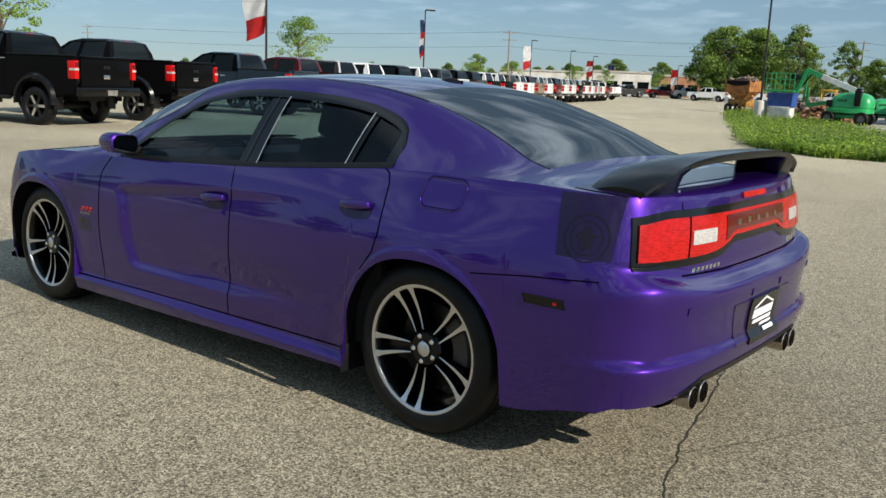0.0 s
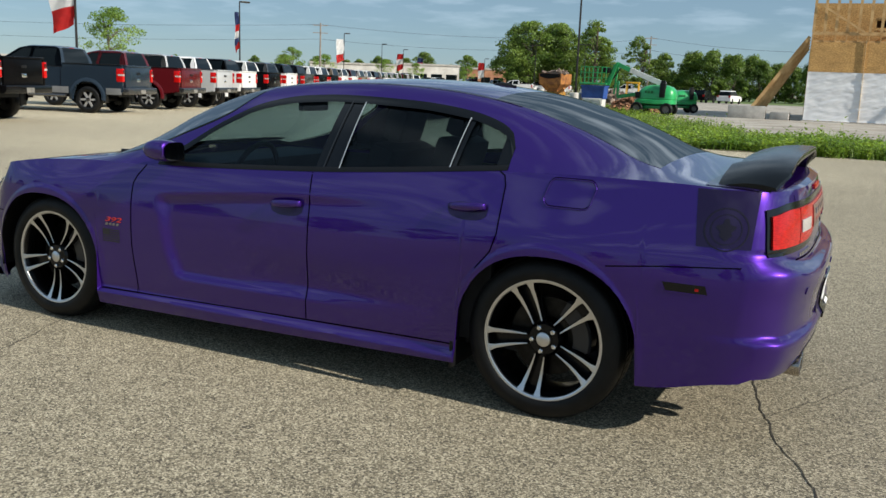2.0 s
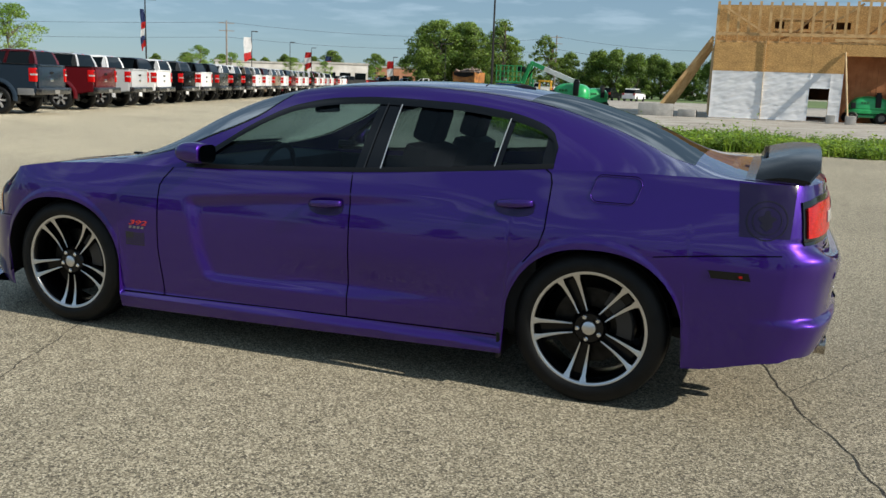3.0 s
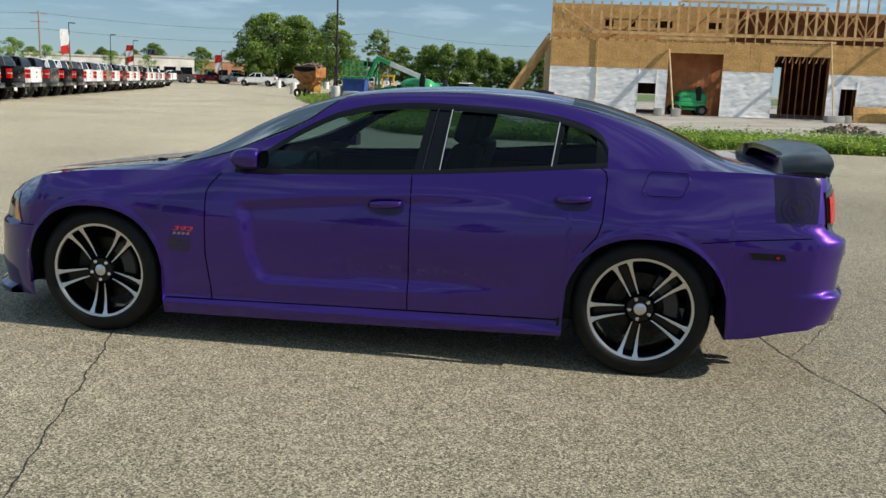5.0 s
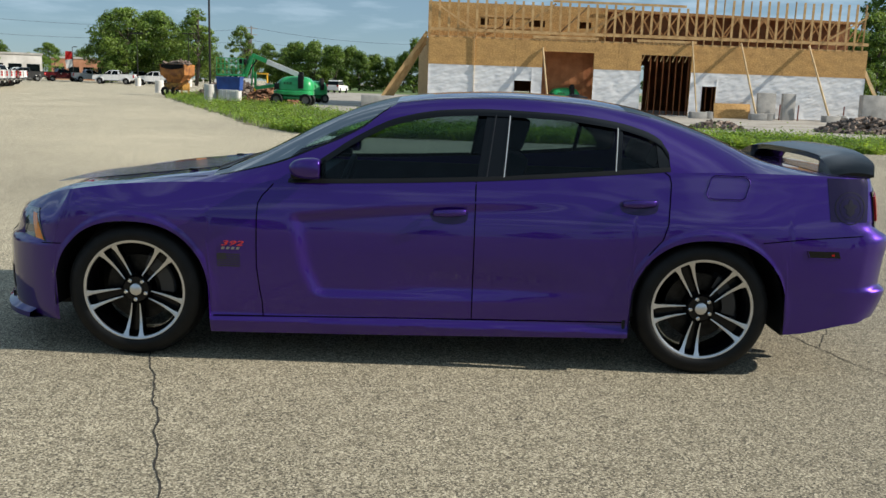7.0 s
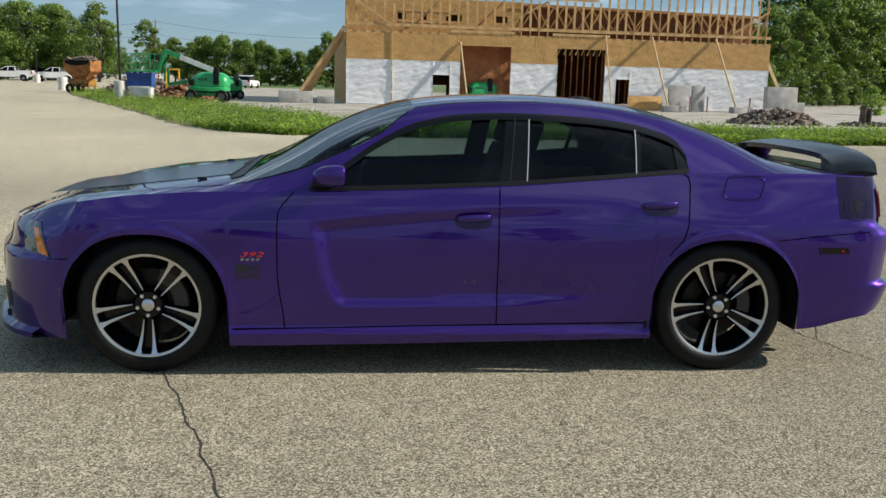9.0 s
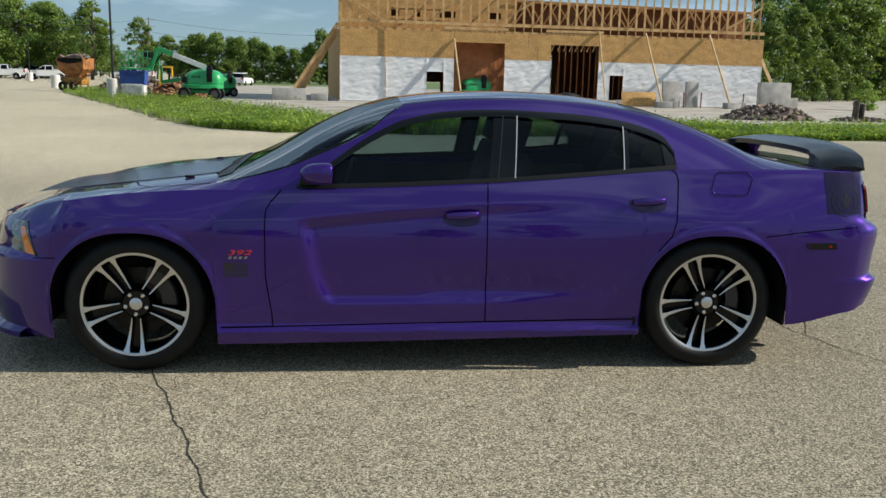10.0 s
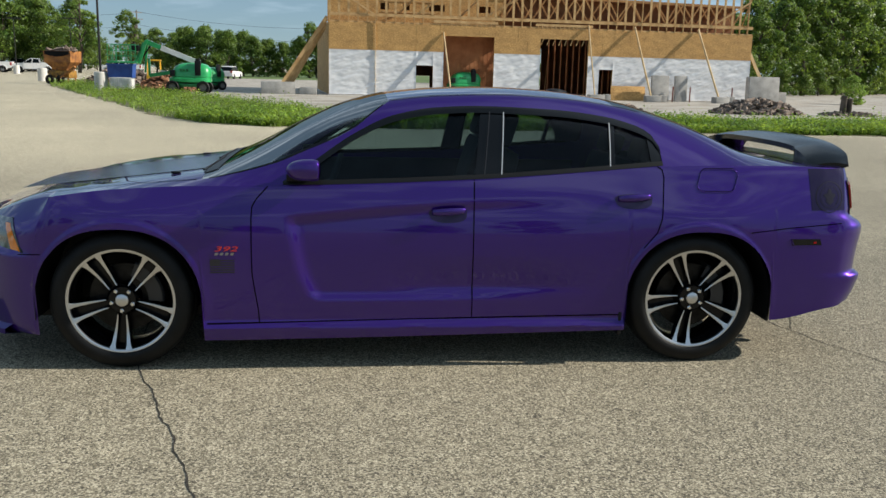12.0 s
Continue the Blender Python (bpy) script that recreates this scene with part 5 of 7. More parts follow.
def crack(pts, width):
    rows = []
    for (x0, y0), (x1, y1) in zip(pts, pts[1:]):
        n = max(2, int(math.hypot(x1 - x0, y1 - y0) / 0.035))
        for i in range(n):
            s = i / n
            x, y = x0 + (x1 - x0) * s, y0 + (y1 - y0) * s
            d = math.hypot(x1 - x0, y1 - y0)
            j = 0.022 * noise.noise(Vector((x * 6, y * 6, 1))) + 0.012 * noise.noise(Vector((x * 25, y * 25, 5)))
            nx, ny = -(y1 - y0) / d, (x1 - x0) / d
            w = width * (0.45 + 0.9 * abs(noise.noise(Vector((x * 14, y * 14, 9)))))
            rows.append([Vector((x + nx * (j - w), y + ny * (j - w), 0.0025)), Vector((x + nx * (j + w), y + ny * (j + w), 0.0025))])
    bm = bmesh.new()
    grid_faces(bm, rows)
    tagged(part("crack", bm, CRACK, None, smooth=False), "dark jagged crack in the asphalt", "crack", "cracks in the asphalt", "structure")


crack([(-1.62, 0.2), (-1.50, -0.60), (-1.44, -0.93), (-1.29, -1.33), (-1.14, -1.74), (-1.02, -2.10), (-0.92, -2.38), (-0.81, -2.66), (-0.70, -3.1)], 0.0055)
crack([(2.15, 0.9), (2.33, 0.07), (2.43, -0.34), (2.51, -0.63), (2.66, -0.95), (2.72, -1.24), (2.86, -1.7)], 0.0055)
crack([(6.2, 1.6), (4.6, 1.9), (3.2, 1.2), (2.43, -0.34)], 0.003)

# ---- unfinished building ----
FAC = pose(-1.43, 50.3, 0, 0, 0, 4.5) @ Matrix.Diagonal((1.033, 1, 1, 1))
LEN, DEP = 27.3, 15.0
bld = thing("building", "unfinished timber building, sheathed in board and white wrap", "building")
bld.matrix_basis = FAC
DARKWOOD = noisy("stained_board", (0.38, 0.135, 0.05), (0.54, 0.22, 0.09), 1.5, 0.8, 0.3)
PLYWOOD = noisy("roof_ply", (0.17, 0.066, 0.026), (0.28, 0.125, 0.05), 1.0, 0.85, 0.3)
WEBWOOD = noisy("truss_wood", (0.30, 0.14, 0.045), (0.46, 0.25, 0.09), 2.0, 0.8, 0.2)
openings = [(5.25, 6.30, 0.05, 1.95), (6.93, 10.10, 0.0, 3.80), (13.04, 16.18, 0.0, 3.80), (16.95, 17.85, 0.12, 1.97)]


def cut_rects(x0, x1, z0, z1):
    """The wall rectangle less the openings, as rectangles."""
    xs = sorted({x0, x1, *[v for o in openings for v in o[:2] if x0 < v < x1]})
    out = []
    for a, b in zip(xs, xs[1:]):
        m = (a + b) / 2
        segs = [(z0, z1)]
        for o in openings:
            if o[0] < m < o[1]:
                segs = [s for lo, hi in segs for s in ((lo, min(hi, o[2])), (max(lo, o[3]), hi)) if s[1] - s[0] > 0.02]
        out += [(a, b, lo, hi) for lo, hi in segs]
    return out


for x0, x1, z0, z1 in cut_rects(0, LEN, 0.0, 4.45):
    bm = bmesh.new()
    box(bm, x0, x1, 0.03, 0.16, z0, z1)
    part("wall", bm, OSB, bld, "board sheathing", smooth=False)
# wrap, crumpled
for x0, x1, z0, z1 in cut_rects(0, LEN, 0.08, 2.80):
    nx, nz = max(2, int((x1 - x0) / 0.09)), max(2, int((z1 - z0) / 0.07))
    rows = []
    for i in range(nx + 1):
        x = x0 + (x1 - x0) * i / nx
        col = []
        for j in range(nz + 1):
            z = z0 + (z1 - z0) * j / nz
            p = 0.022 * noise.noise(Vector((x * 0.5 + z * 0.7, z * 1.9 - x * 0.7, 4))) + 0.150 * max(0.0, 0.45 - abs(noise.noise(Vector((x * 0.8 + z * 0.5, z * 5.2 - x * 1.9, 8))))) ** 2 + 0.080 * max(0.0, 0.4 - abs(noise.noise(Vector((x * 1.5 + z, z * 5.5 + x * 1.1, 18))))) ** 2
            col.append(Vector((x, -0.022 + p * (0.25 if i in (0, nx) or j in (0, nz) else 1), z)))
        rows.append(col)
    bm = bmesh.new()
    grid_faces(bm, rows)
    part("house_wrap", bm, WRAP, bld, "crumpled white house wrap")
# sheathing boards above the wrap
k = 0
for row, (z0, z1) in enumerate(((2.80, 3.62), (3.625, 4.42))):
    x = -0.6 if row else 0.0
    while x < LEN:
        for a, b, lo, hi in cut_rects(max(0, x) + 0.004, min(LEN, x + 2.44) - 0.004, z0, z1):
            bm = bmesh.new()
            box(bm, a, b, 0.008 + 0.003 * (k % 3), 0.028, lo, hi)
            part("board", bm, OSB, bld, smooth=False)
            k += 1
        x += 2.44


def stick(name, a, b, w, d, parent=None, mat=None, label=""):
    a, b = Vector(a), Vector(b)
    bm = bmesh.new()
    L = (b - a).length
    q = (b - a).to_track_quat("Z", "Y").to_matrix().to_4x4()
    box(bm, -w / 2, w / 2, -d / 2, d / 2, 0, L, Matrix.Translation(a) @ q)
    return part(name, bm, mat or LUMBER, parent or bld, label, smooth=False)


stick("plate", (0, 0.07, 4.47), (LEN, 0.07, 4.47), 0.05, 0.14)
stick("plate", (0, 0.07, 4.90), (LEN, 0.07, 4.90), 0.05, 0.14)
stick("plate", (0, 0.07, 4.95), (LEN, 0.07, 4.95), 0.04, 0.14)
stick("top_plate", (7.4, 0.07, 6.86), (15.6, 0.07, 6.84), 0.05, 0.14)
x = 0.05
while x < LEN:
    if not 6.2 < x < 10.3 and not 12.6 < x < 16.4:
        stick("cripple_stud", (x, 0.07, 4.49), (x, 0.07, 4.89), 0.04, 0.14)
    top = 6.75 if x < 16 else 7.35
    stick("parapet_stud", (x, 0.07, 4.97), (x + rng.normal(0, 0.012), 0.07, top + rng.normal(0, 0.03)), 0.04, 0.14)
    x += 0.56
for x0, x1 in ((6.3, 10.3), (12.7, 16.4)):
    stick("header", (x0, 0.05, 4.66), (x1, 0.05, 4.66), 0.09, 0.16)
    for i in range(13):
        xx = x0 + (x1 - x0) * (i + 0.5) / 13
        stick("cripple_stud", (xx, 0.07, 4.44), (xx, 0.07, 4.62), 0.04, 0.14)
for a, b in (((0.3, -0.02, 6.5), (2.6, -0.02, 5.0)), ((24.6, 0.0, 5.1), (27.0, 0.0, 6.6)), ((27.25, 0.4, 6.9), (27.25, 1.6, 4.9))):
    stick("diagonal_brace", a, b, 0.04, 0.10)
# upper sheathed wall behind the studs, with vents
for a, b, lo, hi in ((0.0, 11.0, 4.5, 5.35), (0.0, 11.0, 5.75, 6.68), (0.0, 3.2, 5.35, 5.75), (3.7, 4.6, 5.35, 5.75), (5.0, 6.2, 5.35, 5.75), (7.2, 9.2, 5.35, 5.75), (10.1, 11.0, 5.35, 5.75)):
    bm = bmesh.new()
    box(bm, a, b, 1.35, 1.45, lo, hi)
    part("upper_wall", bm, OSB, bld, "upper board wall", smooth=False)
# roof deck and trusses
bm = bmesh.new()
rows = [[Vector((x, y, 6.62 - 0.013 * max(0, x - 10.5) + (y - 1.5) * 0.012)) for y in (1.5, DEP)] for x in (10.9, 16.0, 22.0, LEN)]
grid_faces(bm, rows)
bmesh.ops.solidify(bm, geom=bm.faces[:], thickness=0.10)
bmesh.ops.recalc_face_normals(bm, faces=bm.faces)
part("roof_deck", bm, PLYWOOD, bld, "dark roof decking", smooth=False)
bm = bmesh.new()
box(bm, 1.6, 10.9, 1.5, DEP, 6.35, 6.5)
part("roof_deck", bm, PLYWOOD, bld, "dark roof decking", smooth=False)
# one dark sheet as the background of the trusses
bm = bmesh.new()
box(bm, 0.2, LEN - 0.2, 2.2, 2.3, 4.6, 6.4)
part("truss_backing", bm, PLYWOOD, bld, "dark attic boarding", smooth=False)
x = 11.0
while x < LEN - 0.3:
    stick("truss_chord", (x, 0.2, 5.02), (x, 4.0, 5.02), 0.04, 0.12)
    x += 1.22
# two rows of trusses along the front, with zigzag webs
for ty, step, shift in ((0.75, 0.78, 0.0), (1.25, 0.92, 0.35)):
    x, up = 10.6 + shift, True
    while x + step < LEN - 0.1:
        z = 6.50 - 0.013 * (x - 10.5)
        a, b = ((x, ty, 5.05), (x + step, ty, z)) if up else ((x, ty, z), (x + step, ty, 5.05))
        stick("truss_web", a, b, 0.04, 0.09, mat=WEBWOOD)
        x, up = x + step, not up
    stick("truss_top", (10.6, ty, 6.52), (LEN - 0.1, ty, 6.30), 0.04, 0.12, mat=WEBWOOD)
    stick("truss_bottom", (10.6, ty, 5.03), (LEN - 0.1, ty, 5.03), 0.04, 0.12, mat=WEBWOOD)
# braces against the upper wall on the boarded half
for a, b in (((4.4, 1.30, 5.2), (5.6, 0.2, 6.5)), ((8.2, 1.30, 5.1), (9.6, 0.2, 6.6)), ((5.2, 0.15, 5.0), (7.6, 0.15, 6.7)), ((9.4, 0.15, 5.0), (12.4, 0.15, 6.7))):
    stick("diagonal_brace", a, b, 0.04, 0.12)
for z in (5.22, 5.9):
    stick("nailer", (3.3, 1.33, z), (6.6, 1.33, z), 0.03, 0.09)
# inner walls, slab, back wall
bm = bmesh.new()
box(bm, -0.1, LEN + 0.1, -0.4, DEP, 0.0, 0.06)
part("slab", bm, noisy("concrete_slab", (0.34, 0.32, 0.29), (0.45, 0.43, 0.39), 0.8, 0.9, 0.2), bld, "concrete slab", smooth=False)
for nm, (a, b, c, d, e, f) in {"partition": (6.7, 12.4, 1.75, 1.85, 0, 4.4), "side_wall": (0.0, 0.14, 0.16, DEP, 0, 4.45), "end_wall": (LEN - 0.14, LEN, 0.16, DEP, 0, 4.45)}.items():
    bm = bmesh.new()
    box(bm, a, b, c, d, e, f)
    part(nm, bm, DARKWOOD if nm == "partition" else OSB, bld, "reddish board partition" if nm == "partition" else "", smooth=False)
for i in range(20):
    xx = 6.85 + i * 0.28
    stick("partition_board", (xx, 1.735 - 0.006 * (i % 3), 0.06), (xx, 1.735 - 0.006 * (i % 3), 4.3), 0.25, 0.015, mat=DARKWOOD)
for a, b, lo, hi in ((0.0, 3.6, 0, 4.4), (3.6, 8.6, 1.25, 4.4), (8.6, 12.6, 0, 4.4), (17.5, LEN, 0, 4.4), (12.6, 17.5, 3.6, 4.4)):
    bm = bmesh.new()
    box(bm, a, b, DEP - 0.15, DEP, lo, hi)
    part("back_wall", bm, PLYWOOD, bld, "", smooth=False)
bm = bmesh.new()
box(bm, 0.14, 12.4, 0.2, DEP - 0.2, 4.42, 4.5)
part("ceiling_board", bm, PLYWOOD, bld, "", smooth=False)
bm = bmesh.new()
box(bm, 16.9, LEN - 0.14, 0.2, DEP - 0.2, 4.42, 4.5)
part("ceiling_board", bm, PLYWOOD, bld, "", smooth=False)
for i in range(9):
    stick("lintel_stud", (13.1 + i * 0.38, 0.10, 3.42), (13.25 + i * 0.38, 0.10, 3.80), 0.03, 0.05)
for i in range(14):
    xx = 14.3 + i * 0.42
    stick("inner_stud", (xx, 2.4, 0.06), (xx, 2.4, 4.4), 0.05, 0.12, mat=DARKWOOD)
for xx in (13.5, 14.6):
    stick("inner_prop", (xx, 4.0, 0.06), (xx + 0.5, 5.2, 2.6), 0.05, 0.10)

# raking props in front, each on a concrete block
PALEWOOD = noisy("pale_prop_wood", (0.55, 0.39, 0.20), (0.72, 0.55, 0.32), 2.0, 0.8, 0.2)
CONC = noisy("block_concrete", (0.30, 0.29, 0.27), (0.44, 0.42, 0.39), 2.0, 0.9, 0.3, 0.3)


def concrete_block(x, y, sx, sy, sz, label="grey concrete foot block beside a timber prop", name="concrete_block", group="foot blocks of the props"):
    bm = bmesh.new()
    box(bm, -sx / 2, sx / 2, -sy / 2, sy / 2, 0, sz, bevel=0.03)
    o = part(name, bm, CONC, None)
    o.matrix_basis = FAC @ pose(x, y, 0.0, 0, 0, rng.uniform(-6, 6))
    return tagged(o, label, "block", group)


def prop(a, b, w=0.05, d=0.14, label="pale timber prop leaning on the unfinished building", mat=None):
    o = stick("timber_prop", a, b, w, d, mat=mat or PALEWOOD)
    o.parent = None
    o.matrix_basis = FAC
    return tagged(o, label, "prop", "timber props")


prop((2.78, -0.045, 0.1), (2.74, -0.045, 4.75), 0.07, 0.012)
prop((7.2, -1.5, 0.1), (6.9, -0.05, 4.0))
for xb, xt in ((15.85, 16.10), (19.5, 19.15), (24.0, 23.45)):
    prop((xb, -2.6, 0.2), (xt, -0.05, 4.72))
    concrete_block(xb, -2.75, 0.95, 0.6, 0.42)
    concrete_block(xb + 0.75, -2.6, 0.35, 0.5, 0.45)
prop((29.2, 0.4, 0.1), (27.25, 0.4, 3.6), 0.06, 0.2)
for i in range(5):
    prop((-3.0 + 0.16 * i, 0.3 + 0.40 * i, 0.3), (-0.1, 0.3 + 0.45 * i, 4.75 - 0.14 * i), 0.06, 0.18, mat=LUMBER)
concrete_block(-3.0, 0.6, 2.0, 1.4, 0.75, "long grey concrete block under leaning timbers")
concrete_block(-1.2, 0.4, 1.0, 1.0, 0.45, "grey concrete block beside the building corner")
concrete_block(6.3, -1.6, 0.45, 0.5, 0.5)
concrete_block(7.3, -1.7, 0.5, 0.5, 0.5)


def leaning_panel(name, x0, x1, h, y, lean, mat, label, cat, t=0.14):
    bm = bmesh.new()
    box(bm, x0, x1, -t, 0, 0, h, bevel=0.015)
    o = part(name, bm, mat, None)
    o.matrix_basis = FAC @ pose(0, y, 0.03, lean, 0, 0)
    return tagged(o, label, cat)


leaning_panel("plywood_sheet", 17.6, 19.9, 0.95, -0.7, -14, OSB, "tan plywood sheet leaning on the wrapped wall", "board", 0.02)
leaning_panel("concrete_slab", 20.1, 21.25, 1.65, -1.0, -4, CONC, "grey concrete wall panel standing on edge", "slab", 0.2)
leaning_panel("concrete_slab", 21.65, 22.45, 1.65, -1.0, -3, CONC, "narrow rough grey concrete wall panel", "slab", 0.25)
leaning_panel("concrete_slab", 26.05, 28.1, 1.7, -2.0, -3, CONC, "large grey concrete wall panel near the corner", "slab", 0.5)
leaning_panel("concrete_slab", 28.15, 28.8, 0.75, -1.8, -2, CONC, "low grey concrete panel", "slab", 0.4)
for xx in (21.45, 22.62, 25.5):
    o = stick("steel_post", (xx, -1.3, 0.02), (xx, -1.3, 1.0), 0.06, 0.06, mat=plain("rusty_red", (0.16, 0.03, 0.02), 0.6))
    o.parent = None
    o.matrix_basis = FAC
    tagged(o, "short rusty red steel post", "post", "steel posts")


# rubble heap
def heap(name, cx, cy, rx, ry, h, n, size, mat, label, cat):
    vs, fs = [], []
    for _ in range(n):
        r, a = math.sqrt(rng.random()), rng.uniform(0, 2 * math.pi)
        x, y = cx + rx * r * math.cos(a), cy + ry * r * math.sin(a)
        z = h * (1 - r * r) * rng.uniform(0.6, 1.0)
        s = np.array([rng.uniform(0.5, 1.2), rng.uniform(0.4, 1.0), rng.uniform(0.2, 0.6)]) * size
        m = Euler(tuple(rng.uniform(-0.6, 0.6, 2)) + (rng.uniform(0, 6.3),)).to_matrix()
        k = len(vs)
        for sx in (-1, 1):
            for sy in (-1, 1):
                for sz in (-1, 1):
                    p = m @ Vector((sx * s[0] * rng.uniform(0.6, 1), sy * s[1] * rng.uniform(0.6, 1), sz * s[2] * rng.uniform(0.6, 1)))
                    vs.append((x + p.x, y + p.y, max(0.0, z + p.z)))
        fs += [tuple(k + t for t in q) for q in ((0, 1, 3, 2), (4, 6, 7, 5), (0, 4, 5, 1), (2, 3, 7, 6), (0, 2, 6, 4), (1, 5, 7, 3))]
    return stuff_mesh(name, vs, fs, mat, None, label, cat)


RUBBLE = noisy("rubble_stone", (0.10, 0.075, 0.06), (0.26, 0.20, 0.16), 2.0, 0.9, island=0.5)
heap("rubble_heap", 18.3, 33.5, 2.2, 1.1, 0.70, 420, 0.16, RUBBLE, "heap of broken brown stone and earth", "rubble")
heap("rubble_heap", 11.5, 32.6, 1.3, 0.8, 0.40, 130, 0.13, RUBBLE, "small heap of broken brown stone", "rubble")
heap("dirt_mound", 22.7, 33.4, 1.5, 0.6, 0.22, 90, 0.14, RUBBLE, "low mound of brown earth round a stump", "dirt")
heap("scrap_heap", -11.4, 51.0, 1.9, 1.4, 1.0, 260, 0.20, noisy("rusty_scrap", (0.16, 0.065, 0.03), (0.33, 0.17, 0.09), 2, 0.9, island=0.6), "heap of reddish-brown broken timber and scrap", "scrap")
heap("dirt_heap", -17.5, 66.0, 3.0, 2.0, 1.3, 200, 0.3, RUBBLE, "brown heap of dirt and debris", "dirt")


# ---- trees ----
BARK = noisy("bark", (0.05, 0.038, 0.028), (0.12, 0.095, 0.07), 3.0, 0.9, 0.3, 0.4)
LEAF = leafy("oak_leaf", (0.056, 0.116, 0.015), (0.178, 0.268, 0.043), 0.30, 0.55)
LEAF3 = leafy("maple_leaf", (0.040, 0.094, 0.010), (0.172, 0.262, 0.035), 0.35, 0.6)
LEAF2 = leafy("young_leaf", (0.13, 0.235, 0.03), (0.27, 0.40, 0.075), 0.3, 0.35)


def make_tree(h, spread, clumps, per, leaf, mat, seed, bare=0.25, gap=0.0, low=False):
    """A tree at the origin: trunk with limbs, and a crown of many small leaves."""
    r = np.random.default_rng(seed)
    t = thing("tree", "", "")
    bm = bmesh.new()
    base = Vector((0, 0, -0.05))
    top = Vector((r.normal(0, 0.04) * h, r.normal(0, 0.04) * h, h * 0.8))
    pts = [base.lerp(top, s) + Vector((r.normal(0, 0.012) * h, r.normal(0, 0.012) * h, 0)) * (s > 0) for s in np.linspace(0, 1, 6)]
    rad = lambda s: h * 0.021 * (1 - s) ** 0.8 + 0.012
    for i in range(5):
        tube(bm, pts[i], pts[i + 1], rad(i / 5), rad((i + 1) / 5), 7, caps=False)
    cl = []
    for _ in range(clumps):
        z = h * (bare + (1 - bare) * r.random() ** 0.8)
        f = (z / h - bare) / (1 - bare)
        w = spread * (math.sin(math.pi * min(1, 0.12 + 0.88 * f)) ** 0.6 if not low else (1 - f * 0.75))
        a = r.uniform(0, 2 * math.pi)
        d = w * math.sqrt(r.uniform(0.05, 1.0))
        cl.append((Vector((d * math.cos(a), d * math.sin(a), z * 0.97)), spread * r.uniform(0.10, 0.32)))
    for c, cr in cl[:: max(1, clumps // 16)]:
        s = min(0.9, max(0.15, c.z / (h * 0.8) - 0.18))
        i = int(s * 5)
        p = pts[i].lerp(pts[i + 1], s * 5 - i)
        mid = p.lerp(c, 0.5) + Vector((0, 0, 0.06 * h))
        tube(bm, p, mid, h * 0.007, h * 0.005, 5, caps=False)
        tube(bm, mid, c, h * 0.005, h * 0.002, 5, caps=False)
    part("trunk", bm, BARK, t, "grey-brown trunk and limbs")
    vs, fs = [], []
    for c, cr in cl:
        for _ in range(per):
            d = Vector(r.normal(0, 1, 3)).normalized()
            p = c + Vector((d.x * cr, d.y * cr, d.z * cr * 0.72)) * (r.uniform(0.35, 1.0) ** 0.5)
            n = (d + Vector(r.normal(0, 0.55, 3)) + Vector((0, 0, 0.35))).normalized()
            u = n.orthogonal().normalized()
            u = Matrix.Rotation(r.uniform(0, 6.28), 3, n) @ u
            v = n.cross(u)
            s = leaf * r.uniform(0.5, 1.25)
            k = len(vs)
            vs += [p - u * s, p + v * s * 0.55 + n * s * 0.12, p + u * s, p - v * s * 0.55 + n * s * 0.12]
            fs.append((k, k + 1, k + 2, k + 3))
    stuff_mesh("crown", vs, fs, mat, t, "leafy green crown")
    return t


def plant(src, x, y, s, rz, label, group="", sz=None):
    o = copy_thing(src, pose(x, y, 0, 0, 0, rz) @ Matrix.Diagonal((s, s, sz or s, 1)))
    return tagged(o, label, "tree", group)


oak = make_tree(12.0, 5.2, 120, 110, 0.21, LEAF, 11, 0.16)
oak2 = make_tree(12.0, 4.4, 100, 110, 0.20, LEAF, 12, 0.14)
tall = make_tree(12.5, 2.9, 62, 80, 0.19, LEAF, 13, 0.26)
bushy = make_tree(8.0, 3.9, 90, 100, 0.18, LEAF, 14, 0.04, low=True)
sapling = make_tree(5.3, 2.1, 52, 75, 0.078, LEAF2, 15, 0.34)
shrub = make_tree(3.0, 1.5, 40, 50, 0.13, LEAF2, 16, 0.02, low=True)
maple = make_tree(12.0, 4.9, 66, 200, 0.20, LEAF3, 21, 0.05)
maple.matrix_basis = pose(84, 126, 0)
hazel = make_tree(8.0, 4.2, 60, 150, 0.17, LEAF, 22, 0.02, low=True)
hazel.matrix_basis = pose(36, 73, 0) @ Matrix.Diagonal((0.5, 0.5, 0.5, 1))
tagged(hazel, "low bushy growth at the wood edge", "tree", "trees of the wood")
tagged(maple, "bright green leafy tree at the wood edge", "tree", "trees of the wood")
sprout = make_tree(2.6, 1.25, 60, 60, 0.10, LEAF2, 31, 0.06)
sprout.matrix_basis = pose(66, 80, 0)
tagged(sprout, "round light-green shrub on the bare yard", "shrub", "shrubs at the wood edge")
OAKS = "broad dark-green oaks behind the lot"
oak.matrix_basis = pose(-57.5, 152, 0) @ Matrix.Diagonal((1.12, 1.12, 1.08, 1))
tagged(oak, "broad dark-green oak with a dense crown", "tree", OAKS)
oak2.matrix_basis = pose(-52.5, 156, 0) @ Matrix.Diagonal((1.05, 1.05, 1.02, 1))
tagged(oak2, "broad dark-green oak with a dense crown", "tree", OAKS)
tall.matrix_basis = pose(-44.6, 150, 0) @ Matrix.Diagonal((1.15, 1.15, 1.05, 1))
tagged(tall, "tall thin tree with a loose green crown", "tree", OAKS)
bushy.matrix_basis = pose(-24, 150, 0)
tagged(bushy, "bushy green tree leafed to the ground", "tree", "bushy tree belt")
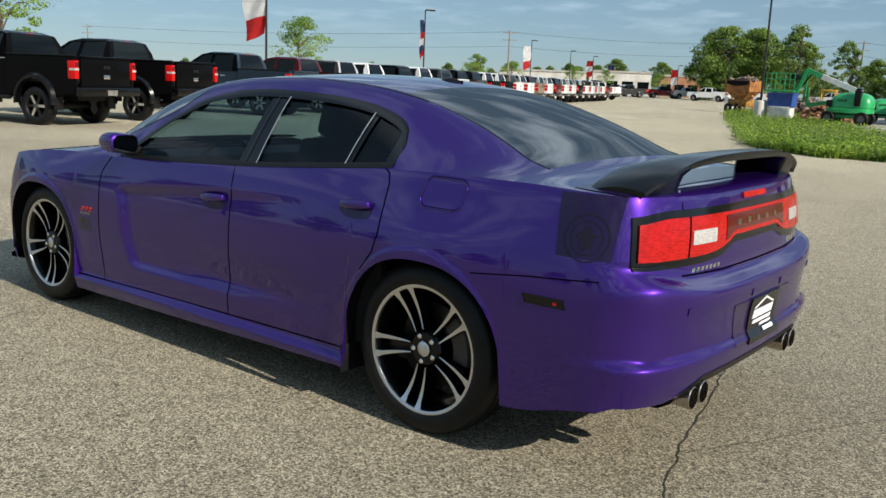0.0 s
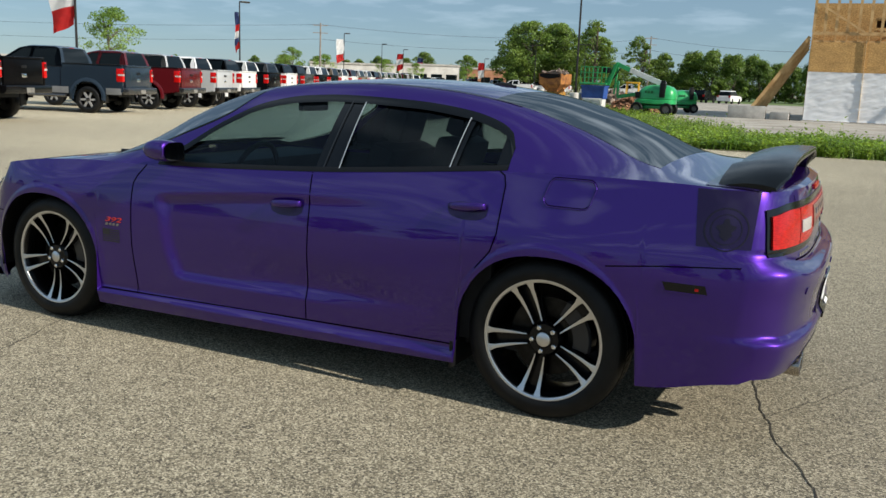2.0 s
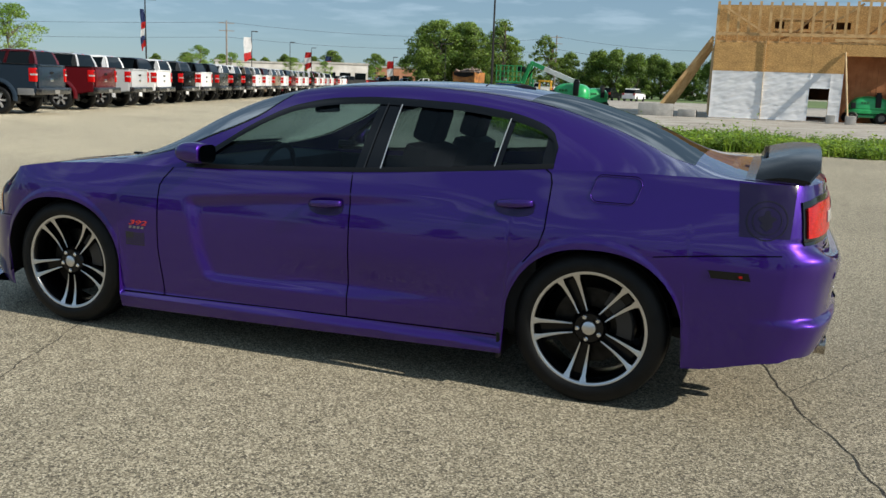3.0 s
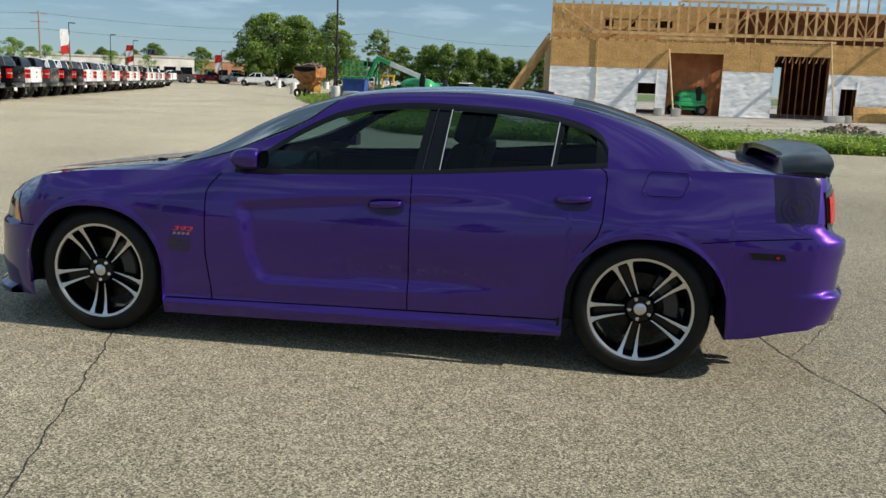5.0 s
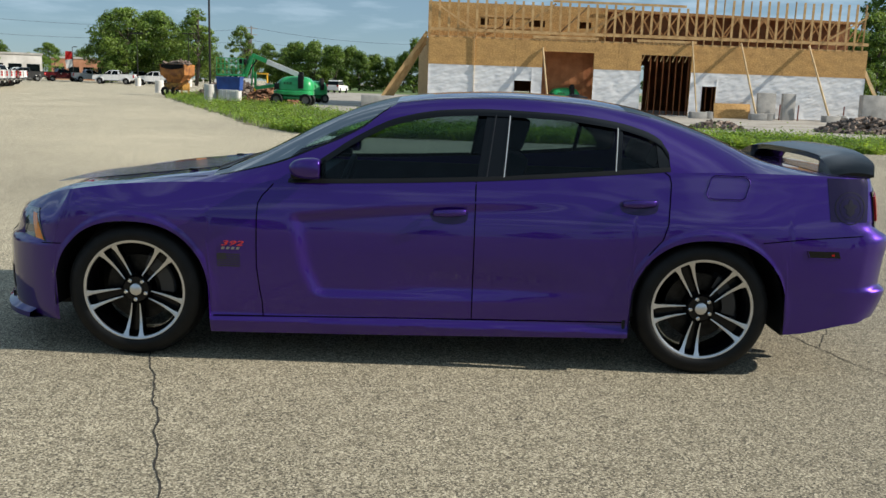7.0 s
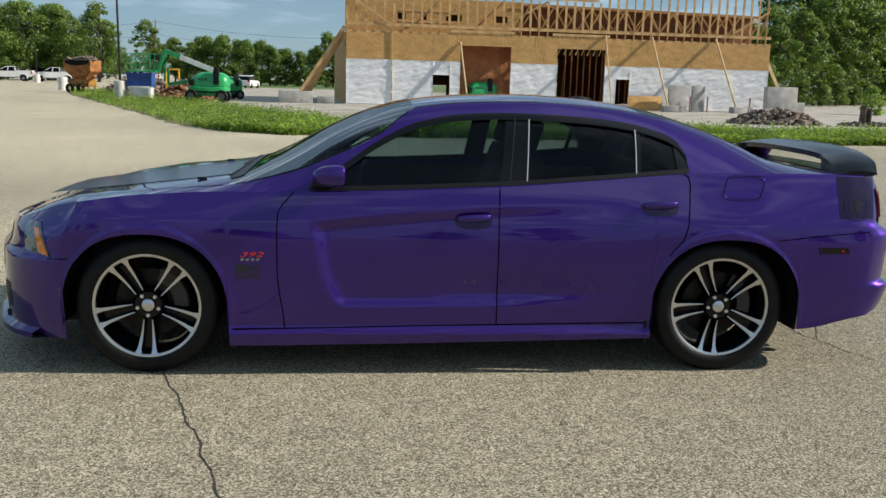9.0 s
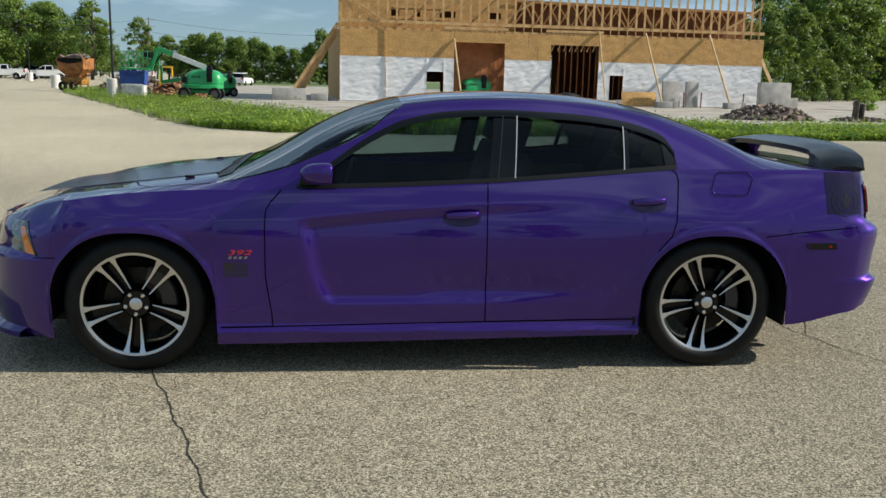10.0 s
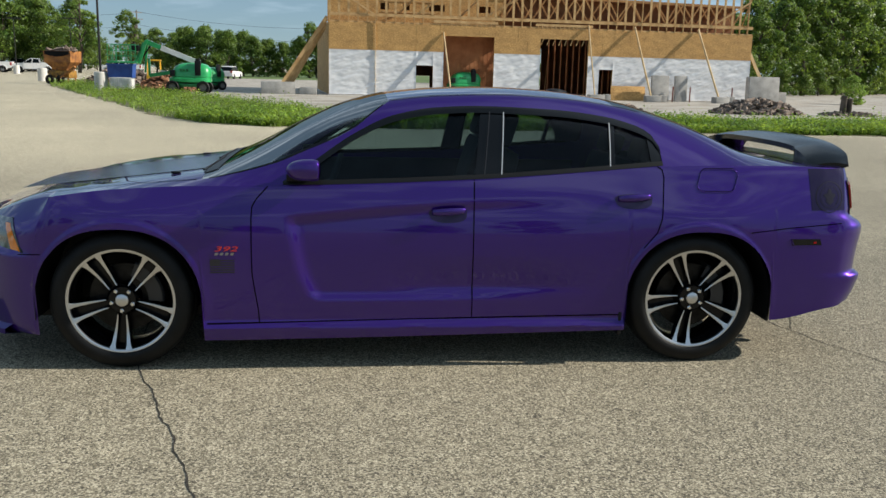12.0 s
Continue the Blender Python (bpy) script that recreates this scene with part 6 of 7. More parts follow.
sapling.matrix_basis = pose(-42.3, 38, 0)
tagged(sapling, "young light-green tree beside the parked trucks", "tree", "young lot trees")
shrub.matrix_basis = pose(72, 84, 0)
tagged(shrub, "light-green shrub at the wood edge", "shrub", "shrubs at the wood edge")
for x, y, s in ((-62, 157, 0.80), (-55, 160, 1.02), (-48, 162, 0.85)):
    plant(oak, x, y, s, 70 * s * x % 360, "broad dark-green oak with a dense crown", OAKS)
plant(tall, -36.6, 150, 0.80, 80, "tall thin tree with a loose green crown", OAKS)
plant(oak2, -32.5, 152, 0.62, 30, "mid-sized green tree in the belt", "bushy tree belt")
for x, y, s, r in ((-58, 146, 0.45, 9), (-46, 146, 0.40, 80), (-20.5, 151, 0.92, 40), (-27.5, 152, 0.98, 90), (-16.5, 153, 0.84, 190), (-8.5, 150, 0.80, 20), (-5.5, 152, 0.92, 130), (-2.5, 151, 0.80, 250), (1.5, 155, 0.8, 10), (-13.0, 160, 0.5, 60), (-18.5, 157, 0.95, 15), (-14.2, 157, 0.80, 75), (-11.5, 156, 0.74, 140), (-22.5, 158, 0.95, 210), (-4.2, 157, 0.85, 300)):
    plant(bushy, x, y, s, r, "bushy green tree leafed to the ground", "bushy tree belt")
plant(tall, -6.5, 150, 0.72, 200, "slender sparse tree with a thin crown", "bushy tree belt")
# wood on the other side of the building
for i, (x, y, s, src) in enumerate(((40, 79, 0.62, maple), (45, 84, 0.76, maple), (50, 89, 0.92, maple), (55, 93, 1.0, oak2), (59, 98, 1.15, maple), (64, 102, 1.2, maple), (69, 107, 1.2, oak), (74, 112, 1.25, maple), (80, 117, 1.3, maple), (38, 88, 0.55, oak2), (43, 94, 0.70, oak), (49, 100, 0.92, oak2), (56, 106, 1.25, oak), (63, 112, 1.3, oak2), (71, 120, 1.4, oak), (33, 96, 0.6, oak), (26, 106, 0.7, oak2), (18, 112, 0.85, maple))):
    plant(src, x, y, s, 47 * i, "dense green woodland tree", "trees of the wood")
for i, (x, y, s) in enumerate(((39, 75, 0.5), (42.5, 78.5, 0.62), (46.5, 82, 0.55), (50, 85.5, 0.7), (54, 89, 0.6), (58, 93.5, 0.7), (62, 97.5, 0.62), (67, 102, 0.75), (72, 107, 0.7), (77, 112, 0.8))):
    plant(hazel, x, y, s, 67 * i, "low bushy growth at the wood edge", "trees of the wood")
plant(shrub, 60.5, 84.5, 1.2, 50, "light-green shrub at the wood edge", "shrubs at the wood edge")
# saplings along the truck row and far trees
for x, y, s, r in ((-50.5, 22.0, 1.55, 30), (-58.8, 80, 0.88, 120), (-84, 124, 1.0, 60), (-99, 170, 1.1, 10), (-92, 172, 1.0, 200), (-76, 165, 0.9, 90)):
    plant(sapling, x, y, s, r, "young light-green tree beside the parked trucks", "young lot trees")
for i in range(44):
    x = -190 + i * 3.5 + rng.uniform(-2, 2)
    plant((oak, oak2, bushy)[i % 3], x, 232 + rng.uniform(-8, 8), rng.uniform(0.45, 0.78), rng.uniform(0, 360), "far green tree on the skyline", "far skyline trees")
for i in range(16):
    plant((oak2, bushy)[i % 2], -210 + 6 * i, 92 + rng.uniform(-8, 8) + 5 * i, rng.uniform(0.28, 0.42), rng.uniform(0, 360), "far green tree on the skyline", "far skyline trees")
# trees behind the camera close the view
for i in range(30):
    a = radians(180 + 190 * (i + 0.5) / 30 - 5)
    d = 75 + rng.uniform(-10, 10)
    plant((oak, oak2, bushy)[i % 3], d * math.cos(a), d * math.sin(a), rng.uniform(0.45, 0.75), rng.uniform(0, 360), "green tree across the road", "trees round the lot")
# weathered stump by the yard, and a shrub behind it
stump = thing("stump", "dark weathered split stump beside the rubble", "stump")
for px, w, h in ((-0.13, 0.26, 0.92), (0.14, 0.22, 0.80)):
    bm = bmesh.new()
    rows = []
    for k in range(6):
        z = h * k / 5
        rows.append([Vector((px + w * (0.55 - 0.04 * k) * math.cos(a) * (1 + 0.10 * math.sin(3 * a + px * 9 + k)), 0.20 * math.sin(a), z + (0.05 * math.sin(4 * a) if k == 5 else 0))) for a in np.linspace(0, 2 * math.pi, 15)])
    rows.append([Vector((px, 0, h - 0.03))] * 15)
    grid_faces(bm, rows)
    bmesh.ops.remove_doubles(bm, verts=bm.verts, dist=0.0005)
    bmesh.ops.recalc_face_normals(bm, faces=bm.faces)
    part("stump_half", bm, BARK, stump)
stump.matrix_basis = pose(22.5, 33.3, 0)
plant(sprout, 34.3, 52.6, 0.74, 0, "round light-green shrub on the bare yard", "shrubs at the wood edge")


# ---- trucks ----
def truck_paint(name, c):
    m = noisy(name, tuple(v * 0.92 for v in c), c, 1.5, 0.16, coat=0.3)
    m.node_tree.nodes["Principled BSDF"].inputs["Specular IOR Level"].default_value = 0.25 if max(c) > 0.03 else 0.05
    m.node_tree.nodes["Principled BSDF"].inputs["Coat Weight"].default_value = 0.3 if max(c) > 0.03 else 0.0
    return m


def cab_piece(name, pts, s, paint, t):
    bm = bmesh.new()
    vs = [bm.verts.new(p) for p in pts]
    bm.faces.new(vs if s < 0 else vs[::-1])
    bmesh.ops.solidify(bm, geom=bm.faces[:], thickness=0.03)
    part(name, bm, paint, t)


def make_truck(paint, lift=0.0, tyre=0.42, flare=0.025, band=None):
    """A crew-cab pickup along x, nose to +x, standing on z = 0; the middle of its wheelbase at the origin."""
    t = thing("pickup_truck", "", "")
    ax = (-1.85, 1.85)
    L = lift or 0.08
    arch = tyre + 0.09
    pts = [(-3.02, 0.62 + L), (-3.03, 1.24 + L), (-3.02, 1.42 + L), (-1.02, 1.43 + L), (-1.0, 1.33 + L), (1.15, 1.30 + L), (1.5, 1.28 + L), (2.75, 1.18 + L), (2.86, 1.05 + L), (2.86, 0.55 + L)]
    lowz = 0.48 + L
    for c in ax[::-1]:
        pts.append((c + arch * 1.02, lowz))
        for a in np.linspace(0, 180, 13):
            pts.append((c + arch * math.cos(radians(a)), tyre + L * 0.6 + 0.02 + arch * math.sin(radians(a))))
        pts.append((c - arch * 1.02, lowz))
    pts.append((-3.0, 0.58 + L))
    for sy in (-1, 1):
        part("side_panel", side_plate(pts, sy * 0.99, sy * 0.88, 0.03), paint, t)
        for c in ax:
            bm = bmesh.new()
            rws = []
            for a in np.linspace(-8, 188, 17):
                ca, sa = math.cos(radians(a)), math.sin(radians(a))
                rws.append([Vector((c + r * ca, sy * yy, tyre + L * 0.6 + 0.02 + r * sa)) for r, yy in ((arch - 0.015, 0.90), (arch - 0.015, 1.0 + flare), (arch + 0.05, 1.0 + flare), (arch + 0.11, 0.985))])
            grid_faces(bm, rws)
            bmesh.ops.recalc_face_normals(bm, faces=bm.faces)
            part("wheel_flare", bm, GLOSS if lift else paint, t)
            bm = bmesh.new()
            box(bm, c - arch - 0.06, c - arch - 0.03, sy * 0.86 - 0.13, sy * 0.86 + 0.13, 0.30 + L * 0.4, 0.62 + L, bevel=0.008)
            part("mud_flap", bm, TRIM, t)
        bm = bmesh.new()
        box(bm, -3.0, -1.03, sy * 0.935 - 0.055, sy * 0.935 + 0.055, 1.425 + L, 1.452 + L, bevel=0.008)
        part("bed_rail", bm, TRIM, t)
        bm = bmesh.new()
        tube(bm, (-1.15, sy * 1.02, 0.44 + L), (1.25, sy * 1.02, 0.44 + L), 0.05, n=10)
        part("side_step", bm, TRIM if lift else TRUCK_CHROME, t)
        if band:
            for x0, x1 in ((-2.98, -1.85 - arch - 0.12), (-1.85 + arch + 0.12, 1.85 - arch - 0.12)):
                bm = bmesh.new()
                box(bm, x0, x1, sy * 0.975 - 0.02, sy * 0.975 + 0.02, 0.52 + L, 0.72 + L, bevel=0.006)
                part("lower_band", bm, band, t, "silver lower paint band")
    # hood, nose, tailgate, bed
    bm = bmesh.new()
    rows = [[Vector((x, y, z + L - 0.05 * (y / 0.9) ** 2)) for y in np.linspace(-0.9, 0.9, 9)] for x, z in ((1.1, 1.31), (1.5, 1.30), (2.2, 1.26), (2.7, 1.20), (2.84, 1.10), (2.87, 0.95), (2.87, 0.6))]
    grid_faces(bm, rows, flip=True)
    part("hood", bm, paint, t)
    tg = bmesh.new()
    box(tg, -3.06, -2.98, -0.80, 0.80, 0.68 + L, 1.42 + L, bevel=0.02)
    gate = part("tailgate", tg, paint, t)
    bm = bmesh.new()
    box(bm, -3.075, -3.055, -0.11, 0.11, 1.16 + L, 1.23 + L, bevel=0.004)
    part("gate_handle", bm, TRIM, gate)
    bm = bmesh.new()
    box(bm, -3.068, -3.058, -0.10, 0.10, 0.93 + L, 1.02 + L, bevel=0.003)
    part("gate_emblem", bm, CHROME, gate)
    bm = bmesh.new()
    box(bm, -3.10, -3.00, -0.80, 0.80, 1.39 + L, 1.435 + L, bevel=0.012)
    part("gate_lip", bm, paint, gate)
    bm = bmesh.new()
    box(bm, -3.064, -3.05, -0.72, 0.72, 0.76 + L, 0.80 + L, bevel=0.004)
    part("gate_crease", bm, paint, gate)
    bm = bmesh.new()
    box(bm, -2.98, -1.05, -0.88, 0.88, 0.82 + L, 0.88 + L)
    box(bm, -1.08, -1.02, -0.88, 0.88, 0.85 + L, 1.42 + L)
    part("bed", bm, TRIM, t)
    bm = bmesh.new()
    box(bm, -2.6, 2.6, -0.45, 0.45, 0.45 + L * 0.8, 0.62 + L)
    box(bm, -1.0, 1.2, -0.88, 0.88, 0.46 + L, 0.55 + L)
    tube(bm, (-1.85, -0.7, tyre), (-1.85, 0.7, tyre), 0.09, n=8)
    tube(bm, (1.85, -0.7, tyre), (1.85, 0.7, tyre), 0.07, n=8)
    part("chassis", bm, TRIM, t)
    # lamps and bumper
    for sy in (-1, 1):
        bm = bmesh.new()
        box(bm, -3.06, -2.84, sy * 1.0 - (0.13 if sy > 0 else 0), sy * 1.0 + (0.13 if sy < 0 else 0), 0.92 + L, 1.33 + L, bevel=0.025)
        lamp = part("tail_lamp", bm, TAIL_RED, t, "red tail lamp")
        bm = bmesh.new()
        box(bm, -3.066, -2.9, sy * 0.945 - 0.062, sy * 0.945 + 0.062, 1.11 + L, 1.16 + L)
        part("reverse_lens", bm, WHITE_LENS, lamp)
        bm = bmesh.new()
        box(bm, -3.070, -2.95, sy * 0.935 - 0.05, sy * 0.935 + 0.05, 1.185 + L, 1.29 + L, bevel=0.01)
        part("lamp_cell", bm, LENS_DK, lamp, "dark red lamp cell")
    bm = bmesh.new()
    box(bm, -3.22, -3.02, -0.96, 0.96, 0.54 + L, 0.74 + L, bevel=0.03)
    bump = part("rear_bumper", bm, GLOSS if lift else TRUCK_CHROME, t, "rear bumper")
    bm = bmesh.new()
    box(bm, -3.23, -3.21, -0.16, 0.16, 0.56 + L, 0.68 + L)
    part("plate", bm, DUSTY, bump)
    bm = bmesh.new()
    box(bm, 2.80, 2.98, -0.95, 0.95, 0.48 + L, 0.70 + L, bevel=0.03)
    part("front_bumper", bm, TRUCK_CHROME, t)
    bm = bmesh.new()
    box(bm, 2.86, 2.90, -0.72, 0.72, 0.74 + L, 1.10 + L, bevel=0.01)
    part("grille", bm, TRIM, t)
    # cab
    zb, zt = 1.33 + L, 1.95 + L
    prof = [(-1.00, zb, 0.945), (-0.93, zb + 0.30, 0.86), (-0.82, zt - 0.06, 0.74), (-0.60, zt, 0.66), (0.25, zt, 0.66), (0.55, zt - 0.07, 0.72), (1.20, zb + 0.08, 0.90), (1.38, zb, 0.94)]
    bm = bmesh.new()
    rows = []
    for x, z, y in prof:
        rows.append([Vector((x, s * y, z)) for s in (-1, -0.80, 0, 0.80, 1)])
    for r in rows[2:6]:
        for v in r[1:4]:
            v.z += 0.025
    grid_faces(bm, rows, keep=lambda i, j: i in (2, 3, 4))
    # pillars and roof rails as a shell: side frames
    for s in (-1, 1):
        lo = [Vector((x, s * 0.945, zb)) for x in (-1.0, -0.78, 0.10, 0.22, 1.22, 1.38)]
        hi = [Vector((x, s * y, z)) for x, y, z in ((-0.80, 0.74, zt - 0.05), (-0.62, 0.70, zt - 0.03), (0.02, 0.69, zt - 0.02), (0.14, 0.69, zt - 0.02), (0.40, 0.71, zt - 0.06), (0.56, 0.725, zt - 0.07))]
        for a in (0, 2, 4):
            cab_piece("cab_pillar", (lo[a], lo[a + 1], hi[a + 1], hi[a]), s, paint, t)
        cab_piece("roof_rail", (Vector((-0.82, s * 0.74, zt - 0.06)), Vector((0.56, s * 0.725, zt - 0.07)), Vector((0.25, s * 0.66, zt)), Vector((-0.60, s * 0.66, zt))), s, paint, t)
    bmesh.ops.delete(bm, geom=[v for v in bm.verts if not v.link_faces], context="VERTS")
    bmesh.ops.recalc_face_normals(bm, faces=bm.faces)
    bmesh.ops.solidify(bm, geom=bm.faces[:], thickness=0.03)
    part("cab_roof", bm, paint, t)
    bm = bmesh.new()
    grid_faces(bm, [r[1:4] for r in rows[0:3]])
    part("rear_window", bm, TRUCK_GLASS, t, "dark rear window")
    for cols in (slice(0, 2), slice(3, 5)):
        bm = bmesh.new()
        grid_faces(bm, [r[cols] for r in rows[0:3]])
        bmesh.ops.recalc_face_normals(bm, faces=bm.faces)
        part("cab_corner", bm, paint, t)
    bm = bmesh.new()
    box(bm, -1.03, -0.985, -0.90, 0.90, zb - 0.06, zb + 0.09, bevel=0.015)
    part("cab_back", bm, paint, t)
    bm = bmesh.new()
    grid_faces(bm, rows[5:8])
    part("windshield", bm, TRUCK_GLASS, t)
    for s in (-1, 1):
        bm = bmesh.new()
        grid_faces(bm, [[Vector((-0.97, s * 0.935, zb)), Vector((-0.78, s * 0.735, zt - 0.06))], [Vector((0.15, s * 0.935, zb)), Vector((0.08, s * 0.685, zt - 0.03))], [Vector((1.34, s * 0.93, zb)), Vector((0.54, s * 0.715, zt - 0.08))]])
        part("side_window", bm, TRUCK_GLASS, t, "dark side window")
        bm = bmesh.new()
        box(bm, -0.98, 1.30, s * 0.952 - 0.012, s * 0.952 + 0.012, zb - 0.012, zb + 0.014, bevel=0.004)
        part("window_trim", bm, CHROME if lift else TRIM, t)
        bm = bmesh.new()
        box(bm, 0.98, 1.12, s * 1.14 - 0.10, s * 1.14 + 0.10, zb + 0.05, zb + 0.30, bevel=0.03)
        tube(bm, (1.08, s * 0.93, zb + 0.1), (1.08, s * 1.1, zb + 0.14), 0.025, n=6)
        part("wing_mirror", bm, TRIM, t)
        for xx in (-0.55, 0.45):
            bm = bmesh.new()
            box(bm, xx, xx + 0.20, s * 0.99 - 0.02, s * 0.99 + 0.025, 1.17 + L, 1.21 + L, bevel=0.008)
            part("door_handle", bm, paint if lift else CHROME, t)
            bm = bmesh.new()
            box(bm, xx - 0.42, xx - 0.412, s * 0.992 - 0.003, s * 0.992 + 0.003, 0.56 + L, 1.30 + L)
            part("door_seam", bm, GAP, t)
    bm = bmesh.new()
    box(bm, -0.80, -0.74, -0.10, 0.10, zt - 0.050, zt - 0.022)
    part("brake_lamp", bm, TAIL_RED, t)
    for c in ax:
        for s in (-1, 1):
            w = part("wheel", bmesh.new(), RUBBER, t)
            bm = bmesh.new()
            lathe(bm, [(0.13, tyre * 0.62), (0.14, tyre * 0.75), (0.125, tyre * 0.96), (0.08, tyre), (-0.08, tyre), (-0.125, tyre * 0.96), (-0.14, tyre * 0.75), (-0.12, tyre * 0.62), (0.0, tyre * 0.6), (0.13, tyre * 0.62)], 32)
            bmesh.ops.recalc_face_normals(bm, faces=bm.faces)
            bm.to_mesh(w.data)
            bm.free()
            w.data.shade_smooth()
            w.matrix_basis = pose(c, s * 0.86, tyre, 0, 0, 0 if s < 0 else 180)
            bm = bmesh.new()
            lathe(bm, [(-0.10, tyre * 0.62), (-0.09, tyre * 0.58), (-0.02, tyre * 0.52), (-0.02, 0.001)], 24)
            part("rim_dish", bm, GLOSS, w)
            for k in range(6):
                a = math.pi * k / 3
                bm = bmesh.new()
                box(bm, 0.04, tyre * 0.60, -0.10, -0.06, -0.032, 0.032, Matrix.Rotation(a, 4, "Y"))
                part("rim_spoke", bm, (GLOSS if k % 2 else CHROME) if lift else RIM_GREY, w, smooth=False)
            bm = bmesh.new()
            lathe(bm, [(-0.09, 0.07), (-0.115, 0.06), (-0.118, 0.001)], 12)
            part("hub", bm, TRUCK_CHROME, w)
    return t


RIM_GREY = plain("rim_grey", (0.38, 0.38, 0.38), 0.3, 0.4)
TRUCK_CHROME = plain("truck_chrome", (0.16, 0.16, 0.165), 0.25, 0.9)
TRUCK_GLASS = plain("truck_glass", (0.003, 0.005, 0.006), 0.05, 0.0, 0.0, Specular_IOR_Level=0.18)
TAIL_RED = plain("truck_tail_red", (0.46, 0.005, 0.005), 0.22, 0.0, 0.1, Specular_IOR_Level=0.2)
colours = {"black": (0.004, 0.004, 0.005), "slate": (0.016, 0.026, 0.040), "red": (0.085, 0.006, 0.009), "silver": (0.42, 0.43, 0.44), "white": (0.75, 0.75, 0.74), "charcoal": (0.045, 0.045, 0.045), "tan": (0.22, 0.17, 0.12)}
BAND = truck_paint("band_silver", (0.15, 0.155, 0.16))
src = {k: make_truck(truck_paint("truck_" + k, c), band=BAND if k == "slate" else None) for k, c in colours.items()}
src["lifted"] = make_truck(truck_paint("truck_lifted", (0.0035, 0.0035, 0.004)), 0.17, 0.44, 0.06)
used = set()
ROW = "pickups parked in a row"


def park(kind, x, y, head, word, s=1.0):
    m = pose(x, y, 0.0, 0, 0, head) @ Matrix.Diagonal((1.05, 1.05, 1.05, 1))
    if kind in used:
        o = copy_thing(src[kind], pose(x, y, 0.0, 0, 0, head))
    else:
        used.add(kind)
        o = src[kind]
        o.matrix_basis = m
    return tagged(o, word, "truck", ROW)


def park_by_wheel(kind, yy, word):
    """Parks a truck by the place of its rear wheel on the row's line."""
    h = radians(198)
    wx, wy = -17.5 - 0.354 * (yy - 7.0), yy
    lx, ly = -1.85, 0.95
    park(kind, wx - (lx * math.cos(h) - ly * math.sin(h)), wy - (lx * math.sin(h) + ly * math.cos(h)), 198, word)


names = {"lifted": "black lifted pickup truck with a dark tailgate", "black": "black pickup truck parked tail-out in the row", "slate": "slate-blue pickup truck with a chrome bumper", "red": "dark red pickup truck with chrome wheels", "silver": "silver pickup truck with red tail lamps", "white": "white pickup truck with red tail lamps", "charcoal": "charcoal pickup truck with dark bumper", "tan": "tan-brown pickup truck in the row"}
order = [('lifted', 7.03), ('lifted', 10.5), ('slate', 16.7), ('red', 20.9), ('silver', 24.3), ('white', 27.2), ('black', 30.8), ('white', 33.6), ('charcoal', 36.9), ('black', 39.8), ('black', 42.6), ('white', 45.3), ('white', 48.2), ('tan', 51.2), ('white', 54.1), ('red', 57.0), ('white', 60.0), ('white', 63.0), ('black', 66), ('white', 69), ('white', 72), ('silver', 75), ('white', 78), ('red', 81), ('white', 84.5)]
for kind, yy in order:
    park_by_wheel(kind, yy, names[kind])
# across the far end of the lot
for kind, x, y, h in (("white", -52.5, 133, 188), ("white", -46.5, 134, 190), ("white", -52, 96, 178), ("white", -57, 103, 185), ("charcoal", -70, 140, 215), ("white", -74, 146, 215), ("red", -68, 150, 40), ("silver", -64, 152, 40), ("black", -60, 154, 40), ("slate", -56, 155, 40), ("black", -78, 150, 215), ("white", -36, 142, 185)):
    park(kind, x, y, h, names[kind])


# ---- boom lift ----
GREEN = noisy("lift_green", (0.010, 0.26, 0.070), (0.02, 0.36, 0.11), 1.5, 0.35, coat=0.4)
OFFWHITE = noisy("boom_white", (0.55, 0.56, 0.54), (0.70, 0.71, 0.69), 2, 0.5)


DARKGREEN = plain("print_green", (0.006, 0.12, 0.035), 0.5)


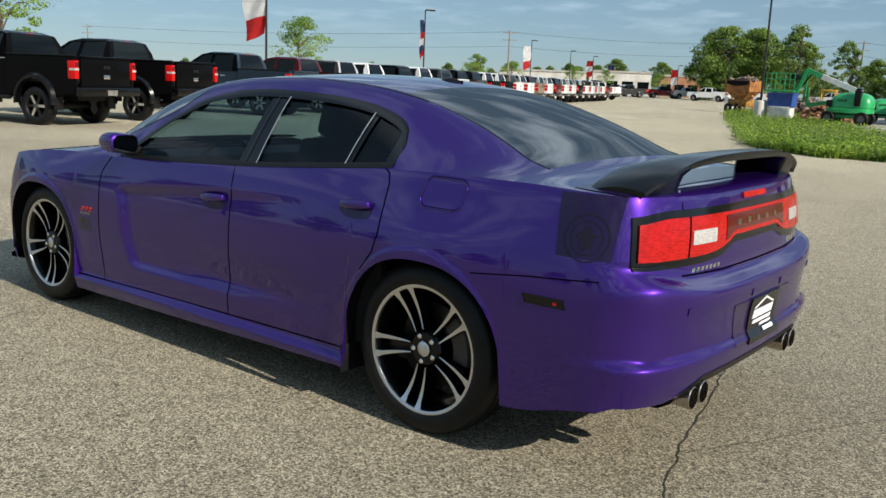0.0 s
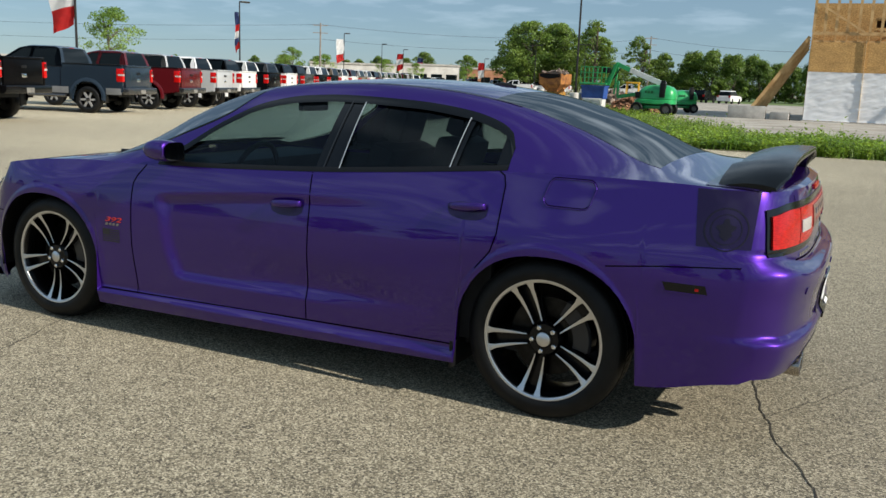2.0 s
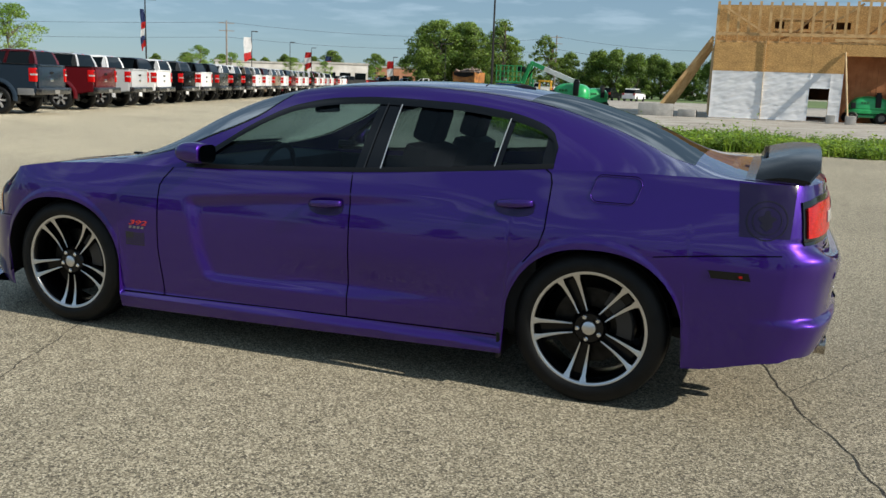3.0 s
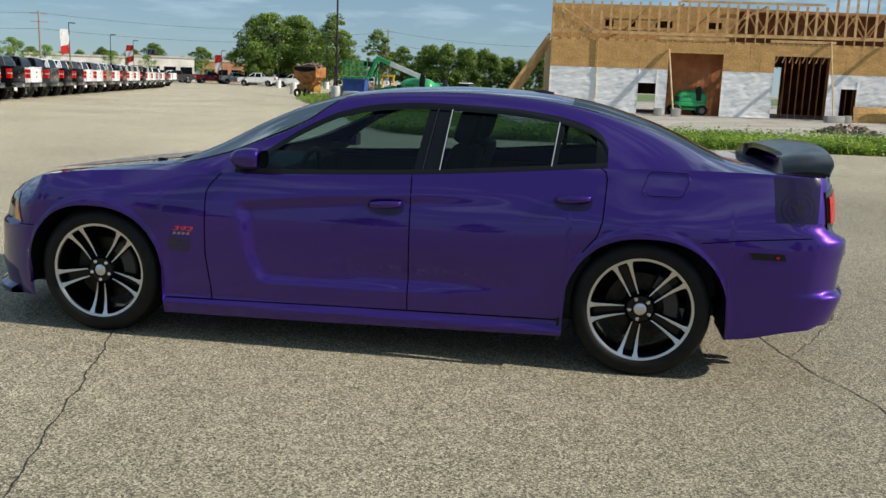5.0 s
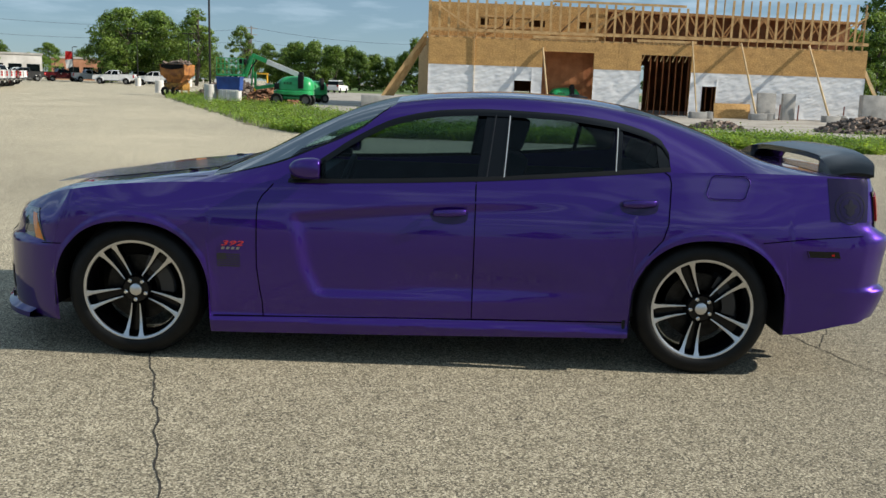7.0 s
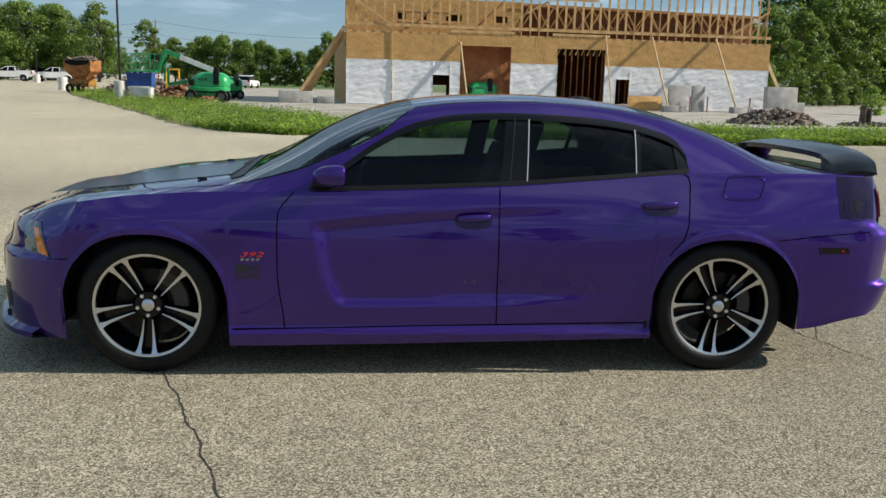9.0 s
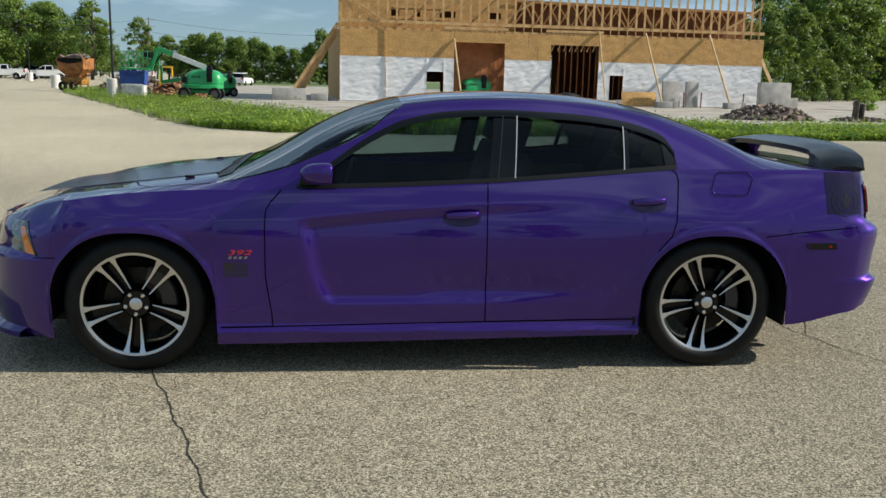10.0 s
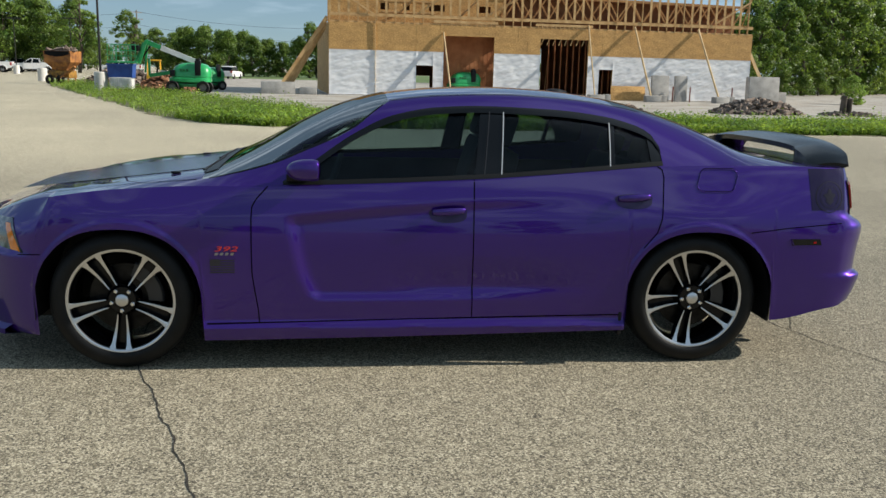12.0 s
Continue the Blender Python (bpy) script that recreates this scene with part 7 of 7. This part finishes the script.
def boom_lift(x, y, rz, label, boom=True):
    t = thing("boom_lift", label, "lift", "boom lifts on the building plot")
    bm = bmesh.new()
    box(bm, -0.95, 0.95, -0.48, 0.48, 0.36, 0.56, bevel=0.05)
    part("chassis", bm, GREEN, t)
    for wx in (-0.85, 0.85):
        for s in (-1, 1):
            bm = bmesh.new()
            lathe(bm, [(0.12, 0.20), (0.13, 0.31), (0.09, 0.36), (-0.09, 0.36), (-0.13, 0.31), (-0.12, 0.20)], 24, closed=True)
            bmesh.ops.translate(bm, verts=bm.verts, vec=(wx, s * 0.72, 0.36))
            w = part("wheel", bm, RUBBER, t, "grey-black rubber tyre")
            bm = bmesh.new()
            lathe(bm, [(-0.09, 0.22), (-0.05, 0.17), (-0.05, 0.001)], 18)
            bmesh.ops.translate(bm, verts=bm.verts, vec=(wx, s * 0.72, 0.36))
            for v in bm.verts:
                v.co.y = v.co.y if s < 0 else 2 * s * 0.72 - v.co.y
            part("rim", bm, DUSTY, w)
    bm = bmesh.new()
    rows = []
    for z, k in ((0.84, 0.0), (0.84, 0.86), (0.90, 0.96), (1.05, 1.0), (1.20, 1.0), (1.22, 0.975), (1.25, 0.975), (1.27, 1.0), (1.50, 0.99), (1.75, 0.94), (1.95, 0.85), (2.10, 0.72), (2.20, 0.52), (2.25, 0.28), (2.26, 0.0)):
        z = 0.60 + (z - 0.84) * 0.80
        slope = 0.16 * (z - 0.6)
        rows.append([Vector((0.05 + slope + 1.12 * k * math.copysign(abs(math.cos(a)) ** 0.50, math.cos(a)), 0.80 * k * math.copysign(abs(math.sin(a)) ** 0.55, math.sin(a)), z)) for a in np.linspace(0, 2 * math.pi, 33)])
    grid_faces(bm, rows)
    bmesh.ops.remove_doubles(bm, verts=bm.verts, dist=0.0005)
    bmesh.ops.recalc_face_normals(bm, faces=bm.faces)
    hood = part("turntable_hood", bm, GREEN, t, "rounded green engine cover")
    bm = bmesh.new()
    box(bm, 0.42, 0.74, -0.86, -0.5, 1.02, 1.84, bevel=0.03)
    box(bm, 0.46, 0.70, -0.84, -0.5, 1.84, 1.96, bevel=0.03)
    part("control_panel", bm, TRIM, hood, "black control panel")
    bm = bmesh.new()
    rows = [[Vector((0.05 + 1.17 * math.copysign(abs(math.cos(a)) ** 0.5, math.cos(a)) * k, 0.84 * math.copysign(abs(math.sin(a)) ** 0.55, math.sin(a)) * k, z)) for a in np.linspace(0, 2 * math.pi, 33)] for z, k in ((0.62, 0.86), (0.66, 1.0), (0.84, 1.0), (0.88, 0.95))]
    grid_faces(bm, rows)
    bmesh.ops.recalc_face_normals(bm, faces=bm.faces)
    part("turntable_skirt", bm, GREEN, t, "green lower skirt of the turntable")
    for bx0, bx1 in ((-0.42, -0.30), (-0.26, -0.12), (-0.08, 0.06)):
        bm = bmesh.new()
        box(bm, bx0, bx1, -0.815, -0.78, 1.24, 1.38, bevel=0.01)
        part("mark_bar", bm, DARKGREEN, hood, "dark green printed mark")
    bm = bmesh.new()
    box(bm, -0.98, -0.70, -0.80, -0.62, 0.95, 1.30, bevel=0.03)
    part("vent", bm, TRIM, hood, "black engine vent")
    bm = bmesh.new()
    lathe(bm, [(0.54, 0.55), (0.64, 0.62)], 24, axis="z")
    part("turntable", bm, TRIM, t)
    if boom:
        for nm, a, b, w, mt in (("lower_boom", (0.1, 0.22, 1.35), (-2.3, 0.22, 0.95), 0.17, GREEN), ("boom_cylinder", (-0.2, 0.22, 1.05), (-1.7, 0.22, 1.22), 0.08, OFFWHITE), ("upper_boom", (0.55, 0.0, 1.72), (-1.55, 0.0, 2.52), 0.23, OFFWHITE), ("boom_tip", (-1.45, 0.0, 2.48), (-2.4, 0.0, 2.86), 0.20, GREEN), ("jib", (-2.35, -0.10, 2.90), (-2.80, -0.10, 1.62), 0.13, GREEN), ("jib", (-2.55, 0.14, 2.80), (-3.05, 0.14, 1.62), 0.11, GREEN), ("jib_link", (-2.40, 0.30, 2.7), (-2.55, 0.30, 1.10), 0.08, GREEN), ("jib_cylinder", (-2.15, 0.0, 2.62), (-2.60, 0.0, 1.95), 0.06, TRIM), ("tower_link", (-2.3, 0.22, 0.95), (-2.3, 0.22, 1.9), 0.12, GREEN)):
            stick(nm, a, b, w, w * 1.2, t, mt)
        bk = part("basket", bmesh.new(), GREEN, t, "green work basket with rails")
        bm = bmesh.new()
        box(bm, -4.5, -2.85, -0.4, 0.4, 1.62, 1.72, bevel=0.02)
        bm.to_mesh(bk.data)
        bm.free()
        for px in (-4.45, -4.18, -3.95, -3.68, -3.4, -3.15, -2.9):
            for py in (-0.38, 0.38):
                stick("basket_post", (px, py, 1.66), (px, py, 2.68), 0.028, 0.028, bk, GREEN)
        bm = bmesh.new()
        box(bm, -3.15, -2.75, -0.30, 0.10, 2.30, 2.62, bevel=0.04)
        part("control_box", bm, TRIM, bk, "black basket control box")
        for z in (2.02, 2.32, 2.65):
            for py in (-0.38, 0.38):
                stick("basket_rail", (-4.47, py, z), (-2.88, py, z), 0.03, 0.03, bk, GREEN)
    t.matrix_basis = pose(x, y, 0.02, 0, 0, rz)
    return t


boom_lift(-9.35, 47.6, 0, "green boom lift with a white telescopic boom")
b2 = boom_lift(-9.55, 56.0, 30, "green boom lift standing behind another", False)
b2.matrix_basis = b2.matrix_basis @ Matrix.Diagonal((0.82, 0.82, 0.86, 1))
b3 = boom_lift(5.6, 53.6, 80, "green machine parked inside the unfinished building", False)
b3.matrix_basis = FAC @ pose(8.35, 0.82, 0.06, 0, 0, 5) @ Matrix.Diagonal((0.9, 0.7, 0.9, 1))

# tote with a blue box on it, hopper, loader cab
tote = thing("water_tote", "white caged liquid tote on the gravel", "tote")
bm = bmesh.new()
box(bm, -0.6, 0.6, -0.5, 0.5, 0.10, 0.78, bevel=0.05)
part("tank", bm, OFFWHITE, tote)
bm = bmesh.new()
box(bm, -0.62, 0.62, -0.52, 0.52, 0.0, 0.10)
part("pallet", bm, LUMBER, tote)
for i in range(6):
    stick("cage_bar", (-0.62 + i * 0.248, -0.53, 0.05), (-0.62 + i * 0.248, -0.53, 0.80), 0.025, 0.025, tote, ALLOY)
tote.matrix_basis = pose(-13.7, 50.0, 0.02)
BLUE = noisy("blue_steel", (0.010, 0.05, 0.24), (0.02, 0.08, 0.34), 2, 0.4)
bx = thing("blue_bin", "blue steel bin resting on a white tote", "bin")
bm = bmesh.new()
rows = [[Vector((sx * (0.78 + k * 0.06), sy * (0.5 + k * 0.05), 0.82 + 0.85 * k)) for sx, sy in ((-1, -1), (1, -1), (1, 1), (-1, 1), (-1, -1))] for k in (0, 1)]
grid_faces(bm, rows)
box(bm, -0.78, 0.78, -0.5, 0.5, 0.80, 0.84)
part("bin_body", bm, BLUE, bx, smooth=False)
bm = bmesh.new()
for a, b, c, d in ((-0.88, 0.88, -0.58, -0.52), (-0.88, 0.88, 0.52, 0.58), (-0.88, -0.82, -0.55, 0.55), (0.82, 0.88, -0.55, 0.55)):
    box(bm, a, b, c, d, 1.62, 1.70)
part("bin_rim", bm, BLUE, bx, smooth=False)
bx.matrix_basis = pose(-13.72, 50.0, 0.06) @ Matrix.Diagonal((0.88, 0.9, 0.9, 1))
ORANGE = noisy("rusty_orange", (0.17, 0.062, 0.018), (0.40, 0.165, 0.035), 2.5, 0.7, 0.4)
YEL = noisy("machine_yellow", (0.50, 0.26, 0.01), (0.62, 0.36, 0.02), 2, 0.4)
GRIME = noisy("grimy_yellow", (0.10, 0.05, 0.014), (0.34, 0.17, 0.02), 3.5, 0.7, 0.5)
hop = thing("hopper", "rusty orange material hopper on a trailer frame", "hopper")
bm = bmesh.new()
rows = [[Vector((sx * w, sy * d, z)) for sx, sy in ((-1, -1), (1, -1), (1, 1), (-1, 1), (-1, -1))] for w, d, z in ((0.5, 0.5, 1.15), (1.45, 1.0, 2.0), (1.5, 1.05, 3.0))]
grid_faces(bm, rows)
part("hopper_body", bm, ORANGE, hop, smooth=False)
for i in range(4):
    stick("load_pipe", (-1.5, -0.6 + 0.3 * i, 2.95 + 0.1 * (i % 2)), (1.3, -0.8 + 0.35 * i, 3.05 - 0.2 * (i % 3)), 0.18, 0.18, hop, RUBBLE)
for sx in (-0.9, 0.9):
    for sy in (-0.7, 0.7):
        stick("hopper_leg", (sx, sy, 0.0), (sx * 0.9, sy * 0.8, 2.0), 0.12, 0.12, hop, ORANGE)
r = np.random.default_rng(77)
bm = bmesh.new()
for k in range(26):
    px, py = r.uniform(-1.25, 1.25), r.uniform(-0.85, 0.85)
    q = Vector((px, py, 2.85 + 0.5 * (1 - (px / 1.5) ** 2) * r.uniform(0.4, 1.0)))
    d = Vector((r.normal(0, 0.8), r.normal(0, 0.4), r.normal(0, 0.15))).normalized() * r.uniform(0.3, 0.7)
    tube(bm, q - d, q + d, r.uniform(0.06, 0.14), n=7)
tagged(part("load", bm, RUBBLE, hop, "tangled dark scrap load"), kind="stuff")
bm = bmesh.new()
box(bm, -1.25, 1.05, -0.75, 0.75, 0.55, 1.25, bevel=0.08)
part("undercarriage", bm, GRIME, hop, "grimy yellow undercarriage")
bm = bmesh.new()
grid_faces(bm, [[Vector((-1.36 + 2.72 * u, -1.06 - 0.05 * math.sin(math.pi * u), 2.98 - 0.10 * k - 0.38 * k * math.sin(math.pi * (0.15 + 0.7 * u)))) for k in np.linspace(0, 1, 6)] for u in np.linspace(0, 1, 13)])
bmesh.ops.solidify(bm, geom=bm.faces[:], thickness=0.03)
part("torn_liner", bm, TRIM, hop, "dark torn liner over the rim")
stick("conveyor", (0.3, -0.9, 0.6), (1.9, -0.9, 1.6), 0.4, 0.15, hop, ORANGE)
for sx in (-1.0, 0.2):
    bm = bmesh.new()
    lathe(bm, [(0.12, 0.2), (0.12, 0.42), (-0.12, 0.42), (-0.12, 0.2)], 20, closed=True)
    bmesh.ops.translate(bm, verts=bm.verts, vec=(sx, -0.95, 0.42))
    part("wheel", bm, RUBBER, hop)
hop.matrix_basis = pose(-21.3, 64, 0.02, 0, 0, -15) @ Matrix.Diagonal((0.72, 0.72, 0.80, 1))
cabm = thing("loader", "yellow loader with an open cab frame", "loader")
bm = bmesh.new()
box(bm, -0.8, 0.8, -1.2, 1.0, 0.4, 1.1, bevel=0.06)
part("loader_body", bm, YEL, cabm)
for sx in (-0.7, 0.7):
    for sy in (-0.6, 0.6):
        stick("cab_post", (sx, sy, 1.1), (sx * 0.95, sy * 0.95, 2.3), 0.09, 0.09, cabm, YEL)
bm = bmesh.new()
box(bm, -0.78, 0.78, -0.7, 0.7, 2.28, 2.42, bevel=0.03)
part("cab_roof", bm, YEL, cabm)
for sx in (-0.75, 0.75):
    for sy in (-0.8, 0.7):
        bm = bmesh.new()
        lathe(bm, [(-0.12, 0.2), (-0.12, 0.4), (0.12, 0.4), (0.12, 0.2)], 20, axis="x", closed=True)
        bmesh.ops.translate(bm, verts=bm.verts, vec=(sx, sy, 0.4))
        part("wheel", bm, RUBBER, cabm)
cabm.matrix_basis = pose(-13.9, 60.0, 0.02, 0, 0, 8) @ Matrix.Diagonal((0.62, 0.62, 0.80, 1))


# ---- lamp posts, flags, wires ----
PALE_CONC = noisy("pale_concrete", (0.55, 0.53, 0.49), (0.68, 0.66, 0.62), 2, 0.9, 0.2)
POLE = plain("bronze_pole", (0.016, 0.014, 0.013), 0.45, 0.3)
FLAG_R, FLAG_W, FLAG_B = (noisy("flag_" + n, tuple(v * 0.85 for v in c), c, 3, 0.8) for n, c in (("red", (0.55, 0.02, 0.02)), ("white", (0.75, 0.75, 0.75)), ("blue", (0.03, 0.05, 0.16))))


def lamp_post(x, y, h, heads=1, base=True, flag="", az=0, label="dark metal lamp post on a round concrete base"):
    t = thing("lamp_post", label, "lamp post", "lamp posts of the lot")
    bm = bmesh.new()
    tube(bm, (0, 0, 0.0), (0, 0, h), 0.075, 0.05, 10)
    part("pole", bm, POLE, t)
    if base:
        bm = bmesh.new()
        lathe(bm, [(0.0, 0.38), (1.06, 0.38), (1.10, 0.35), (1.10, 0.001)], 24, axis="z")
        part("base", bm, PALE_CONC, t, "pale round concrete base")
    for i in range(heads):
        s = 1 if i == 0 else -1
        bm = bmesh.new()
        box(bm, 0.1 if s > 0 else -0.95, 0.95 if s > 0 else -0.1, -0.17, 0.17, h - 0.08, h + 0.06, bevel=0.03)
        part("lamp_head", bm, POLE, t)
    if flag:
        cols = {"r": FLAG_R, "w": FLAG_W, "b": FLAG_B}
        n = len(flag)
        for k, c in enumerate(flag):
            bm = bmesh.new()
            rows = []
            for i in range(9):
                z = h - 0.9 - (k + i / 8) * 3.0 / n
                rows.append([Vector((-0.06 - w * (0.50 if n > 3 else 1.7) * (0.85 - 0.25 * abs((k + i / 8) / n - 0.4)), 0.10 * math.sin(7 * w + 3 * z), z - 0.5 * w * ((k + i / 8) / n))) for w in np.linspace(0, 1, 7)])
            grid_faces(bm, rows)
            bmesh.ops.solidify(bm, geom=bm.faces[:], thickness=0.01)
            part("flag", bm, cols[c], t, "cloth banner panel")
    t.matrix_basis = pose(x, y, 0, 0, 0, az)
    return t


lamp_post(-14.9, 49.8, 11.0)
lamp_post(-44.0, 119.5, 7.2, 2)
bm = bmesh.new()
lathe(bm, [(0.0, 0.38), (1.06, 0.38), (1.10, 0.35), (1.10, 0.001)], 24, axis="z")
bollard = tagged(part("bollard", bm, PALE_CONC, None), "pale round concrete bollard at the lot edge", "bollard")
bollard.matrix_basis = pose(-26.2, 74.5, 0)
lamp_post(-40.5, 132, 8.0, 2)
for px, py, ph, pf, pa in ((-36.4, 30.0, 7.6, "wwr", 20), (-48.3, 58.0, 7.6, "bbrwbr", 70), (-69.8, 108.0, 7.9, "wwr", 70), (-78.6, 134.0, 7.6, "", 0), (-87.0, 157.0, 7.6, "rwr", 10), (-95.6, 182.0, 7.6, "brw", 10), (-76.7, 175.0, 6.7, "rw", 10)):
    lamp_post(px, py, ph, 1, False, pf, pa, "dark lamp post carrying a cloth banner" if pf else "dark metal lamp post behind the trucks")


def utility_pole(x, y, h):
    t = thing("utility_pole", "grey wooden utility pole with crossarms", "utility pole", "utility poles behind the lot")
    bm = bmesh.new()
    tube(bm, (0, 0, 0), (0, 0, h), 0.17, 0.12, 8)
    part("pole", bm, BARK2, t)
    for z in (h - 0.4, h - 1.6):
        stick("crossarm", (-1.2, 0, z), (1.2, 0, z), 0.12, 0.12, t, BARK2)
    t.matrix_basis = pose(x, y, 0, 0, 0, 35)
    return (x, y, h)


BARK2 = noisy("pole_wood", (0.16, 0.14, 0.12), (0.26, 0.23, 0.20), 2, 0.9)
WIRE = plain("wire", (0.02, 0.02, 0.02), 0.6)
ups = [utility_pole(*p) for p in ((-165, 92, 9.6), (-82.2, 120, 10.2), (-57, 172, 11.5), (-39, 168, 11.5), (-4, 160, 9.0), (46, 168, 10))]
for (x0, y0, h0), (x1, y1, h1) in zip(ups, ups[1:]):
    for dz in (0.25, 2.6):
        bm = bmesh.new()
        prev = None
        for i in range(15):
            s = i / 14
            p = Vector((x0 + (x1 - x0) * s, y0 + (y1 - y0) * s, h0 + (h1 - h0) * s - dz - 1.6 * 4 * s * (1 - s) * 0.5))
            if prev is not None:
                tube(bm, prev, p, 0.02, n=4, caps=False)
            prev = p
        bmesh.ops.remove_doubles(bm, verts=bm.verts, dist=0.012)
        tagged(part("overhead_wire", bm, WIRE, None), "thin dark overhead wire between utility poles", "wire", "overhead wires")


# ---- far showrooms ----
def shop(x, y, w, d, h, rz, wall, label):
    t = thing("shop_building", label, "building", "far shop buildings")
    bm = bmesh.new()
    box(bm, -w / 2, w / 2, -d / 2, d / 2, 0, h)
    part("wall", bm, wall, t, smooth=False)
    bm = bmesh.new()
    box(bm, -w / 2 - 0.2, w / 2 + 0.2, -d / 2 - 0.2, d / 2 + 0.2, h, h + 0.4)
    part("roof", bm, CONC, t, smooth=False)
    n = int(w / 3)
    for i in range(n):
        xx = -w / 2 + (i + 0.5) * w / n
        bm = bmesh.new()
        box(bm, xx - w / n * 0.36, xx + w / n * 0.36, -d / 2 - 0.06, -d / 2 + 0.02, 0.4, h * 0.62)
        part("window", bm, TRUCK_GLASS, t, smooth=False)
    t.matrix_basis = pose(x, y, 0, 0, 0, rz)


SHOPW = noisy("shop_wall", (0.45, 0.43, 0.40), (0.60, 0.58, 0.55), 0.5, 0.8)
SHOPB = noisy("shop_brick", (0.28, 0.13, 0.07), (0.38, 0.19, 0.11), 0.8, 0.85)
shop(-112, 178, 20, 12, 4.6, 30, SHOPW, "far pale showroom with dark windows")
shop(-96, 186, 14, 10, 5.0, 28, SHOPW, "far white showroom with dark windows")
shop(-84, 196, 12, 10, 4.6, 25, SHOPB, "far brown brick shop with a low roof")
shop(-190, 96, 30, 14, 4.2, 50, SHOPW, "far long pale building behind the trucks")
shop(-150, 150, 60, 12, 3.4, 40, SHOPW, "far long pale building behind the trucks")


# far cars beside the yard
def small_car(x, y, rz, paint, label):
    t = thing("parked_car", label, "car", "cars beyond the yard")
    pts = [(-2.2, 0.35), (-2.25, 0.95), (-1.9, 1.05), (1.2, 1.0), (2.1, 0.85), (2.2, 0.4), (1.75, 0.3), (1.7, 0.6), (1.4, 0.72), (1.1, 0.6), (1.05, 0.3), (-1.0, 0.3), (-1.05, 0.6), (-1.35, 0.72), (-1.65, 0.6), (-1.7, 0.3)]
    part("car_body", side_plate(pts, -0.9, 0.9, 0.06), paint, t)
    part("greenhouse", side_plate([(-2.05, 1.03), (-1.7, 1.55), (0.2, 1.6), (1.15, 1.0)], -0.72, 0.72, 0.08), TRUCK_GLASS, t)
    part("car_roof", side_plate([(-1.72, 1.54), (-1.6, 1.66), (0.1, 1.66), (0.22, 1.58)], -0.70, 0.70, 0.04), paint, t)
    for sx in (-1.35, 1.4):
        for sy in (-0.82, 0.82):
            bm = bmesh.new()
            lathe(bm, [(-0.1, 0.001), (-0.1, 0.30), (-0.08, 0.33), (0.08, 0.33), (0.1, 0.30)], 18)
            bmesh.ops.translate(bm, verts=bm.verts, vec=(sx, sy, 0.33))
            part("wheel", bm, RUBBER, t)
    for sy in (-0.75, 0.75):
        bm = bmesh.new()
        box(bm, -2.29, -2.15, sy - 0.12, sy + 0.12, 0.8, 1.05)
        part("tail_lamp", bm, RED_LENS, t)
    t.matrix_basis = pose(x, y, 0.03, 0, 0, rz)


small_car(-15.6, 116, 80, bpy.data.materials["truck_white"], "white sport utility parked beyond the yard")
small_car(-19.0, 117, 80, bpy.data.materials["truck_black"], "black sedan parked beyond the yard")
